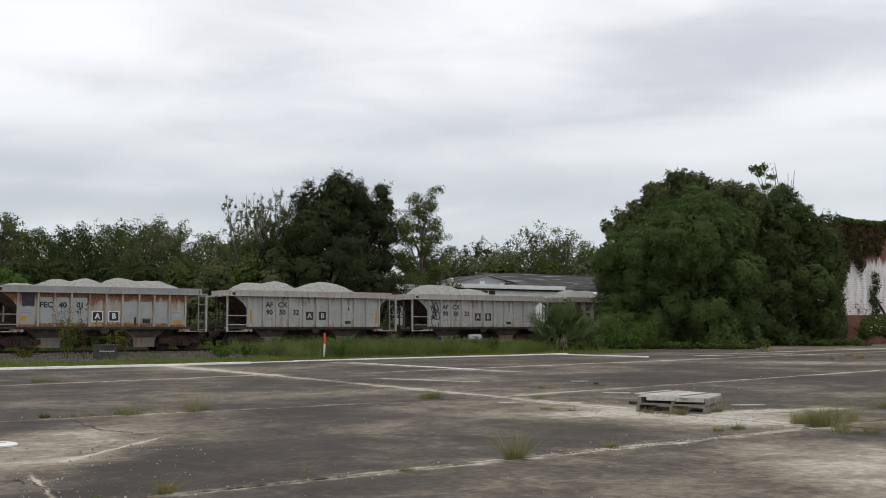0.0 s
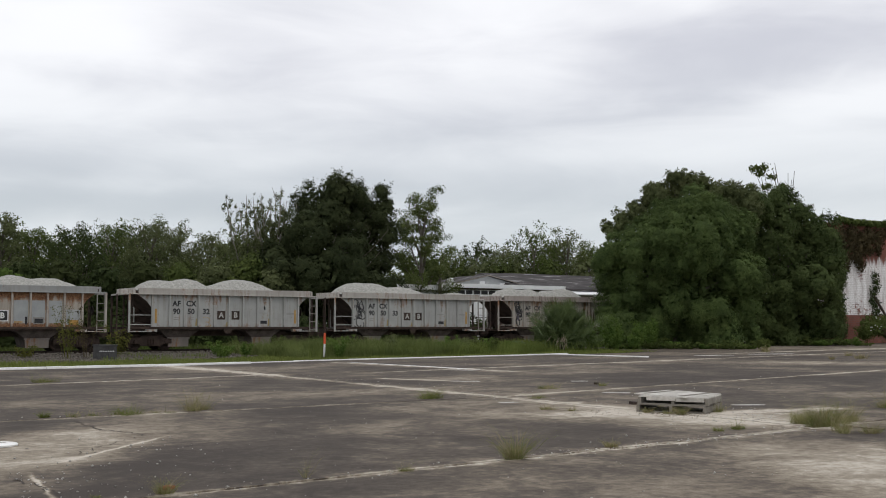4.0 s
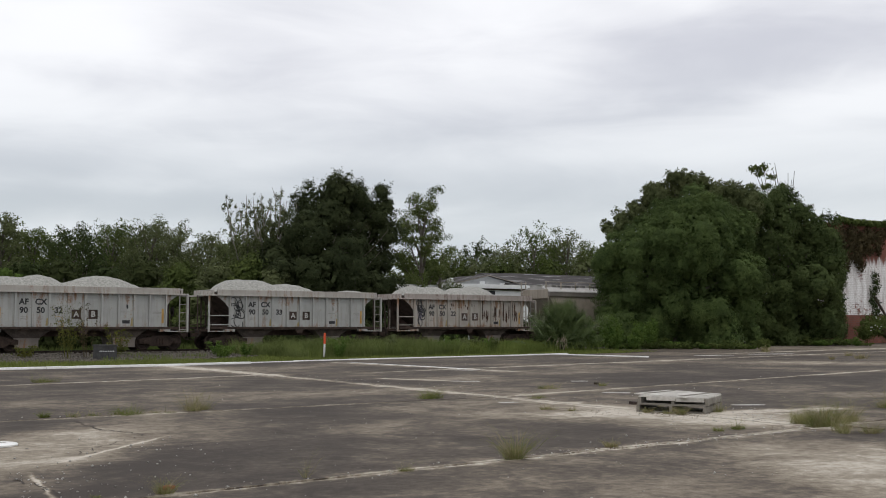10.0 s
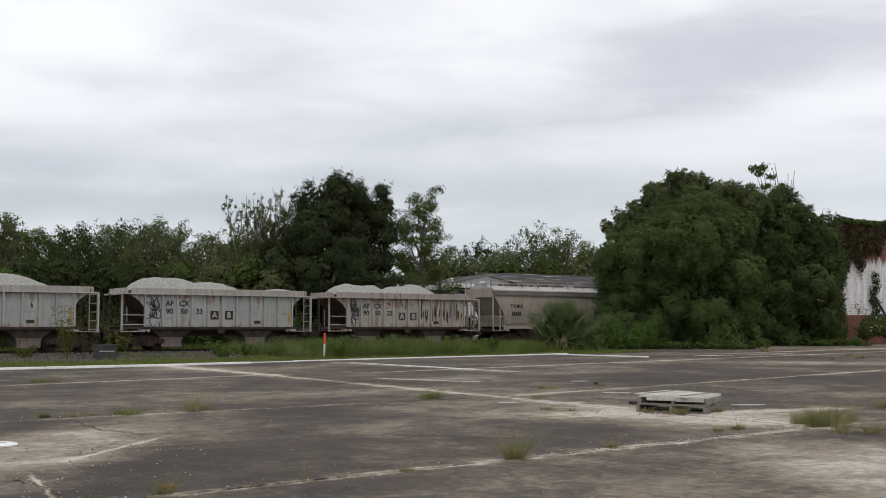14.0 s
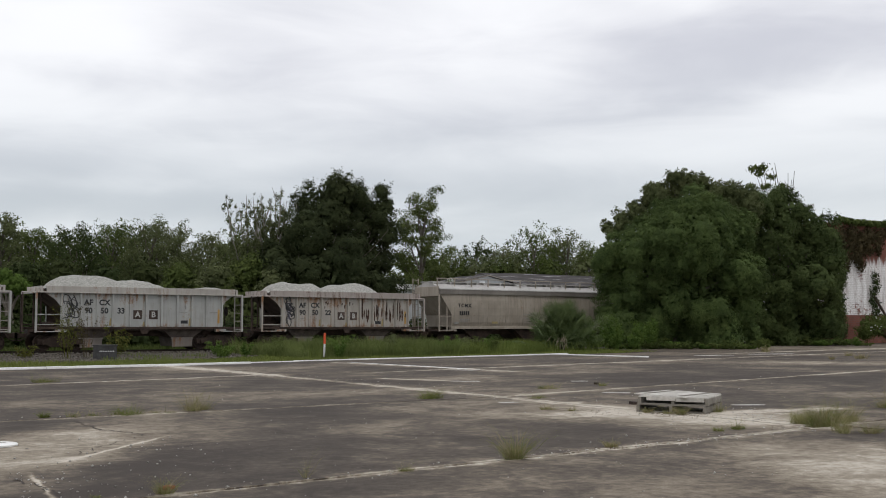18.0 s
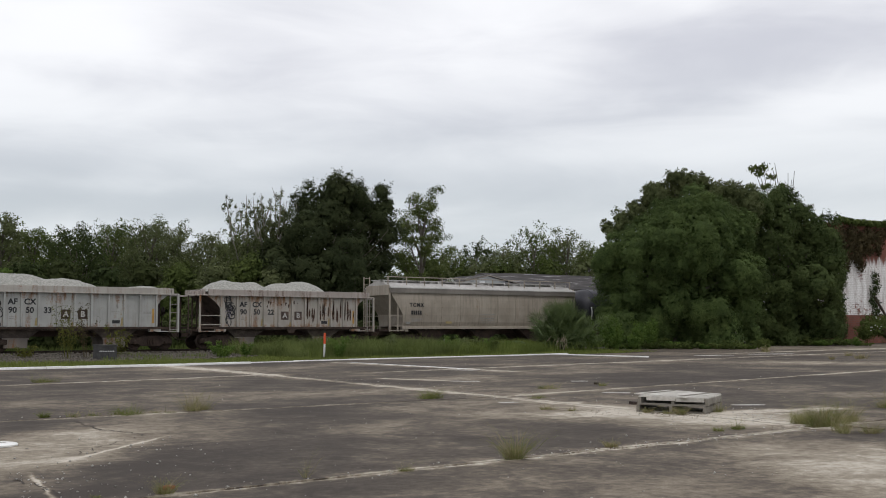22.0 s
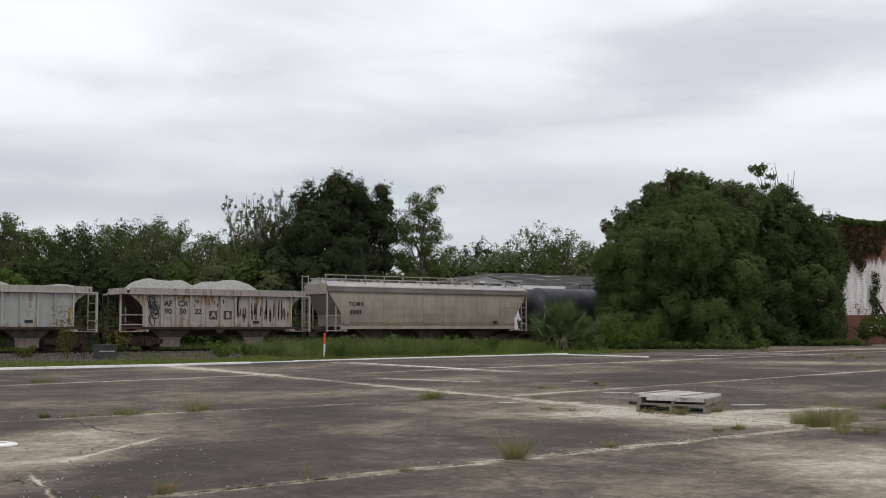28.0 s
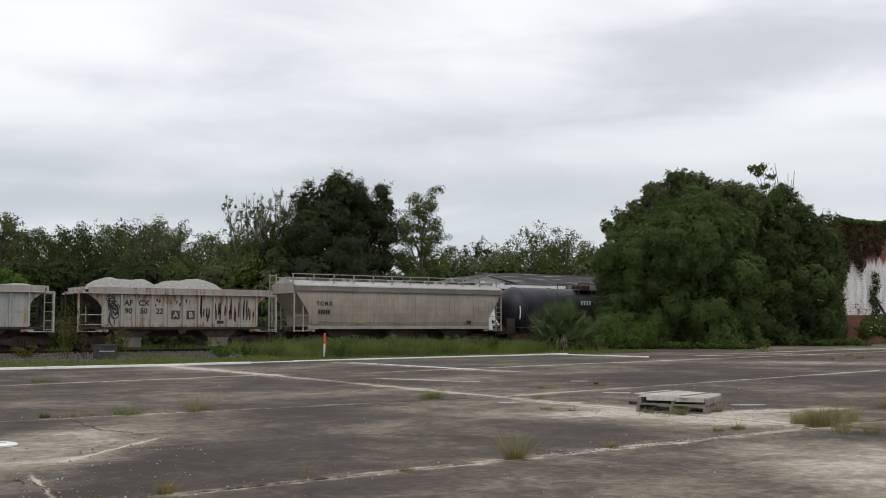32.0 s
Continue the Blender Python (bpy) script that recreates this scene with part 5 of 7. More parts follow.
def half_bare_tree(x, y, top, spread, seed):
    """Upright limbs fanning from a low fork, thinly leaved, their bleached ends bare."""
    rng = np.random.default_rng(seed)
    tree = empty("half_bare_tree", pose(x, y, 0), "half-bare olive tree with bleached upright branches", "tree", "half-bare trees")
    part("trunk", Build().tube([(0, 0, 0), (0.1, 0, top * 0.2), (0, 0.1, top * 0.42)], [0.26, 0.2, 0.15], 8), PALE_BARK, tree)
    lumps = []
    n = 11
    for k in range(n):
        side = (k + 0.5) / n * 2 - 1
        ex, ey = side * spread, rng.normal() * spread * 0.4
        ez = top * (0.86 + 0.14 * rng.random()) - abs(side) * 0.5
        z0 = top * (0.28 + 0.12 * rng.random())
        pts = [Vector((ex * 0.02, 0, z0)), Vector((ex * 0.45, ey * 0.5, z0 + (ez - z0) * 0.42)), Vector((ex * 0.8 + rng.normal() * 0.1, ey * 0.9, z0 + (ez - z0) * 0.75)), Vector((ex, ey, ez))]
        part("limb", Build().tube(pts, [0.10, 0.075, 0.05, 0.018], 5), PALE_BARK, tree, "bleached upright limb")
        for q, p in ((1, pts[2]), (2, pts[3])):
            d = Vector((rng.normal() * 0.45, rng.normal() * 0.3, 0.9 + 0.4 * rng.random()))
            o = pts[q].lerp(pts[q + 1], 0.4)
            part("bare_twig", Build().tube([o, o + d * 0.5 + Vector((rng.normal() * 0.08, 0, 0)), o + d], [0.04, 0.03, 0.012], 4), PALE_BARK, tree, "bleached leafless twig")
        for _ in range(26):
            u = 0.15 + 0.8 * rng.random() ** 0.8
            p = pts[0].lerp(pts[1], u / 0.45) if u < 0.45 else (pts[1].lerp(pts[2], (u - 0.45) / 0.3) if u < 0.75 else pts[2].lerp(pts[3], (u - 0.75) / 0.25))
            w = rng.normal(size=3) * (0.62 - 0.4 * u)
            r = 0.42 - 0.26 * u
            lumps.append((p.x + w[0], p.y + w[1], p.z + w[2], r, r, r * 1.5))
    for _ in range(30):
        w = rng.normal(size=3)
        lumps.append((w[0] * spread * 0.6, w[1] * spread * 0.5, top * (0.28 + 0.38 * rng.random()), 0.6, 0.6, 0.8))
    part("crown", leaves("crown", LEAF_OLIVE, lumps, 23000, 0.15, rng, 0.1), None, tree)
    return tree


def lump_tree(name, lumps, mat, count, size, seed, label, trunks=1, bark=BARK, base=0.0, category="tree", group="", spacing=0.75, rad=(0.42, 0.75), depth=0.25, up=0.5, tall=1.0, sprig=0.14):
    """A dense tree whose crown is given by its main masses (x, y, z, radius), set all over with leaf tufts."""
    rng = np.random.default_rng(seed)
    L = np.array(lumps)
    cx, cy = L[:, 0].mean(), L[:, 1].mean()
    tree = empty(name, pose(cx, cy, base), label, category, group)
    rel = L - np.array([cx, cy, base, 0])
    top = rel[:, 2].max()
    for k in range(trunks):
        bx, by = (0, 0) if trunks == 1 else (rel[k % len(rel), 0] * 0.5, rel[k % len(rel), 1] * 0.5)
        r0 = 0.32 if trunks == 1 else 0.16
        part("trunk", Build().tube([(bx, by, 0), (bx * 0.9 + 0.1, by * 0.9, top * 0.3), (bx * 0.8, by * 0.8 + 0.1, top * 0.6)], [r0, r0 * 0.75, r0 * 0.45], 8), bark, tree)
    for x, y, z, r in rel:
        if z < top * 0.4:
            continue
        z0 = min(z * 0.55, top * 0.5)
        part("limb", Build().tube([(0, 0, z0), (x * 0.4, y * 0.4, z0 + (z - z0) * 0.55), (x * 0.85, y * 0.85, z)], [0.14, 0.09, 0.03], 5), bark, tree)
    part("crown", tufted("crown", mat, rel, count, size, rng, spacing, rad, depth, up, tall, 0.5, sprig), None, tree)
    core = [(x, y, z, r * 0.72, r * 0.72, r * 0.72) for x, y, z, r in rel]
    part("inner_crown", leaves("inner_crown", mat, core, count // 4, size * 2.2, rng, 0.75, 0, 0.85, 0.0), None, tree)
    return tree


WOOD_LEFT = ((22.5, 95.4, 11.8, 2.34, 0), (26.9, 102.5, 11.4, 2.6, 1), (29, 95.7, 10.7, 3.25, 2), (35.6, 106.2, 12.7, 2.86, 1), (37.6, 101.2, 12.7, 2.99, 0), (43.1, 107.7, 13, 2.34, 0), (44.4, 102.8, 11.6, 2.6, 0), (21.5, 101.7, 11.4, 3.12, 1), (31.5, 111.6, 11.5, 3.25, 1), (39.5, 111.2, 12.4, 3.25, 2), (46.1, 110.8, 9.6, 2.8, 1), (48.4, 107.6, 11, 2.73, 1))
WOOD_RIGHT = ((64.6, 96.4, 9.2, 2.2, 1), (83.5, 114.8, 12.7, 2.88, 1), (87.3, 114.5, 13.8, 2.76, 2), (91.4, 113.8, 13.3, 3.12, 0), (93.5, 109.5, 15.7, 3.48, 1), (98.3, 107.9, 15.4, 3.36, 0), (97.9, 102.9, 13.2, 2.76, 1), (104.1, 102.3, 13.7, 3.72, 1), (80.5, 114.5, 11.2, 2.3, 2), (95.8, 115.5, 13.4, 3.48, 2), (99.4, 112.4, 13.8, 3.48, 1))
WOOD_BACK = ((33.6, 135.9, 13.8, 3.7, 0), (39.5, 136.4, 13.4, 4.1, 1), (43.4, 133.1, 13.9, 3.7, 0), (49.3, 135.3, 14.6, 3.8, 1), (53, 136, 14.7, 3.5, 0), (54.9, 131, 11.4, 3.0, 1), (56.9, 125.7, 13.6, 3.3, 0), (56.3, 117.2, 13.7, 3.1, 1), (58.4, 113.9, 12.9, 2.7, 0), (86.9, 122.2, 12.2, 3.2, 0), (92.4, 118.2, 12.5, 3.6, 1), (96.4, 117.5, 13.1, 3.2, 0), (98.8, 112.9, 14.3, 3.6, 1), (100.6, 108.5, 14, 3.5, 0))
for k, (x, y, top, sp, st) in enumerate(WOOD_LEFT + WOOD_RIGHT + WOOD_BACK):
    limb_tree("tree", x, y, top, sp, st, 120 + k, "trees behind the track",
              ("loose olive-green tree in the wood", "mid-green leafy tree in the wood", "dark green leafy tree in the wood")[st])
for k, (x, y, top, sp) in enumerate(((41.6, 87.6, 13.9, 2.9), (42.5, 85, 13.9, 2.3))):
    half_bare_tree(x, y, top, sp, 60 + k)
for k, (x, y, top, sp, st) in enumerate(((58.9, 85.7, 15.1, 2.7, 4),)):
    limb_tree("light_tree", x, y, top, sp, st, 70 + k, "", "airy light green tree with sky showing through")
lump_tree("big_tree", ((42.1, 83.0, 7.5, 1.7), (41.2, 84.0, 5.4, 1.9), (43.2, 82.3, 9.4, 1.2), (44.2, 81.6, 11.0, 1.0), (45, 77.5, 12.8, 1.8), (44.4, 80.6, 12.1, 1.75), (48.9, 80.8, 12.4, 1.3), (48.8, 76.6, 11.8, 1.05), (48.7, 76.7, 13.0, 0.62), (47.7, 80.1, 10.2, 3.25), (42.9, 78.6, 9.3, 2.37), (49.5, 77.6, 9.6, 1.5), (44, 83.5, 8.2, 1.99), (45.6, 78.5, 7.1, 3.45), (50.0, 78.6, 7.4, 1.3), (41.1, 79.6, 6, 1.8), (46.5, 79.4, 13.3, 0.95), (47.2, 79.0, 13.0, 0.8), (48.0, 79.2, 12.9, 0.8), (45.7, 79.6, 13.2, 0.8), (47.6, 78.5, 11.9, 1.2), (48.6, 77.4, 11.0, 1.3), (44.5, 83.2, 12.2, 0.7), (48.5, 76.7, 13.3, 0.5), (48.9, 79.3, 7, 2.2), (43.4, 78.4, 5.8, 2.75), (47.9, 78.6, 4.2, 3.31), (45.7, 82.6, 4, 2.89), (48.9, 76.5, 4.9, 1.4), (49.2, 79.2, 11.0, 1.6), (44.4, 77.9, 10.8, 1.89)),
          LEAF_BROWNISH, 100000, 0.155, 5, "tall dense dark tree overgrown with vines", 2, spacing=1.25, rad=(0.4, 1.15), depth=0.8, up=0.6, sprig=0.14)
TWIGS = ((44.1, 76.9, 8.6), (45.1, 76.3, 9.2), (46.7, 75.3, 9.4), (47.5, 74.8, 8.0), (47.9, 74.5, 9.6))
snag = empty("dead_branches", pose(46.0, 76.8, 0), "grey dead branches caught in the big tree", "branches")
tw = random.Random(6)
part("stem", Build().tube([(0, 0, 0), (0.2, 0.1, 4.0), (0.3, 0.3, 7.5)], [0.14, 0.11, 0.07], 7), BARK, snag)
for x, y, z in TWIGS:
    o = Vector((x - 46.0, y - 76.8, z))
    part("branch", Build().tube([(0.2, 0.4, min(7.0, z * 0.7)), o * 0.6 + Vector((0.08, 0.4, z * 0.25)), o, o + Vector((tw.uniform(-0.5, 0.5), -0.1, tw.uniform(0.3, 0.9)))], [0.03, 0.024, 0.018, 0.008], 5), BARK, snag)


def perched_bird(x, y, z):
    bird = empty("perched_bird", pose(x, y, z, 0, 0, 30), "dark vulture-like bird perched on a dead branch", "bird")
    part("body", Build().turned([(-0.05, 0.02), (0.02, 0.10), (0.18, 0.15), (0.36, 0.12), (0.46, 0.05), (0.48, 0.01)], "z", 12), INK, bird, smooth=True)
    part("head", Build().turned([(0.44, 0.02), (0.48, 0.055), (0.55, 0.05), (0.58, 0.01)], "z", 10, (0.06, 0, 0)), INK, bird, smooth=True)
    part("tail", Build().prism([(-0.06, 0.05), (-0.20, -0.22), (-0.14, -0.24), (0.02, 0.02)], -0.05, 0.05), INK, bird)
    for s in (-1, 1):
        part("wing", Build().tube([(0.02, s * 0.12, 0.38), (-0.06, s * 0.16, 0.18), (-0.14, s * 0.10, -0.10)], [0.05, 0.07, 0.02], 7), INK, bird, smooth=True)
    perch = empty("dead_snag", pose(x + 0.1, y + 0.1, 0), "bare grey dead stem used as a perch", "dead tree")
    part("stem", Build().tube([(0.4, 0.3, 0), (0.2, 0.2, z * 0.6), (-0.1, -0.1, z - 0.02), (-0.3, -0.1, z + 0.9)], [0.12, 0.09, 0.05, 0.02], 6), PALE_BARK, perch)
    part("side_branch", Build().tube([(-0.02, -0.02, z - 1.2), (0.5, 0, z - 0.2), (0.7, 0, z + 0.6)], [0.05, 0.035, 0.012], 5), PALE_BARK, perch)


perched_bird(43.32, 81.73, 11.43)
SHRUBS = ((19.7, 87.8, 7, 2.4), (22.8, 89.1, 7.7, 2.3), (26.2, 90.3, 7.9, 2.6), (28.6, 87.4, 7.6, 2.3), (32.6, 89.2, 8.2, 2.6), (34.7, 86.3, 7.9, 2.4), (36.3, 82.4, 7.7, 2.4), (39, 82.2, 8.4, 2.5), (40.2, 79.4, 7.1, 2.3), (76.8, 112.3, 9.4, 3.2), (81.8, 113.6, 11.5, 3.4), (84.1, 113.1, 11.7, 3.4), (85.6, 110.8, 11.9, 3.6), (88, 110.2, 11.8, 3.4), (90.4, 109.5, 11.9, 3.6), (93.8, 106.6, 12, 3.6), (96, 101.9, 11.7, 3.6), (57.4, 86.7, 6.5, 2.2), (49.7, 85.6, 5.5, 1.7), (50.8, 83.8, 5.5, 1.8), (26.5, 121.1, 9.9, 3), (29.3, 120.5, 10.4, 3), (32, 119.8, 10.4, 3), (34.8, 119, 9.5, 3), (37.6, 118.2, 9.9, 3), (40.5, 117.2, 9.9, 3), (43.3, 116.2, 10.4, 3), (46.2, 115.1, 10.2, 3), (49.1, 113.9, 9.7, 3), (52, 112.6, 10.3, 3), (54.8, 111.2, 10.0, 3), (57.7, 109.8, 9.7, 3))
for k, (x, y, top, sp) in enumerate(SHRUBS):
    lump_tree("shrub", ((x, y, top * 0.72, sp * 0.6), (x - sp * 0.5, y, top * 0.5, sp * 0.62), (x + sp * 0.5, y + 0.5, top * 0.52, sp * 0.6), (x, y - 0.4, top * 0.25, sp * 0.8), (x + 0.5 * sp, y, top * 0.2, sp * 0.6), (x - 0.6 * sp, y, top * 0.2, sp * 0.6)),
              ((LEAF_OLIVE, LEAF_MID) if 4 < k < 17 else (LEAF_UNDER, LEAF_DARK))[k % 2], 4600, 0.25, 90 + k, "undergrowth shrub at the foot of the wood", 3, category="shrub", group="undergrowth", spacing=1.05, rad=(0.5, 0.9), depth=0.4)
lump_tree("bright_shrub", ((18, 75.9, 4.6, 0.74), (18.8, 75.7, 4.5, 0.66), (19.4, 75.6, 4.3, 0.41), (17.3, 76.1, 4.7, 0.82)),
          LEAF_BRIGHT, 6500, 0.2, 11, "fresh bright green shrub behind the track", 2, category="shrub", spacing=0.4, rad=(0.2, 0.4))
lump_tree("camphor_tree", ((53.4, 52.2, 6.7, 1.73), (55.5, 52.1, 7.9, 1.69), (57.8, 51.8, 9.1, 1.64), (57.6, 48.8, 9.2, 1.6), (59.6, 48.5, 8.2, 1.79), (55.9, 49.1, 7.3, 2.91), (55, 52.4, 5.1, 2.73), (58.8, 50.7, 4.4, 3.44), (58.5, 47.2, 5, 1.67), (54.1, 54.5, 4.8, 1.46), (52.2, 53, 6.4, 1.26), (54, 53.4, 2.7, 1.77), (57.2, 52.4, 2.4, 1.89), (57.4, 48.5, 2.3, 1.91), (59.9, 48.1, 2.6, 1.3), (51.7, 53.5, 5.9, 0.71), (57.6, 50.0, 10.1, 1.0), (57, 52.6, 9.0, 1.07), (54.1, 52.2, 1.4, 1.19), (57.1, 51.3, 1.2, 1.38), (57.2, 47.6, 1.3, 1.34), (53.3, 54.2, 2.2, 0.96), (60.8, 48.2, 1.4, 0.98), (55, 51.2, 1.6, 1.51), (55.8, 52.7, 3.2, 1.62), (53, 52.2, 1.2, 1.1), (57.4, 49.8, 1.4, 1.45), (55.3, 49.9, 3.3, 1.45), (54.8, 50.4, 4.4, 1.39), (59.1, 49.3, 6.7, 1.63), (59.7, 48.6, 6.9, 1.38), (58.5, 50.1, 8.7, 1.63), (57.3, 51.4, 6.5, 2.28), (58.6, 49.9, 6.5, 2.28), (57.7, 51, 4.7, 2.28), (56.3, 52.6, 6.8, 1.79), (55.2, 53.6, 6.7, 1.63), (55.9, 53, 7, 1.63), (54.8, 54.1, 6, 1.38)),
          LEAF_RICH, 180000, 0.125, 6, "broad dense rich-green tree beside the yard", 1, base=0.1, spacing=1.3, rad=(0.6, 1.05), depth=0.7, up=0.8, tall=1.2, sprig=0.06)
lump_tree("back_tree", ((58.1, 54.1, 11.2, 1.01), (59.8, 53.2, 12.1, 1.01), (61.1, 52.6, 11.9, 0.94), (57.4, 55.3, 9.9, 0.93), (59.3, 54.2, 10.5, 1.7), (56.5, 55.8, 9.1, 0.84), (61.5, 51.2, 11.2, 0.93), (62.7, 50.7, 11.1, 0.94), (56.1, 56.6, 8.6, 0.59), (58.3, 55.2, 10.8, 0.51), (59.7, 52.3, 12.4, 0.46), (56, 57.1, 9, 0.42), (57.1, 56.9, 9.7, 0.47), (57.2, 55.5, 10.5, 0.46), (58.5, 55.1, 11.7, 0.47), (58.9, 53.3, 12.5, 0.46), (60.8, 52, 12.3, 0.46), (61.8, 51.8, 11.8, 0.47), (61.7, 50.4, 11.5, 0.42), (62.6, 51.4, 10.6, 1.28), (63.4, 50.4, 10.4, 1.28), (63, 51, 9.4, 1.71), (61.8, 52.3, 10.5, 1.46), (63.7, 50, 11.1, 0.68)),
          LEAF_OLIVE, 34000, 0.14, 7, "small-leaved tree rising behind the broad one", 2, base=0.1, spacing=0.55, rad=(0.25, 0.5), depth=0.3, sprig=0.3)
lump_tree("vine_tree", ((66.6, 51.8, 10.4, 1.61), (69, 51.3, 9.9, 1.91), (71.4, 50.7, 9.2, 1.67), (70.1, 48.4, 8.2, 1.35), (69.5, 52, 6.8, 3.21), (69, 48.6, 4.9, 2.05), (68.1, 52.5, 4.2, 2.73), (70.6, 51.9, 2.5, 2.13), (69.8, 48.9, 2.2, 1.53), (68, 54, 8.6, 1.83), (69.7, 47.6, 6.4, 0.89), (71.1, 48.5, 3.3, 0.73), (70.1, 52.5, 11.8, 0.83), (69.1, 49.8, 10.2, 0.81), (68.6, 53.2, 1.4, 1.38), (67.9, 50.2, 1.2, 1.34), (70.2, 49.6, 1.2, 1.09), (72.3, 49.5, 1.4, 0.74), (71, 50.3, 7.7, 1.56), (71.4, 49.8, 6.7, 1.29), (70.8, 50.6, 6.1, 1.84), (71.6, 49.4, 5, 1.1), (68.3, 54.7, 7.6, 1.96), (68.8, 54.0, 6.3, 1.96), (68.0, 55.0, 5.9, 1.96), (68.5, 54.4, 9.3, 1.61), (69.2, 53.5, 7.6, 1.96), (67.8, 55.4, 4.2, 1.79), (67.9, 50.3, 3.1, 1.88), (67.4, 51, 1.8, 1.61), (68, 50.2, 4.1, 1.79)),
          LEAF_VINY, 92000, 0.16, 8, "vine-hung green tree beside the brick building", 3, base=0.1, spacing=1.2, rad=(0.45, 1.0), depth=0.7, up=0.7, tall=1.15, sprig=0.25)


LOW = random.Random(21)
for k in range(23):
    x, y, r = 3 + 3.6 * k, 71.5 + LOW.uniform(-1.2, 1.6), LOW.uniform(1.0, 1.5)
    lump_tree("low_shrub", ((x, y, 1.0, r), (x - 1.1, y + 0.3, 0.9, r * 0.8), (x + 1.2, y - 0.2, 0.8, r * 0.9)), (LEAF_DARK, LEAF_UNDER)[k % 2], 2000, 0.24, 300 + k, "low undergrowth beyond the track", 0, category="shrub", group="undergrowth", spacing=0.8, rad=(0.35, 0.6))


def sapling():
    """A thin tree top with drooping compound leaves that leans slowly in the wind, and dead sticks beside it."""
    tree = empty("sapling", pose(72.52, 54.98, 0.2), "slender sapling with drooping compound leaves above the vines", "tree")
    rng = np.random.default_rng(31)
    tops = ((71.8, 56, 14.6, 0.48), (72.2, 55.4, 14.7, 0.53), (72.5, 54.9, 13.9, 0.43), (72, 55.6, 14.2, 0.38), (73.1, 54.2, 13.1, 0.43), (73.2, 54.1, 11.8, 0.48), (72.7, 54.7, 12.4, 0.48), (71.6, 56.2, 13.2, 0.38), (72.3, 55.2, 13.1, 0.38))
    part("trunk", Build().tube([(0, 0, 0), (0.1, 0, 5), (0.0, 0.1, 9.86 - 0.2)], [0.12, 0.09, 0.06], 7), BARK, tree)
    for x, y, z, r in tops:
        e = Vector((x - 72.52, y - 54.98, z - 0.2))
        part("limb", Build().tube([(0, 0.1, 9.86 - 0.8), (e.x * 0.35, e.y * 0.35, (9.86 - 0.8) * 0.45 + e.z * 0.55), e], [0.05, 0.035, 0.012], 5), BARK, tree)
        lump = [(e.x, e.y, e.z, r * 1.2, r * 1.2, r * 0.7)]
        part("leaf_spray", leaves("leaf_spray", LEAF_LIGHT, lump, 90, 0.30, rng, 0.1, 0.4, 0.35), None, tree)
    return tree


SAPLING = sapling()


def dead_sticks():
    tree = empty("dead_sticks", pose(73.30, 53.92, 0.2), "leafless grey sticks above the vine-hung tree", "dead tree")
    z0 = 9.82 - 1.2
    part("trunk", Build().tube([(0, 0, 0), (0.1, 0, 4), (0, 0, z0)], [0.12, 0.1, 0.06], 6), BARK, tree)
    for dx, dz in ((-0.9, 3.0), (-0.4, 3.6), (0.1, 4.1), (0.6, 3.7), (1.1, 4.3), (0.3, 2.8), (-1.4, 2.5), (-1.9, 4.6), (-2.2, 4.2)):
        part("stick", Build().tube([(0, 0, z0), (dx * 0.45, 0, z0 + dz * 0.65), (dx * 0.85 + 0.05, 0, z0 + dz * 1.3)], [0.045, 0.035, 0.018], 4), BARK, tree)


dead_sticks()


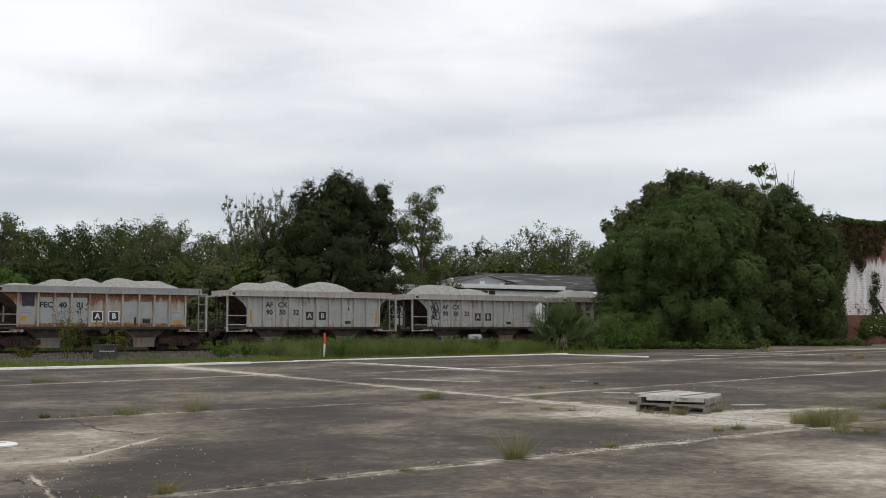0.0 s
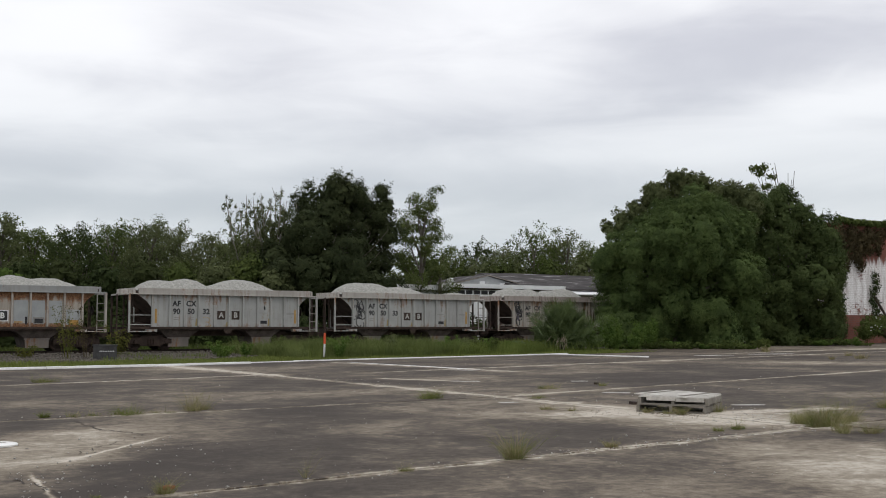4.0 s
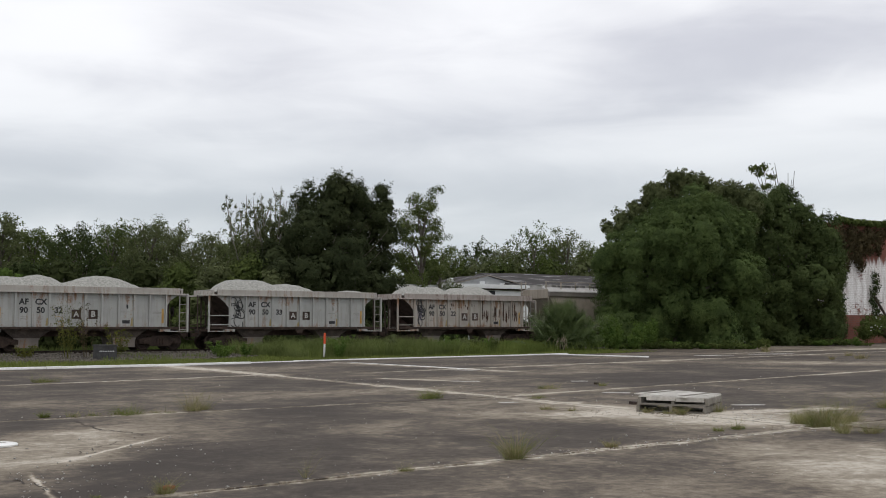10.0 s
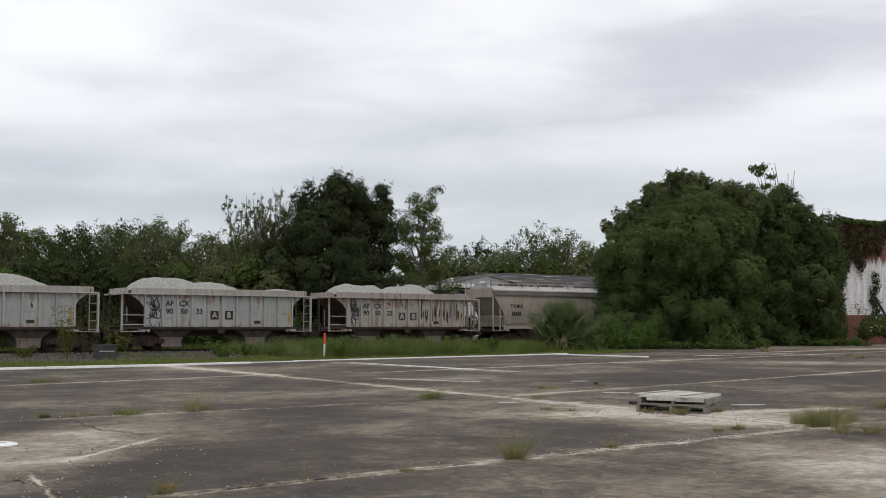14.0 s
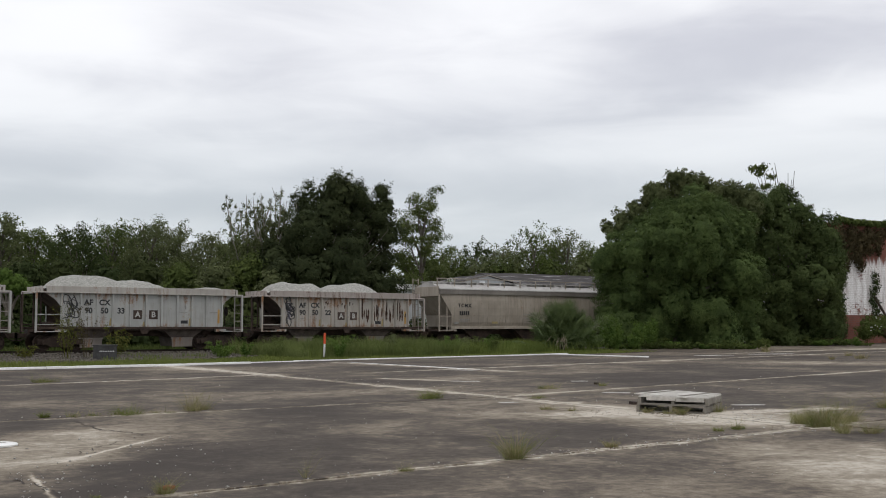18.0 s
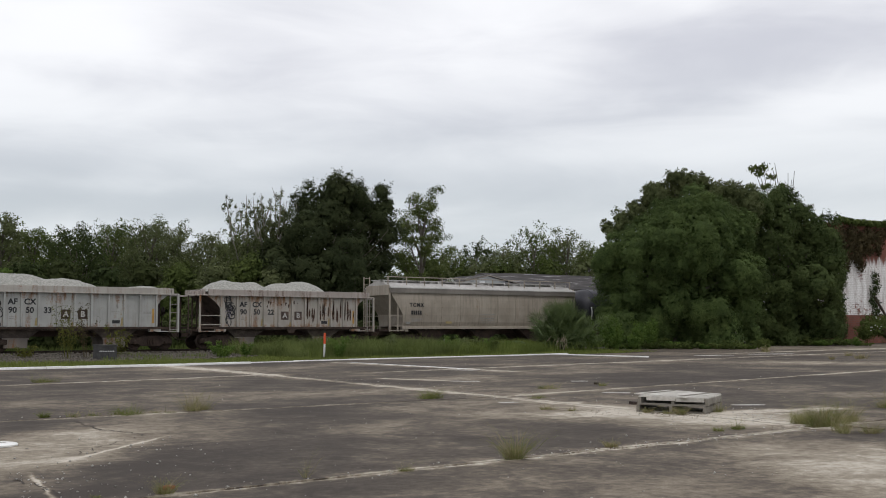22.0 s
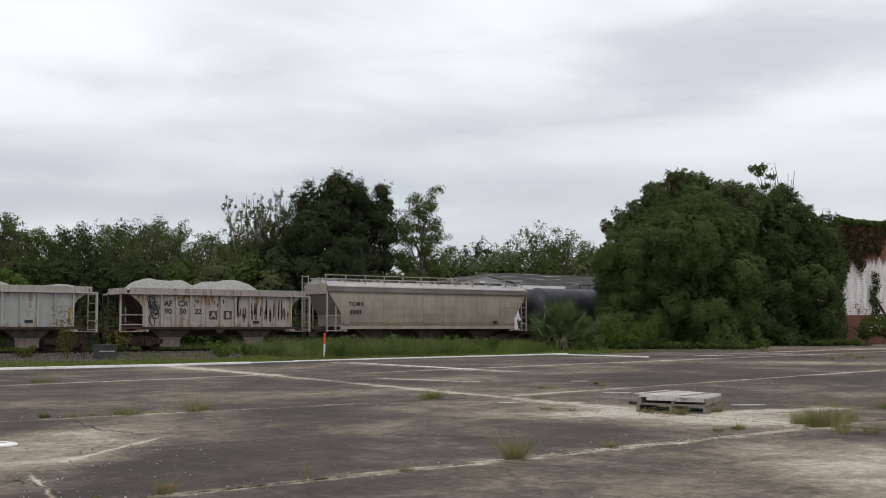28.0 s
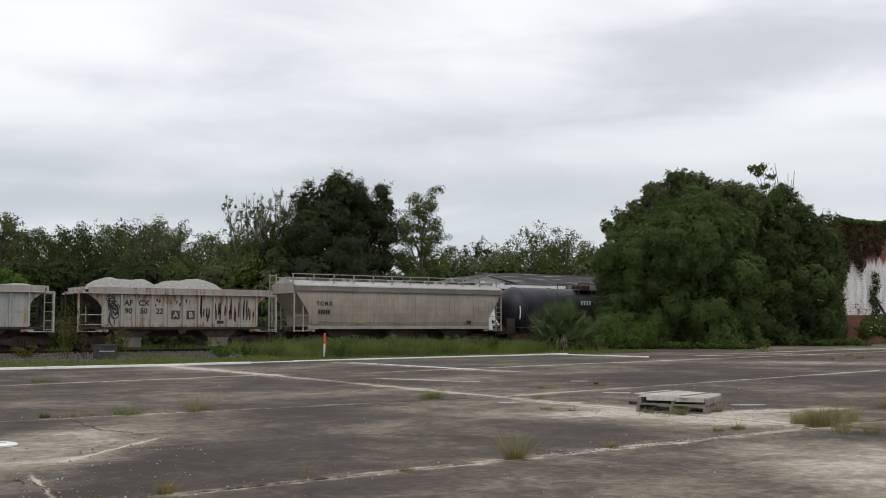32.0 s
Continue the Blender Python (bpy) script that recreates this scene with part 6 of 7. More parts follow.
# ---- the brick building ----
def brick_material():
    """Red brick with a broad field of flaking white paint."""
    m, nt, b = material("brick_part_whitewashed", 0.9, 0, 0.2)
    co = obj_co(nt)
    sep = nt.nodes.new("ShaderNodeSeparateXYZ")
    link(nt, co, sep.inputs[0])
    com = nt.nodes.new("ShaderNodeCombineXYZ")
    link(nt, math_node(nt, "ADD", sep.outputs[0], sep.outputs[1]), com.inputs[0])
    link(nt, sep.outputs[2], com.inputs[1])
    br = nt.nodes.new("ShaderNodeTexBrick")
    link(nt, com.outputs[0], br.inputs["Vector"])
    br.inputs["Color1"].default_value = (0.26, 0.090, 0.062, 1)
    br.inputs["Color2"].default_value = (0.17, 0.062, 0.046, 1)
    br.inputs["Mortar"].default_value = (0.15, 0.11, 0.09, 1)
    br.inputs["Scale"].default_value = 1.0
    br.inputs["Mortar Size"].default_value = 0.014
    br.inputs["Brick Width"].default_value = 0.40
    br.inputs["Row Height"].default_value = 0.15
    big = noise_tex(nt, co, 0.55, 5, 0.65)
    fine = noise_tex(nt, mapping(nt, co, (2.0, 2.0, 5.0)), 1.3, 5, 0.7)
    runs = noise_tex(nt, mapping(nt, co, (2.2, 2.2, 0.25)), 1.0, 4, 0.6)
    z = math_node(nt, "ADD", sep.outputs[2], math_node(nt, "MULTIPLY", math_node(nt, "SUBTRACT", runs, 0.5), 3.0))
    field = math_node(nt, "MULTIPLY", ramp(nt, z, 7.3, 6.6), math_node(nt, "GREATER_THAN", sep.outputs[2], 2.42))
    flake = math_node(nt, "ADD", math_node(nt, "MULTIPLY", fine, 0.5), math_node(nt, "MULTIPLY", big, 0.5))
    field = math_node(nt, "MULTIPLY", field, ramp(nt, flake, 0.40, 0.47))
    stain = noise_tex(nt, mapping(nt, co, (3.0, 3.0, 0.6)), 1.0, 6, 0.7)
    paint = mix_rgb(nt, ramp(nt, stain, 0.42, 0.62), (0.72, 0.70, 0.69), (0.38, 0.34, 0.31))
    white = mix_rgb(nt, math_node(nt, "MULTIPLY", br.outputs["Fac"], 0.7), mix_rgb(nt, ramp(nt, runs, 0.3, 0.7), paint, (0.84, 0.83, 0.82)), (0.44, 0.39, 0.36))
    link(nt, mix_rgb(nt, field, mix_rgb(nt, math_node(nt, "MULTIPLY", big, 0.5), br.outputs["Color"], (0.10, 0.055, 0.045)), white), b.inputs["Base Color"])
    bump(nt, b, br.outputs["Fac"], -0.6, 0.02)
    return m


BRICK = brick_material()
CONC = mottled("weathered_concrete", (0.26, 0.24, 0.21), (0.40, 0.38, 0.34), 1.0, 12.0, 0.9)


def brick_building():
    house = empty("brick_building", pose(77.7, 52.5, 0.2), "old red brick warehouse with flaking whitewash", "building")
    part("front_wall", Build().box(0, 32, 0, 0.4, 0, 10.1), BRICK, house)
    part("side_wall", Build().box(-0.003, 0.4, 0.403, 4.6, 0, 10.08), BRICK, house)
    part("side_wall", Build().box(31.6, 32.003, 0.403, 4.6, 0, 10.08), BRICK, house)
    part("back_wall", Build().box(0.4, 31.6, 4.2, 4.6, 0, 10.08), BRICK, house)
    part("roof", Build().box(0.4, 31.6, 0.4, 4.2, 9.4, 9.6), CONC, house)
    part("coping", Build().box(-0.06, 32.06, -0.06, 0.46, 10.1, 10.22), BRICK, house)
    part("brick_band", Build().box(-0.05, 32.05, -0.05, -0.003, 7.55, 7.75), BRICK, house)
    pipe = Build().tube([(4.9, -0.15, 4.0), (5.4, -0.5, 3.0), (6.6, -1.0, 0.8)], [0.11, 0.11, 0.11], 8)
    part("fallen_pipe", pipe, STEEL_DARK, house, "dark pipe leaning off the wall")
    return house


brick_building()


def vines():
    rng = np.random.default_rng(77)
    vine = empty("wall_vine", pose(77.7, 52.3, 0.2), "brown-green creeper hanging over the brick wall top", "vine")
    top = [(0.2 + 1.1 * k, 0, 10.1 + 0.25 * rng.random(), 0.75, 0.3, 0.30) for k in range(16)]
    part("top_growth", leaves("top_growth", LEAF_MID, top, 4200, 0.24, rng, 0.1), None, vine, "green growth along the wall top")
    hang = [(x, 0, z, w, 0.22, h) for x, z, w, h in ((2.4, 8.9, 0.9, 1.0), (3.2, 8.0, 1.0, 1.2), (3.9, 9.0, 1.0, 0.9), (2.5, 7.2, 0.7, 0.8), (4.8, 9.2, 0.9, 0.7), (3.1, 6.7, 0.6, 0.7), (5.9, 8.9, 0.7, 0.9), (5.6, 8.0, 0.45, 0.6), (1.2, 7.0, 0.5, 0.7), (1.7, 9.3, 0.7, 0.6), (0.6, 9.0, 0.8, 0.9), (0.7, 8.0, 0.6, 0.8), (6.4, 9.4, 0.9, 0.5), (4.4, 8.1, 0.8, 0.7), (1.9, 8.1, 0.8, 0.9), (1.0, 6.2, 0.35, 0.5))]
    part("hanging_growth", leaves("hanging_growth", VINE, hang, 6000, 0.22, rng, 0.1, 0.3), None, vine, "dead brown hanging creeper")
    edge = [(0.1 + 0.25 * math.sin(k * 1.9), 0.1, 0.6 + 0.62 * k, 0.55 + 0.2 * math.sin(k * 2.7), 0.4, 0.55) for k in range(13)]
    part("edge_growth", leaves("edge_growth", LEAF_VINY, edge, 4200, 0.22, rng, 0.1), None, vine, "creeper down the wall corner")
    col = [(5.0 + 0.3 * math.sin(k * 1.3), 0, 2.2 + 0.5 * k, 0.7, 0.2, 0.5) for k in range(8)]
    tagged(part("climbing_growth", leaves("climbing_growth", LEAF_DARK, col, 800, 0.2, rng, 0.1), None, vine, "dark creeper climbing the whitewash"), kind="stuff")


vines()

# ---- sheds behind the track ----
SIDING = mottled("white_siding", (0.66, 0.67, 0.67), (0.78, 0.79, 0.79), 0.6, 12.0, 0.7)


def roofing_material():
    """Grey roofing with pale worn streaks running down the slope."""
    m, nt, b = material("streaked_grey_roofing", 0.9, 0, 0.2)
    co = obj_co(nt)
    n1 = noise_tex(nt, mapping(nt, co, (0.35, 1.6, 1.6)), 1.0, 5, 0.65)
    n2 = noise_tex(nt, co, 5.0, 4, 0.6)
    col = mix_rgb(nt, ramp(nt, n1, 0.3, 0.62), (0.030, 0.027, 0.027), (0.072, 0.066, 0.064))
    col = mix_rgb(nt, ramp(nt, n1, 0.56, 0.66), col, (0.30, 0.29, 0.29))
    link(nt, col, b.inputs["Base Color"])
    bump(nt, b, n2, 0.4)
    return m


SHINGLE = roofing_material()
TAN_WALL = mottled("tan_panel_wall", (0.20, 0.175, 0.145), (0.28, 0.25, 0.215), 0.8, 12.0, 0.85)
GABLE = mottled("pale_grey_boards", (0.36, 0.37, 0.37), (0.48, 0.49, 0.49), 0.8, 12.0, 0.8)


def sheds():
    low = empty("white_shed", pose(61.3, 84.0, 0.1), "long low white shed with a flat white roof edge", "shed")
    part("wall", Build().box(0, 14.2, 0, 6, 0, 5.2), SIDING, low)
    part("roof_edge", Build().box(-0.4, 14.6, -0.4, 6.3, 5.35, 5.75), SIDING, low)
    part("soffit", Build().box(-0.2, 14.4, -0.2, 6, 5.2, 5.347), STEEL_DARK, low)
    for k in range(5):
        part("window_pane", Build().box(0.9 + 0.95 * k, 1.65 + 0.95 * k, -0.05, 0.02, 4.75, 5.12), INK, low, "dark high window pane")
    ann = empty("flat_annexe", pose(54.6, 84.6, 0.1), "pale flat-roofed annexe beside the white shed", "shed")
    part("wall", Build().box(0, 6.6, 0, 6, 0, 5.1), GABLE, ann)
    part("roof_slab", Build().box(-0.3, 6.9, -0.3, 6.2, 5.1, 5.55), SIDING, ann)
    vent = empty("roof_vent", pose(61.2, 83.9, -0.1), "stubby white roof vent pipe", "vent")
    part("pipe", Build().turned([(5.3, 0.28), (6.25, 0.28)], "z", 14), SIDING, vent)
    part("cap", Build().turned([(6.25, 0.34), (6.36, 0.33), (6.48, 0.15), (6.5, 0.02)], "z", 14), SIDING, vent)
    pole = empty("utility_post", pose(60.0, 84.0, 0.1), "short dark timber post", "post")
    part("pole", Build().tube([(0, 0, 0), (0, 0, 6.6)], [0.2, 0.16], 8), BARK, pole)
    gab = empty("gabled_house", pose(71.2, 91.0, 0.1), "old house with grey gable and low streaked roof", "house")
    part("gable_wall", Build().prism([(-4.6, 0), (5.2, 0), (5.2, 6.02), (0.1, 6.98), (-4.6, 6.02)], 0, 0.3), GABLE, gab)
    part("side_wall", Build().box(-4.6, -4.3, 0.3, 5.4, 0, 6.0), GABLE, gab)
    part("roof", Build().prism([(-5.2, 6.04), (0.1, 7.13), (5.9, 6.04), (5.9, 5.90), (0.1, 7.0), (-5.2, 5.90)], -0.3, 5.5), SHINGLE, gab)
    for x0, x1 in ((-5.2, 0.1), (5.9, 0.1)):
        part("barge_board", Build().prism([(x0, 5.93), (x1, 7.02), (x1, 7.10), (x0, 6.01)], -0.36, -0.303), TAN_WALL, gab, "weathered grey barge board")
    part("vent_panel", Build().box(-1.0, -0.3, -0.06, -0.003, 5.9, 6.42), SIDING, gab)
    part("vent_panel", Build().box(1.8, 3.2, -0.06, -0.003, 5.85, 6.3), SIDING, gab)
    long = empty("long_house", pose(80.2, 89.0, 0.1), "long tan building under a wide streaked grey roof", "house")
    part("wall", Build().box(0, 34, 0, 14, 0, 5.5), TAN_WALL, long)
    for k in range(14):
        part("wall_batten", Build().box(0.3 + 2.4 * k, 0.5 + 2.4 * k, -0.06, -0.003, 0, 5.5), GABLE, long)
    part("roof", Build().prism_x([(-0.7, 5.75), (8, 7.8), (15, 5.75), (15, 5.55), (8, 7.6), (-0.7, 5.55)], 0.0, 35), SHINGLE, long)
    part("hip_end", Build().add([(0, -0.7, 5.75), (0, 15, 5.75), (0, 8, 7.8), (-7.0, -0.7, 5.75), (-7.0, 15, 5.75), (-5.2, 8, 7.7)], [(0, 2, 5, 3), (2, 1, 4, 5), (3, 5, 4), (0, 3, 4, 1)]), SHINGLE, long)
    porch = empty("porch_roof", pose(76.2, 86.0, 0.1), "pale tin porch roof on posts", "porch")
    part("sheet", Build().prism_x([(0, 5.0), (3.0, 5.45), (3.0, 5.55), (0, 5.1)], 0, 16), SIDING, porch)
    for k in range(6):
        part("post", Build().box(0.3 + 3 * k, 0.45 + 3 * k, 0.1, 0.25, 0, 5.0), GABLE, porch)


sheds()
white = empty("white_tank", pose(52.3, 68.2, 0.0) @ Matrix.Diagonal((0.85, 1.0, 1.05, 1)), "small white storage tank beyond the track", "tank")
part("shell", Build().turned([(-0.75, 0.05), (-0.72, 0.35), (-0.6, 0.48), (0.6, 0.48), (0.72, 0.35), (0.75, 0.05)], "x", 18, (0, 0, 0.62)), GABLE, white, smooth=True)
part("stand", Build().box(-0.5, -0.35, -0.3, 0.3, 0, 0.25).box(0.35, 0.5, -0.3, 0.3, 0, 0.25), CONC, white)


plank = empty("white_plank", pose(53.8, 67.2, 0.0, 0, 0, -33), "long white plank lying on two blocks beyond the track", "plank")
part("board", Build().box(-1.1, 1.1, -0.12, 0.12, 0.36, 0.43), SIDING, plank)
for x in (-0.8, 0.8):
    part("block", Build().box(x - 0.12, x + 0.12, -0.1, 0.1, -0.05, 0.36), CONC, plank)


# ---- grass, weeds and bushes ----
def strew(n, x0, x1, y0, y1, rng, keep=None):
    xy = np.stack([x0 + (x1 - x0) * rng.random(n), y0 + (y1 - y0) * rng.random(n)], axis=1)
    if keep is not None:
        xy = xy[keep(xy[:, 0], xy[:, 1])]
    return xy


def lift(xy):
    """Height of the verge under points."""
    base = 0.0045 * np.clip(xy[:, 0] - 15.4, 0, 105) - 0.07
    return base + np.where(xy[:, 1] > 48, np.minimum(0.10, (xy[:, 1] - 48) * 0.012), 0)


def verge():
    rng = np.random.default_rng(3)
    patch = lambda x, y: np.sin(x * 0.9 + 1.3 * np.sin(y)) + np.sin(y * 1.7 + x * 0.4) + np.sin(x * 2.9) * 0.6
    xy = strew(66000, 4, 48, 43.15, 51.5, rng, lambda x, y: (patch(x, y) > -1.4) & (y > 43.15 + 1.7 * np.clip((x - 17.5) / 5, 0, 1)) & ((y < 49.6 + 0.5 * np.sin(x * 1.1)) | (x > 25)))
    tagged(new("short_grass", blades("short_grass", GRASS, xy, lift(xy), 0.2, 0.012, rng, 0.7)), "short green verge grass along the kerb", "grass", kind="stuff")
    xy = strew(46000, 25.3, 36.5, 46.8, 56.0, rng, lambda x, y: patch(x * 1.3, y) > -0.9 - 0.2 * (y - 46))
    tagged(new("tall_grass", blades("tall_grass", TALL_GRASS, xy, lift(xy), 0.52 + 0.34 * np.sin(xy[:, 0] * 1.7 + np.sin(xy[:, 1] * 2)) * np.sin(xy[:, 0] * 0.6 + 1) + 0.12 * np.sin(xy[:, 0] * 4.3 + xy[:, 1]) + 0.3 * rng.random(len(xy)) ** 2, 0.012, rng, 0.8)), "tall rank grass beside the track", "grass", kind="stuff")
    xy = strew(36000, 34, 47, 46.6, 56.0, rng, lambda x, y: (patch(x * 1.1, y) > -1.0) & ((x < 41.6) | (y > 50.5)))
    tagged(new("mixed_grass", blades("mixed_grass", GRASS_YELLOW, xy, lift(xy), 0.38 + 0.2 * np.sin(xy[:, 0] * 1.3 + np.sin(xy[:, 1])) + 0.15 * rng.random(len(xy)), 0.013, rng, 0.9)), "knee-high yellowing grass beside the track", "grass", kind="stuff")
    xy = strew(5200, 25.5, 46, 46.6, 55.0, rng)
    tagged(new("seed_grass", blades("seed_grass", GRASS_YELLOW, xy, lift(xy), 0.75, 0.010, rng, 0.5)), "thin yellow seed stalks among the grass", "grass", kind="stuff")
    xy = strew(9000, 4, 26, 49.5, 57.5, rng, lambda x, y: patch(x * 0.8, y * 1.4) > 1.35)
    tagged(new("ballast_weeds", blades("ballast_weeds", GRASS_YELLOW, xy, lift(xy) + 0.05, 0.22, 0.014, rng, 0.6)), "thin dry weeds in the stone bed", "grass", kind="stuff")
    xy = strew(16000, -5, 70, 62.5, 70, rng, lambda x, y: patch(x, y) > -0.6)
    tagged(new("far_grass", blades("far_grass", LEAF_MID, xy, lift(xy) - 0.05, 0.5, 0.03, rng, 0.5)), "grass beyond the track", "grass", kind="stuff")
    # loose stones of the track bed
    n = 5200
    st = strew(n, 3, 28, 50.2, 58.6, rng)
    zb = np.interp(st[:, 1], [50.0, 52.5, 56.5, 57.8, 61.2], [-0.02, 0.06, 0.16, 0.20, 0.20])
    r = 0.03 + 0.035 * rng.random(n)
    u = np.array([[1, 0, 0], [0, 1, 0], [-1, 0, 0], [0, -1, 0], [0, 0, 0.8], [0, 0, -0.6]])
    v = u[None] * r[:, None, None] * (0.7 + 0.6 * rng.random((n, 6, 1)))
    verts = (v + np.stack([st[:, 0], st[:, 1], zb + 0.03], axis=1)[:, None]).reshape(-1, 3)
    tri = np.array([[0, 1, 4], [1, 2, 4], [2, 3, 4], [3, 0, 4], [1, 0, 5], [2, 1, 5], [3, 2, 5], [0, 3, 5]])
    faces = (tri.reshape(1, -1) + (np.arange(n) * 6)[:, None]).reshape(-1)
    tagged(new("ballast_stones", raw_mesh("ballast_stones", verts, faces, 3, TRACK_STONE)), "loose grey crushed stones of the track bed", "stones", kind="stuff")


verge()


def weed_bush(name, label, x, y, h, r, mat, count, size, seed, stems=6):
    rng = np.random.default_rng(seed)
    z0 = gz(x) - 0.04
    bush = empty(name, pose(x, y, z0), label, "weed")
    lumps = []
    for k in range(stems):
        a = rng.random() * 6.28
        e = Vector((r * rng.random() * math.cos(a), r * rng.random() * math.sin(a), h * (0.55 + 0.45 * rng.random())))
        part("stem", Build().tube([(e.x * 0.2, e.y * 0.2, 0), (e.x * 0.6, e.y * 0.6, e.z * 0.5), e], [0.012, 0.009, 0.004], 4), mat, bush)
        for q in (0.45, 0.7, 0.95):
            lumps.append((e.x * (0.2 + 0.8 * q), e.y * (0.2 + 0.8 * q), e.z * q, r * 0.32, r * 0.32, h * 0.14))
    tagged(part("leaf_mass", leaves("leaf_mass", mat, lumps, count, size, rng, 0.05), None, bush), kind="stuff")
    return bush


weed_bush("tall_weed", "tall thin yellow-green weed standing before the track", 15.6, 53.0, 2.7, 0.75, LEAF_YELLOW, 800, 0.09, 1, 9)
weed_bush("dead_weed", "tall dead brown weed with seed heads", 16.6, 53.2, 3.0, 0.7, VINE, 420, 0.08, 2, 8)
weed_bush("leafy_weed", "bushy yellow-green weed beside the dark box", 18.1, 53.4, 1.75, 0.75, LEAF_YELLOW, 620, 0.11, 3, 8)
weed_bush("leafy_weed", "small green weed in the stone bed", 14.0, 54.4, 0.9, 0.55, LEAF_YELLOW, 500, 0.1, 4, 6)
weed_bush("leafy_weed", "knee-high green weed at the verge", 22.6, 50.6, 0.95, 0.7, LEAF_BRIGHT, 1300, 0.1, 5, 9)
weed_bush("leafy_weed", "knee-high green weed at the verge", 24.2, 51.4, 0.8, 0.5, LEAF_BRIGHT, 700, 0.1, 6, 7)
weed_bush("leafy_weed", "broad-leaved green weed beside the marker stake", 27.2, 46.8, 0.95, 0.55, LEAF_BRIGHT, 1200, 0.1, 7, 9)
rb = random.Random(9)
for k in range(34):
    t = k / 33
    reach, turn = (72.3 + rb.uniform(-0.6, 0.5), radians(44.6 + 8.2 * t / 0.6)) if t < 0.6 else (84.0 + rb.uniform(-1, 1), radians(52.8 + 4.2 * (t - 0.6) / 0.4))
    weed_bush("roadside_weed", "rank green weeds at the foot of the trees", reach * math.sin(turn), reach * math.cos(turn), rb.uniform(0.35, 0.85), rb.uniform(0.6, 1.1),
              LEAF_BRIGHT if k % 5 == 2 else LEAF_MID, 800, 0.13, 40 + k, 7)
for k in range(9):
    weed_bush("verge_weed", "fresh green weeds between the palm and the trees", 45.6 + 0.95 * k + rb.uniform(-0.3, 0.3), 48.3 + 0.16 * k + rb.uniform(-0.3, 0.5), rb.uniform(1.1, 2.4), rb.uniform(0.6, 1.0), LEAF_BRIGHT, 1300, 0.12, 140 + k, 8)
for k in range(20):
    weed_bush("verge_weed", "leafy green weeds among the tall verge grass", 26.2 + 0.85 * k + rb.uniform(-0.5, 0.5), 49.0 + rb.uniform(-1.5, 4.5), rb.uniform(0.6, 1.25), rb.uniform(0.5, 0.9), (LEAF_MID, LEAF_BRIGHT, LEAF_OLIVE)[k % 3], 700, 0.10, 170 + k, 7)
bush = weed_bush("flowering_bush", "green bush with white flecks by the brick wall", 77.9, 50.0, 2.2, 1.5, LEAF_MID, 2400, 0.18, 60, 10)
other = weed_bush("flowering_bush", "green bush by the brick wall", 80.6, 50.0, 2.3, 1.7, LEAF_MID, 2200, 0.18, 61, 10)
blossom = random.Random(4)
for k in range(26):
    part("flower", Build().turned([(0, 0.005), (0.02, 0.06), (0.05, 0.045), (0.06, 0.01)], "z", 6, (blossom.uniform(-1.1, 1.1), blossom.uniform(-1.2, -0.4), blossom.uniform(1.0, 2.2))), INK_WHITE, bush if k % 2 else other, "small white blossom")
weed_bush("russet_bush", "reddish-brown dead bush by the brick wall", 79.0, 48.6, 1.3, 1.2, VINE, 900, 0.16, 62, 8)


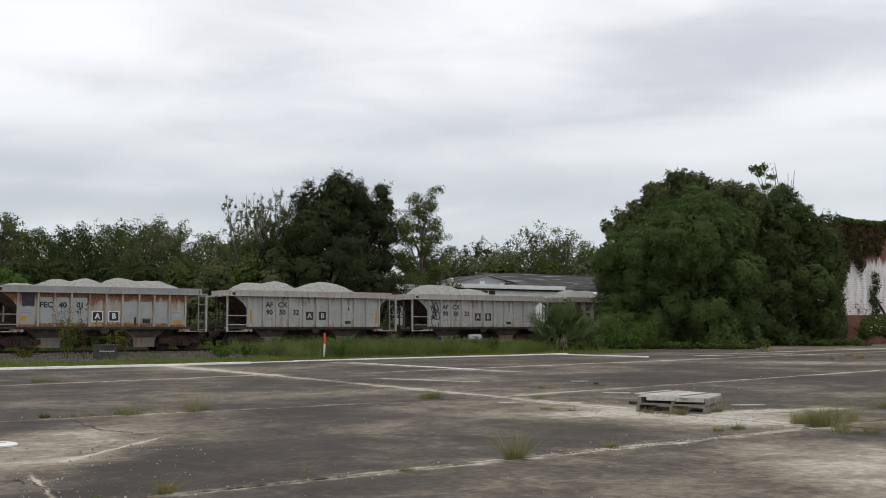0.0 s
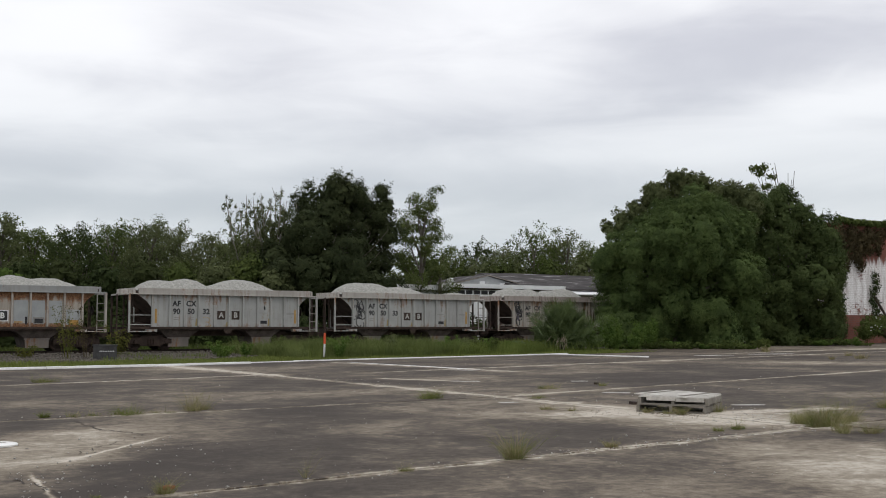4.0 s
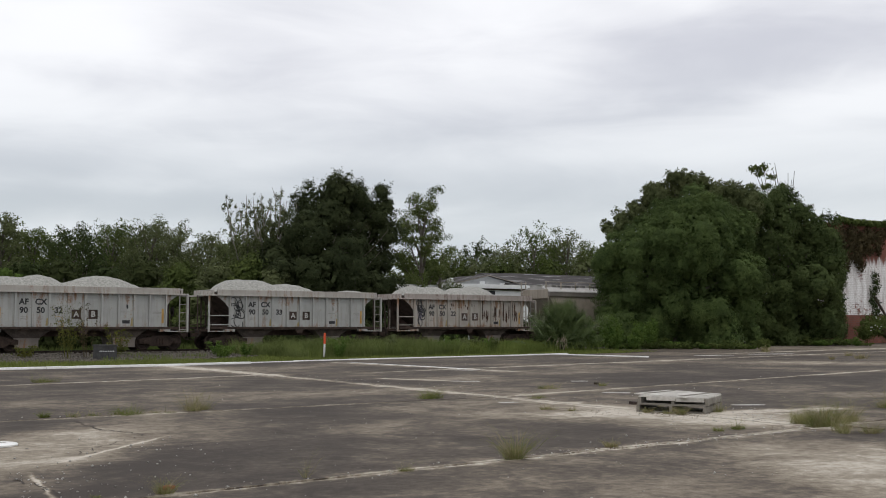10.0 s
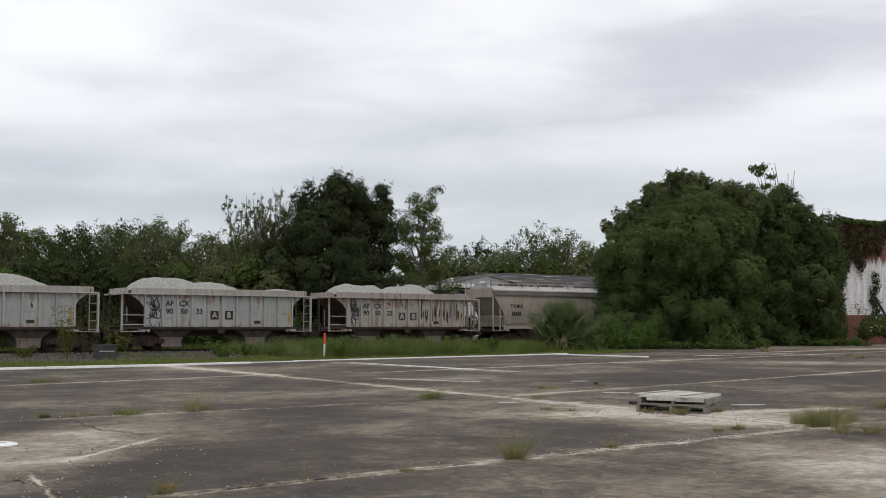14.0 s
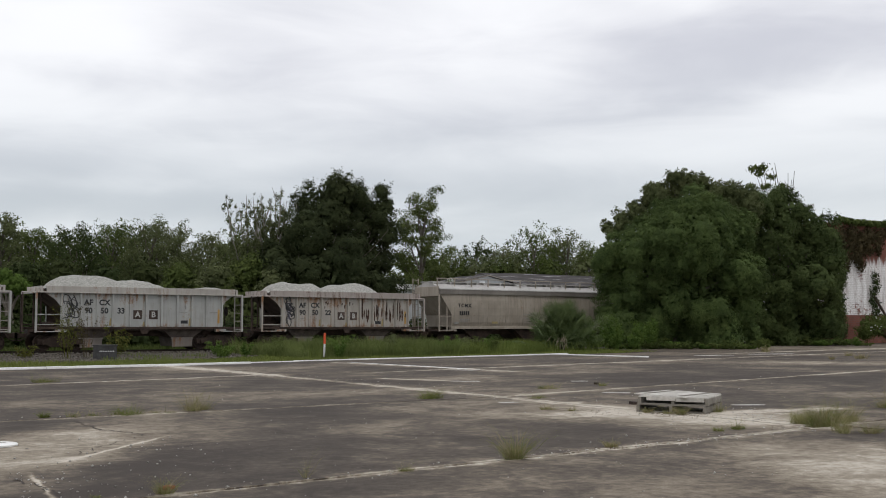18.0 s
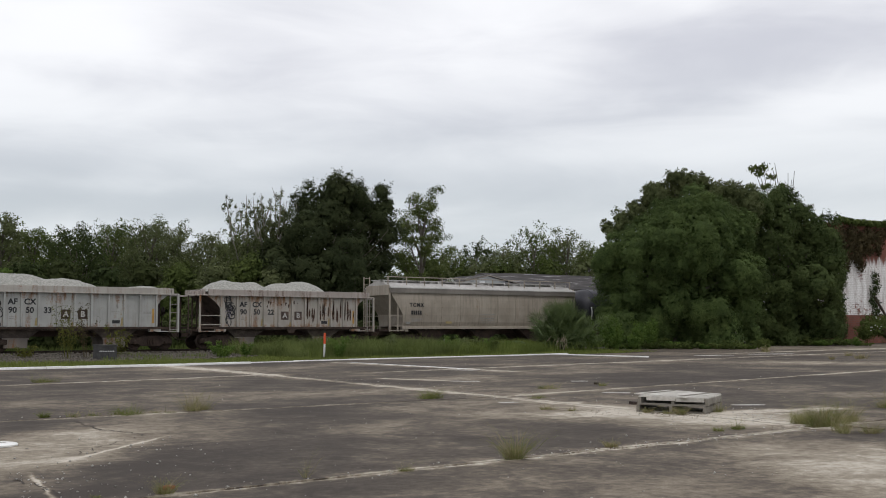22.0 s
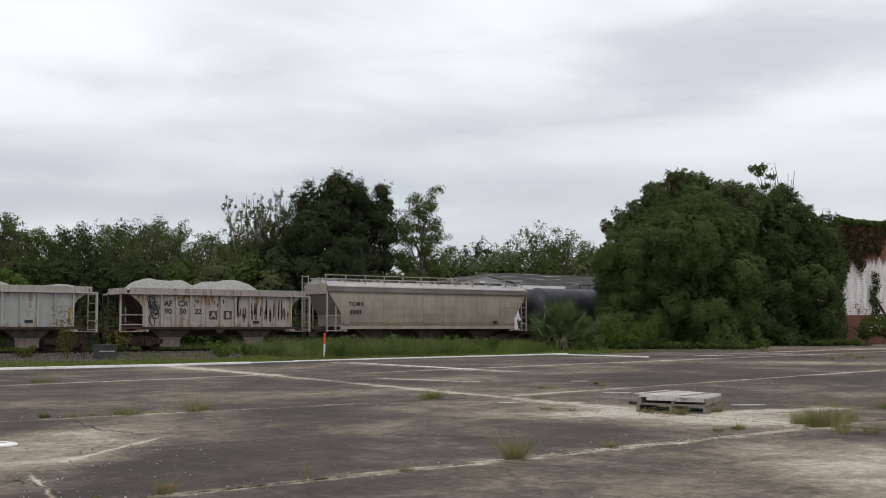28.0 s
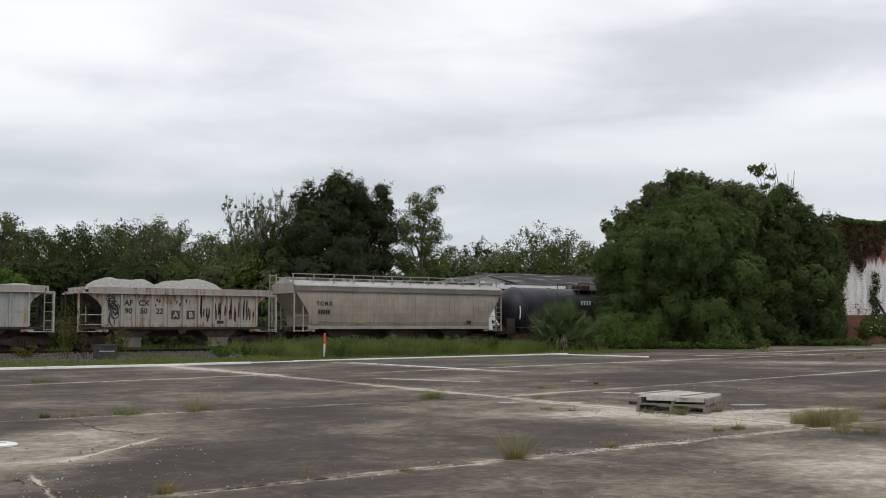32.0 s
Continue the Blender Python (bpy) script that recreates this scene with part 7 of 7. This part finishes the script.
def palmetto(x, y):
    """Fan palm: pleated fan leaves on long stalks about a stub of old stalks."""
    rng = random.Random(14)
    palm = empty("palmetto", pose(x, y, gz(x) - 0.05), "bushy green fan palm with dead skirt at the foot", "palm")
    part("trunk", Build().turned([(0, 0.16), (0.5, 0.2), (0.9, 0.16), (1.1, 0.05)], "z", 10), BARK, palm)
    for k in range(200):
        az = k * 2.39996 + rng.uniform(-0.3, 0.3)
        el = radians(2 + 86 * rng.random() ** 0.62)
        ln = rng.uniform(0.3, 1.8) * (1.0 if el > 0.5 else 0.72)
        if abs((az + 2.3 + math.pi) % (2 * math.pi) - math.pi) < 0.22 and el < 0.5:
            continue
        root = Vector((rng.gauss(0, 0.42), rng.gauss(0, 0.42), 0.2 + 0.7 * rng.random()))
        d = Vector((math.cos(az) * math.cos(el), math.sin(az) * math.cos(el), math.sin(el)))
        tip = root + d * ln
        part("leaf_stalk", Build().tube([root, root + d * ln * 0.5 + Vector((0, 0, 0.05)), tip], [0.022, 0.018, 0.014], 4), PALM_LEAF, palm)
        side = Matrix.Rotation(rng.uniform(-1.1, 1.1), 3, d) @ d.cross(Vector((0, 0, 1))).normalized()
        up = side.cross(d).normalized()
        fan = Build()
        m = 19
        R = rng.uniform(0.8, 1.25)
        for j in range(m):
            a0 = radians(-105 + 210 * j / m)
            a1 = radians(-105 + 210 * (j + 0.42) / m)
            am = (a0 + a1) / 2
            rr = R * (0.7 + 0.3 * math.cos(am)) * rng.uniform(0.9, 1.08)
            q0 = tip + (d * math.cos(a0) + side * math.sin(a0)) * rr * 0.5
            q1 = tip + (d * math.cos(a1) + side * math.sin(a1)) * rr * 0.5
            qm = tip + (d * math.cos(am) + side * math.sin(am)) * rr * 0.5 + up * 0.03
            e = tip + (d * math.cos(am) + side * math.sin(am)) * rr + Vector((0, 0, -0.13 * rr))
            fan.add([tip, q0, qm, q1, e], [(0, 1, 2), (0, 2, 3), (1, 4, 2), (2, 4, 3)])
        me = bpy.data.meshes.new("fan_leaf")
        me.from_pydata(fan.v, [], fan.f)
        me.materials.append(PALM_LEAF)
        part("fan_leaf", me, None, palm)
    for k in range(18):
        az = -2.3 + rng.gauss(-0.15, 0.34)
        b = Build()
        z = rng.uniform(0.7, 1.25)
        p = Vector((0.6 * math.cos(az), 0.6 * math.sin(az), z))
        q = Vector((rng.uniform(1.0, 1.35) * math.cos(az), rng.uniform(1.0, 1.35) * math.sin(az), z - rng.uniform(0.5, 0.7)))
        s = Vector((-math.sin(az), math.cos(az), 0)) * rng.uniform(0.025, 0.07)
        b.add([p, p.lerp(q, 0.6) + s, q, p.lerp(q, 0.6) - s, p.lerp(q, 0.5) + Vector((0.05 * math.cos(az), 0.05 * math.sin(az), 0.05))], [(0, 1, 4), (1, 2, 4), (2, 3, 4), (3, 0, 4)])
        part("dead_leaf", b, DEAD_PALM, palm, "dry tan dead leaf")


palmetto(44.05, 48.85)


# ---- the yard's small things ----
def tuft(x, y, w, h, mats, n, seed):
    """Blades that spring from a tight foot and lean outwards, with a few tall thin seed stalks and a low loose fringe."""
    rng = np.random.default_rng(seed)
    t = empty("grass_tuft", pose(x, y, gz(x) - 0.01), "grass tuft growing from a pavement joint", "grass", "joint tufts")
    feet = rng.normal(size=(max(1, int(w * 4)), 2)) * np.array([w * 0.2, w * 0.1])
    fh = 0.3 + 0.85 * rng.random(len(feet))
    thick = 0.0008 + 0.00006 * math.hypot(x, y)
    for i, (mat, share, nm, lb) in enumerate(mats):
        m = int(n * share * 1.7)
        which = rng.integers(0, len(feet), m)
        off = rng.normal(size=(m, 2)) * w * 0.09
        xy = feet[which] + off
        hh = h * fh[which] * (0.35 + 0.65 * rng.random(m))
        tall = rng.random(m) < (0.12 if i else 0.04)
        hh = np.where(tall, h * (0.9 + 0.4 * rng.random(m)), hh)
        ang = np.arctan2(off[:, 1], off[:, 0]) + rng.normal(size=m) * 0.8
        part(nm, blades(nm, mat, xy, np.zeros(m), hh, thick, rng, 2.2, ang=ang), None, t, lb)
    return t


G = lambda g: [(GRASS, g, "green_growth", "fresh green blades"), (DRY_GRASS, 1 - g, "dry_growth", "dry straw blades")]
TUFTS_A = ((8.9, 32.5, 1.1, 0.24, 0.7, 420), (5.3, 19.9, 0.42, 0.17, 0.95, 220), (6.1, 19.75, 0.6, 0.14, 0.6, 200), (6.95, 19.55, 0.8, 0.19, 0.9, 380), (8.2, 19.85, 0.75, 0.32, 0.25, 420),
           (7.5, 19.6, 0.5, 0.12, 0.7, 140), (13.9, 20.0, 0.85, 0.20, 0.85, 480), (8.45, 10.36, 0.5, 0.36, 0.5, 400), (6.8, 10.2, 0.36, 0.12, 0.5, 180))
TUFTS_B = ((18.7, 21.2, 0.8, 0.16, 0.5, 260), (16.1, 18.6, 0.8, 0.1, 0.7, 200), (20.7, 21.2, 0.5, 0.12, 0.7, 140), (13.8, 11.25, 0.5, 0.16, 0.85, 320), (13.3, 11.2, 0.35, 0.12, 0.85, 160),
           (15.7, 11.5, 0.7, 0.2, 0.6, 300), (15.4, 11.2, 0.5, 0.20, 0.5, 300), (15.1, 10.6, 0.6, 0.36, 0.6, 480), (15.7, 10.7, 0.8, 0.36, 0.4, 420), (16.4, 11.0, 0.6, 0.32, 0.3, 260), (14.75, 9.85, 0.6, 0.20, 0.4, 320), (14.95, 9.6, 0.7, 0.17, 0.3, 260))
TUFTS_C = ((19.7, 12.3, 0.8, 0.34, 0.4, 380), (45.4, 29.6, 0.8, 0.3, 0.15, 220), (48.9, 32.5, 0.7, 0.25, 0.15, 160), (43.5, 29.8, 0.5, 0.2, 0.2, 120), (3.85, 10.2, 0.34, 0.13, 0.45, 220), (5.58, 10.3, 0.1, 0.26, 0.3, 26),
           (3.25, 10.3, 0.2, 0.08, 0.95, 90), (16.2, 13.6, 0.5, 0.24, 0.4, 160), (16.4, 15.3, 0.5, 0.1, 0.3, 120), (52.0, 40.0, 0.9, 0.3, 0.2, 180))
for k, (x, y, w, h, g, n) in enumerate(TUFTS_A + TUFTS_B + TUFTS_C):
    tuft(x, y, w * 1.05, h * 1.35, G(g), int(n * 0.75), 200 + k)

PALLET_OLD = mottled("grey_weathered_board", (0.16, 0.145, 0.12), (0.27, 0.25, 0.22), 3.0, 30.0, 0.9)
PALLET_PALE = mottled("bleached_board", (0.36, 0.34, 0.305), (0.58, 0.555, 0.51), 2.0, 24.0, 0.9)


def pallet(x, y, z, turn, top_mat, label):
    """A timber pallet: three bearers, deck boards above and below."""
    p = empty("pallet", pose(x, y, gz(16) + z, 0, 0, turn), label, "pallet", "stacked pallets")
    rng = random.Random(int(z * 100) + 3)
    for v in (-0.64, 0.0, 0.64):
        part("bearer", Build().box(-0.59, 0.59, v - 0.03, v + 0.03, 0.018, 0.130), PALLET_OLD, p)
    for k in range(8):
        u = -0.59 + 0.154 * k
        part("deck_board", Build().box(u, u + rng.uniform(0.096, 0.112), -0.67 + 0.015 * rng.random(), 0.67 - 0.015 * rng.random(), 0.130, 0.150), top_mat, p)
    for u in (-0.59, -0.05, 0.49):
        part("bottom_board", Build().box(u, u + 0.098, -0.67, 0.67, 0.0, 0.018), PALLET_OLD, p)
    return p


pallet(15.92, 14.30, 0.0, 26.0, PALLET_OLD, "weathered grey timber pallet at the bottom")
upper = pallet(15.93, 14.28, 0.151, 27.7, PALLET_PALE, "bleached timber pallet stacked on another")
for y0, y1, z in ((-0.60, -0.06, 0.0), (-0.05, 0.50, 0.012)):
    part("front_board", Build().box(-0.612, -0.593, y0, y1, 0.062 + z, 0.142 + z), PALLET_PALE, upper, "bleached board nailed along the front")
sheet = empty("loose_board", pose(15.99, 14.42, gz(16) + 0.312, 1.2, -0.8, 8.0), "bleached plank panel lying askew on the pallets", "board")
for k in range(6):
    part("plank", Build().box(-0.62 + 0.02 * (k % 3), 0.62 - 0.03 * (k % 2), -0.60 + 0.2 * k, -0.406 + 0.2 * k, -0.008, 0.010 + 0.003 * (k % 2)), PALLET_PALE, sheet)
for y in (-0.4, 0.4):
    part("batten", Build().box(-0.5, 0.5, y - 0.03, y + 0.03, 0.0135, 0.022), PALLET_OLD, sheet)

lid = empty("lid", pose(3.60, 15.55, 0.0, 0, 1.5, 0) @ Matrix.Diagonal((1, 1, 0.6, 1)), "round white plastic lid lying on the pavement", "lid")
part("disc", Build().turned([(0.0, 0.30), (0.015, 0.335), (0.05, 0.34), (0.065, 0.325), (0.07, 0.29), (0.058, 0.27), (0.062, 0.02)], "z", 30), WHITE_KERB, lid)
for a in (0.4, 2.2, 4.4):
    part("stain", Build().turned([(0.064, 0.05), (0.067, 0.05), (0.067, 0.03)], "z", 9, (0.17 * math.cos(a), 0.17 * math.sin(a), 0.0)), CONC, lid)

RED_BRICK = mottled("red_brick", (0.22, 0.055, 0.03), (0.32, 0.09, 0.05), 8.0, 60.0, 0.9)
for x, y, s, rz in ((4.1, 10.42, 0.6, 20), (16.4, 16.0, 1.0, 70), (21.0, 21.9, 0.9, 30)):
    b = Build().prism([(-0.10, 0), (0.10, 0), (0.105, 0.05), (0.06, 0.064), (-0.09, 0.06), (-0.105, 0.03)], -0.05, 0.05)
    ob = part("broken_brick", b, RED_BRICK if x < 10 else STEEL_BROWN, at=pose(x, y, gz(x), 0, 0, rz) @ Matrix.Diagonal((s, s, s, 1)))
    tagged(ob, "broken red brick on the pavement" if x < 10 else "broken dark brown brick on the pavement", "brick")


def pebbles():
    """Pale stones and crumbs strewn over the yard, denser along the joints."""
    rng = np.random.default_rng(8)
    spots = []
    for _ in range(420):
        y = 7.5 + 36 * rng.random() ** 1.7
        c = y * 0.66
        spots.append((c + (rng.random() - 0.5) * (8 + y * 0.9), y))
    for _ in range(520):
        k = rng.integers(0, 4)
        if k == 0:
            x = 2 + 14 * rng.random()
            spots.append((x, 10.15 + 0.055 * (x - 6) + rng.normal() * 0.16))
        elif k == 1:
            y = 11 + 30 * rng.random()
            spots.append((15.35 + 0.055 * (y - 15) + rng.normal() * 0.3, y))
        elif k == 2:
            spots.append((16.2 + rng.normal() * 1.3, 13.0 + rng.normal() * 1.4))
        else:
            spots.append((3.2 + rng.normal() * 1.0, 12.4 + rng.normal() * 1.2))
    s = np.array(spots)
    n = len(s)
    r = 0.005 + 0.016 * rng.random(n) ** 2.5
    u = np.array([[1, 0, 0], [0, 1, 0], [-1, 0, 0], [0, -1, 0], [0, 0, 0.7], [0, 0, -0.5]])
    v = u[None] * r[:, None, None] * (0.6 + 0.8 * rng.random((n, 6, 1)))
    z = 0.0045 * np.clip(s[:, 0] - 15.4, 0, 105) + r * 0.35
    verts = (v + np.stack([s[:, 0], s[:, 1], z], axis=1)[:, None]).reshape(-1, 3)
    tri = np.array([[0, 1, 4], [1, 2, 4], [2, 3, 4], [3, 0, 4], [1, 0, 5], [2, 1, 5], [3, 2, 5], [0, 3, 5]])
    faces = (tri.reshape(1, -1) + (np.arange(n) * 6)[:, None]).reshape(-1)
    tagged(new("pebbles", raw_mesh("pebbles", verts, faces, 3, STONE_MIX)), "pale pebbles and crumbs on the pavement", "pebbles", kind="stuff")


pebbles()

LITTER = foliage("dry_leaf_litter", (0.07, 0.05, 0.03), (0.20, 0.15, 0.095), 2.0)


def rubble(name, label, spots, size, mat, seed):
    """Broken lumps, each its own uneven eight-sided stone, lying on the yard."""
    rng = np.random.default_rng(seed)
    s = np.concatenate([np.array([cx, cy]) + rng.normal(size=(n, 2)) * np.array([rx, ry]) for cx, cy, rx, ry, n in spots])
    n = len(s)
    r = size * (0.35 + 0.65 * rng.random(n) ** 2)
    u = np.array([[1, 0.2, 0], [-0.2, 1, 0], [-1, -0.1, 0], [0.1, -1, 0], [0, 0.1, 0.6], [0, 0, -0.5]])
    v = u[None] * r[:, None, None] * (0.6 + 0.8 * rng.random((n, 6, 1)))
    z = 0.0045 * np.clip(s[:, 0] - 15.4, 0, 105) + r * 0.25
    verts = (v + np.stack([s[:, 0], s[:, 1], z], axis=1)[:, None]).reshape(-1, 3)
    tri = np.array([[0, 1, 4], [1, 2, 4], [2, 3, 4], [3, 0, 4], [1, 0, 5], [2, 1, 5], [3, 2, 5], [0, 3, 5]])
    faces = (tri.reshape(1, -1) + (np.arange(n) * 6)[:, None]).reshape(-1)
    tagged(new(name, raw_mesh(name, verts, faces, 3, mat)), label, "rubble", kind="stuff")


rubble("concrete_rubble", "pale broken concrete crumbs beside the pallets", ((15.7, 12.4, 0.9, 0.5, 150), (16.6, 13.2, 0.8, 0.5, 90), (14.6, 14.6, 0.5, 0.7, 60), (15.6, 17.5, 0.35, 2.0, 110), (12.6, 10.5, 2.2, 0.12, 120), (5.0, 14.4, 0.7, 0.7, 40), (3.2, 11.3, 0.3, 0.8, 50), (16.6, 30.0, 0.4, 6.0, 120)), 0.022, STONE_MIX, 41)
rubble("leaf_litter", "brown leaf litter and soil at the foot of the pallets", ((15.15, 14.0, 0.22, 0.42, 420), (15.45, 13.55, 0.3, 0.25, 220), (14.4, 15.2, 0.25, 0.5, 120), (15.3, 10.75, 0.5, 0.25, 160), (10.5, 10.45, 0.4, 0.08, 60)), 0.014, LITTER, 42)
for k, (x, y, w, h) in enumerate(((15.2, 13.85, 0.5, 0.16), (15.35, 13.6, 0.45, 0.2), (15.0, 14.3, 0.4, 0.12), (14.3, 15.4, 0.4, 0.14), (14.0, 16.0, 0.5, 0.16), (10.4, 10.5, 0.35, 0.14))):
    tuft(x, y, w, h, G(0.25), 180, 260 + k)

# a dark steel relay box at the foot of the stone bed
box = empty("relay_box", pose(17.1, 51.9, 0.05, 0, 0, -28) @ Matrix.Diagonal((0.88, 0.88, 0.94, 1)), "low dark grey steel box with a row of white dots", "box")
part("case", Build().box(-0.58, 0.58, -0.3, 0.3, 0, 0.70), STEEL_GREY, box)
part("lid", Build().box(-0.62, 0.62, -0.34, 0.34, 0.70, 0.76), STEEL_GREY, box)
part("door_seam", Build().box(0.22, 0.25, -0.304, -0.29, 0.05, 0.66), INK, box)
for k in range(9):
    part("reflector", Build().box(-0.24 + 0.09 * k, -0.195 + 0.09 * k, -0.312, -0.298, 0.40, 0.45), INK_WHITE, box, "small white reflector")

stake = empty("marker_stake", pose(26.75, 47.5, gz(26.7), 0, 1.5, 0), "white marker stake with an orange-red top", "stake")
part("shaft", Build().box(-0.045, 0.045, -0.02, 0.02, -0.1, 0.78), INK_WHITE, stake)
part("top_sleeve", Build().box(-0.052, 0.052, -0.03, 0.03, 0.72, 1.27), ORANGE, stake, "orange-red sleeve")


# ---- what moves ----
def run(t):
    """How far the slowing train has rolled along the track after t seconds, in metres."""
    return ((((-1.349e-07 * t + 3.956e-06) * t + 0.0003552) * t + 0.0008643) * t - 1.46) * t


def motions():
    rows = [0.8 * k for k in range(41)]
    for thing, x in TRAIN:
        walk(thing, [(t, pose(x + run(t), RAIL_Y, RAIL_Z)) for t in rows])
    for ws, dx in WHEELS:
        walk(ws, [(0.4 * k, pose(dx, 0, 0.457, 0, math.degrees(run(0.4 * k) / 0.457), 0)) for k in range(81)])

    home = SAPLING.matrix_basis.copy()
    lean = ((0, 0.0), (3, 0.12), (6, 0.0), (9, 0.02), (12, -0.12), (17, -0.12), (20, 0.0), (24, -0.14), (28, -0.2), (30, -0.35), (32, -0.35))
    walk(SAPLING, [(t, home @ pose(0, 0, 0, 0, 1.6 * a, 0)) for t, a in lean])


motions()
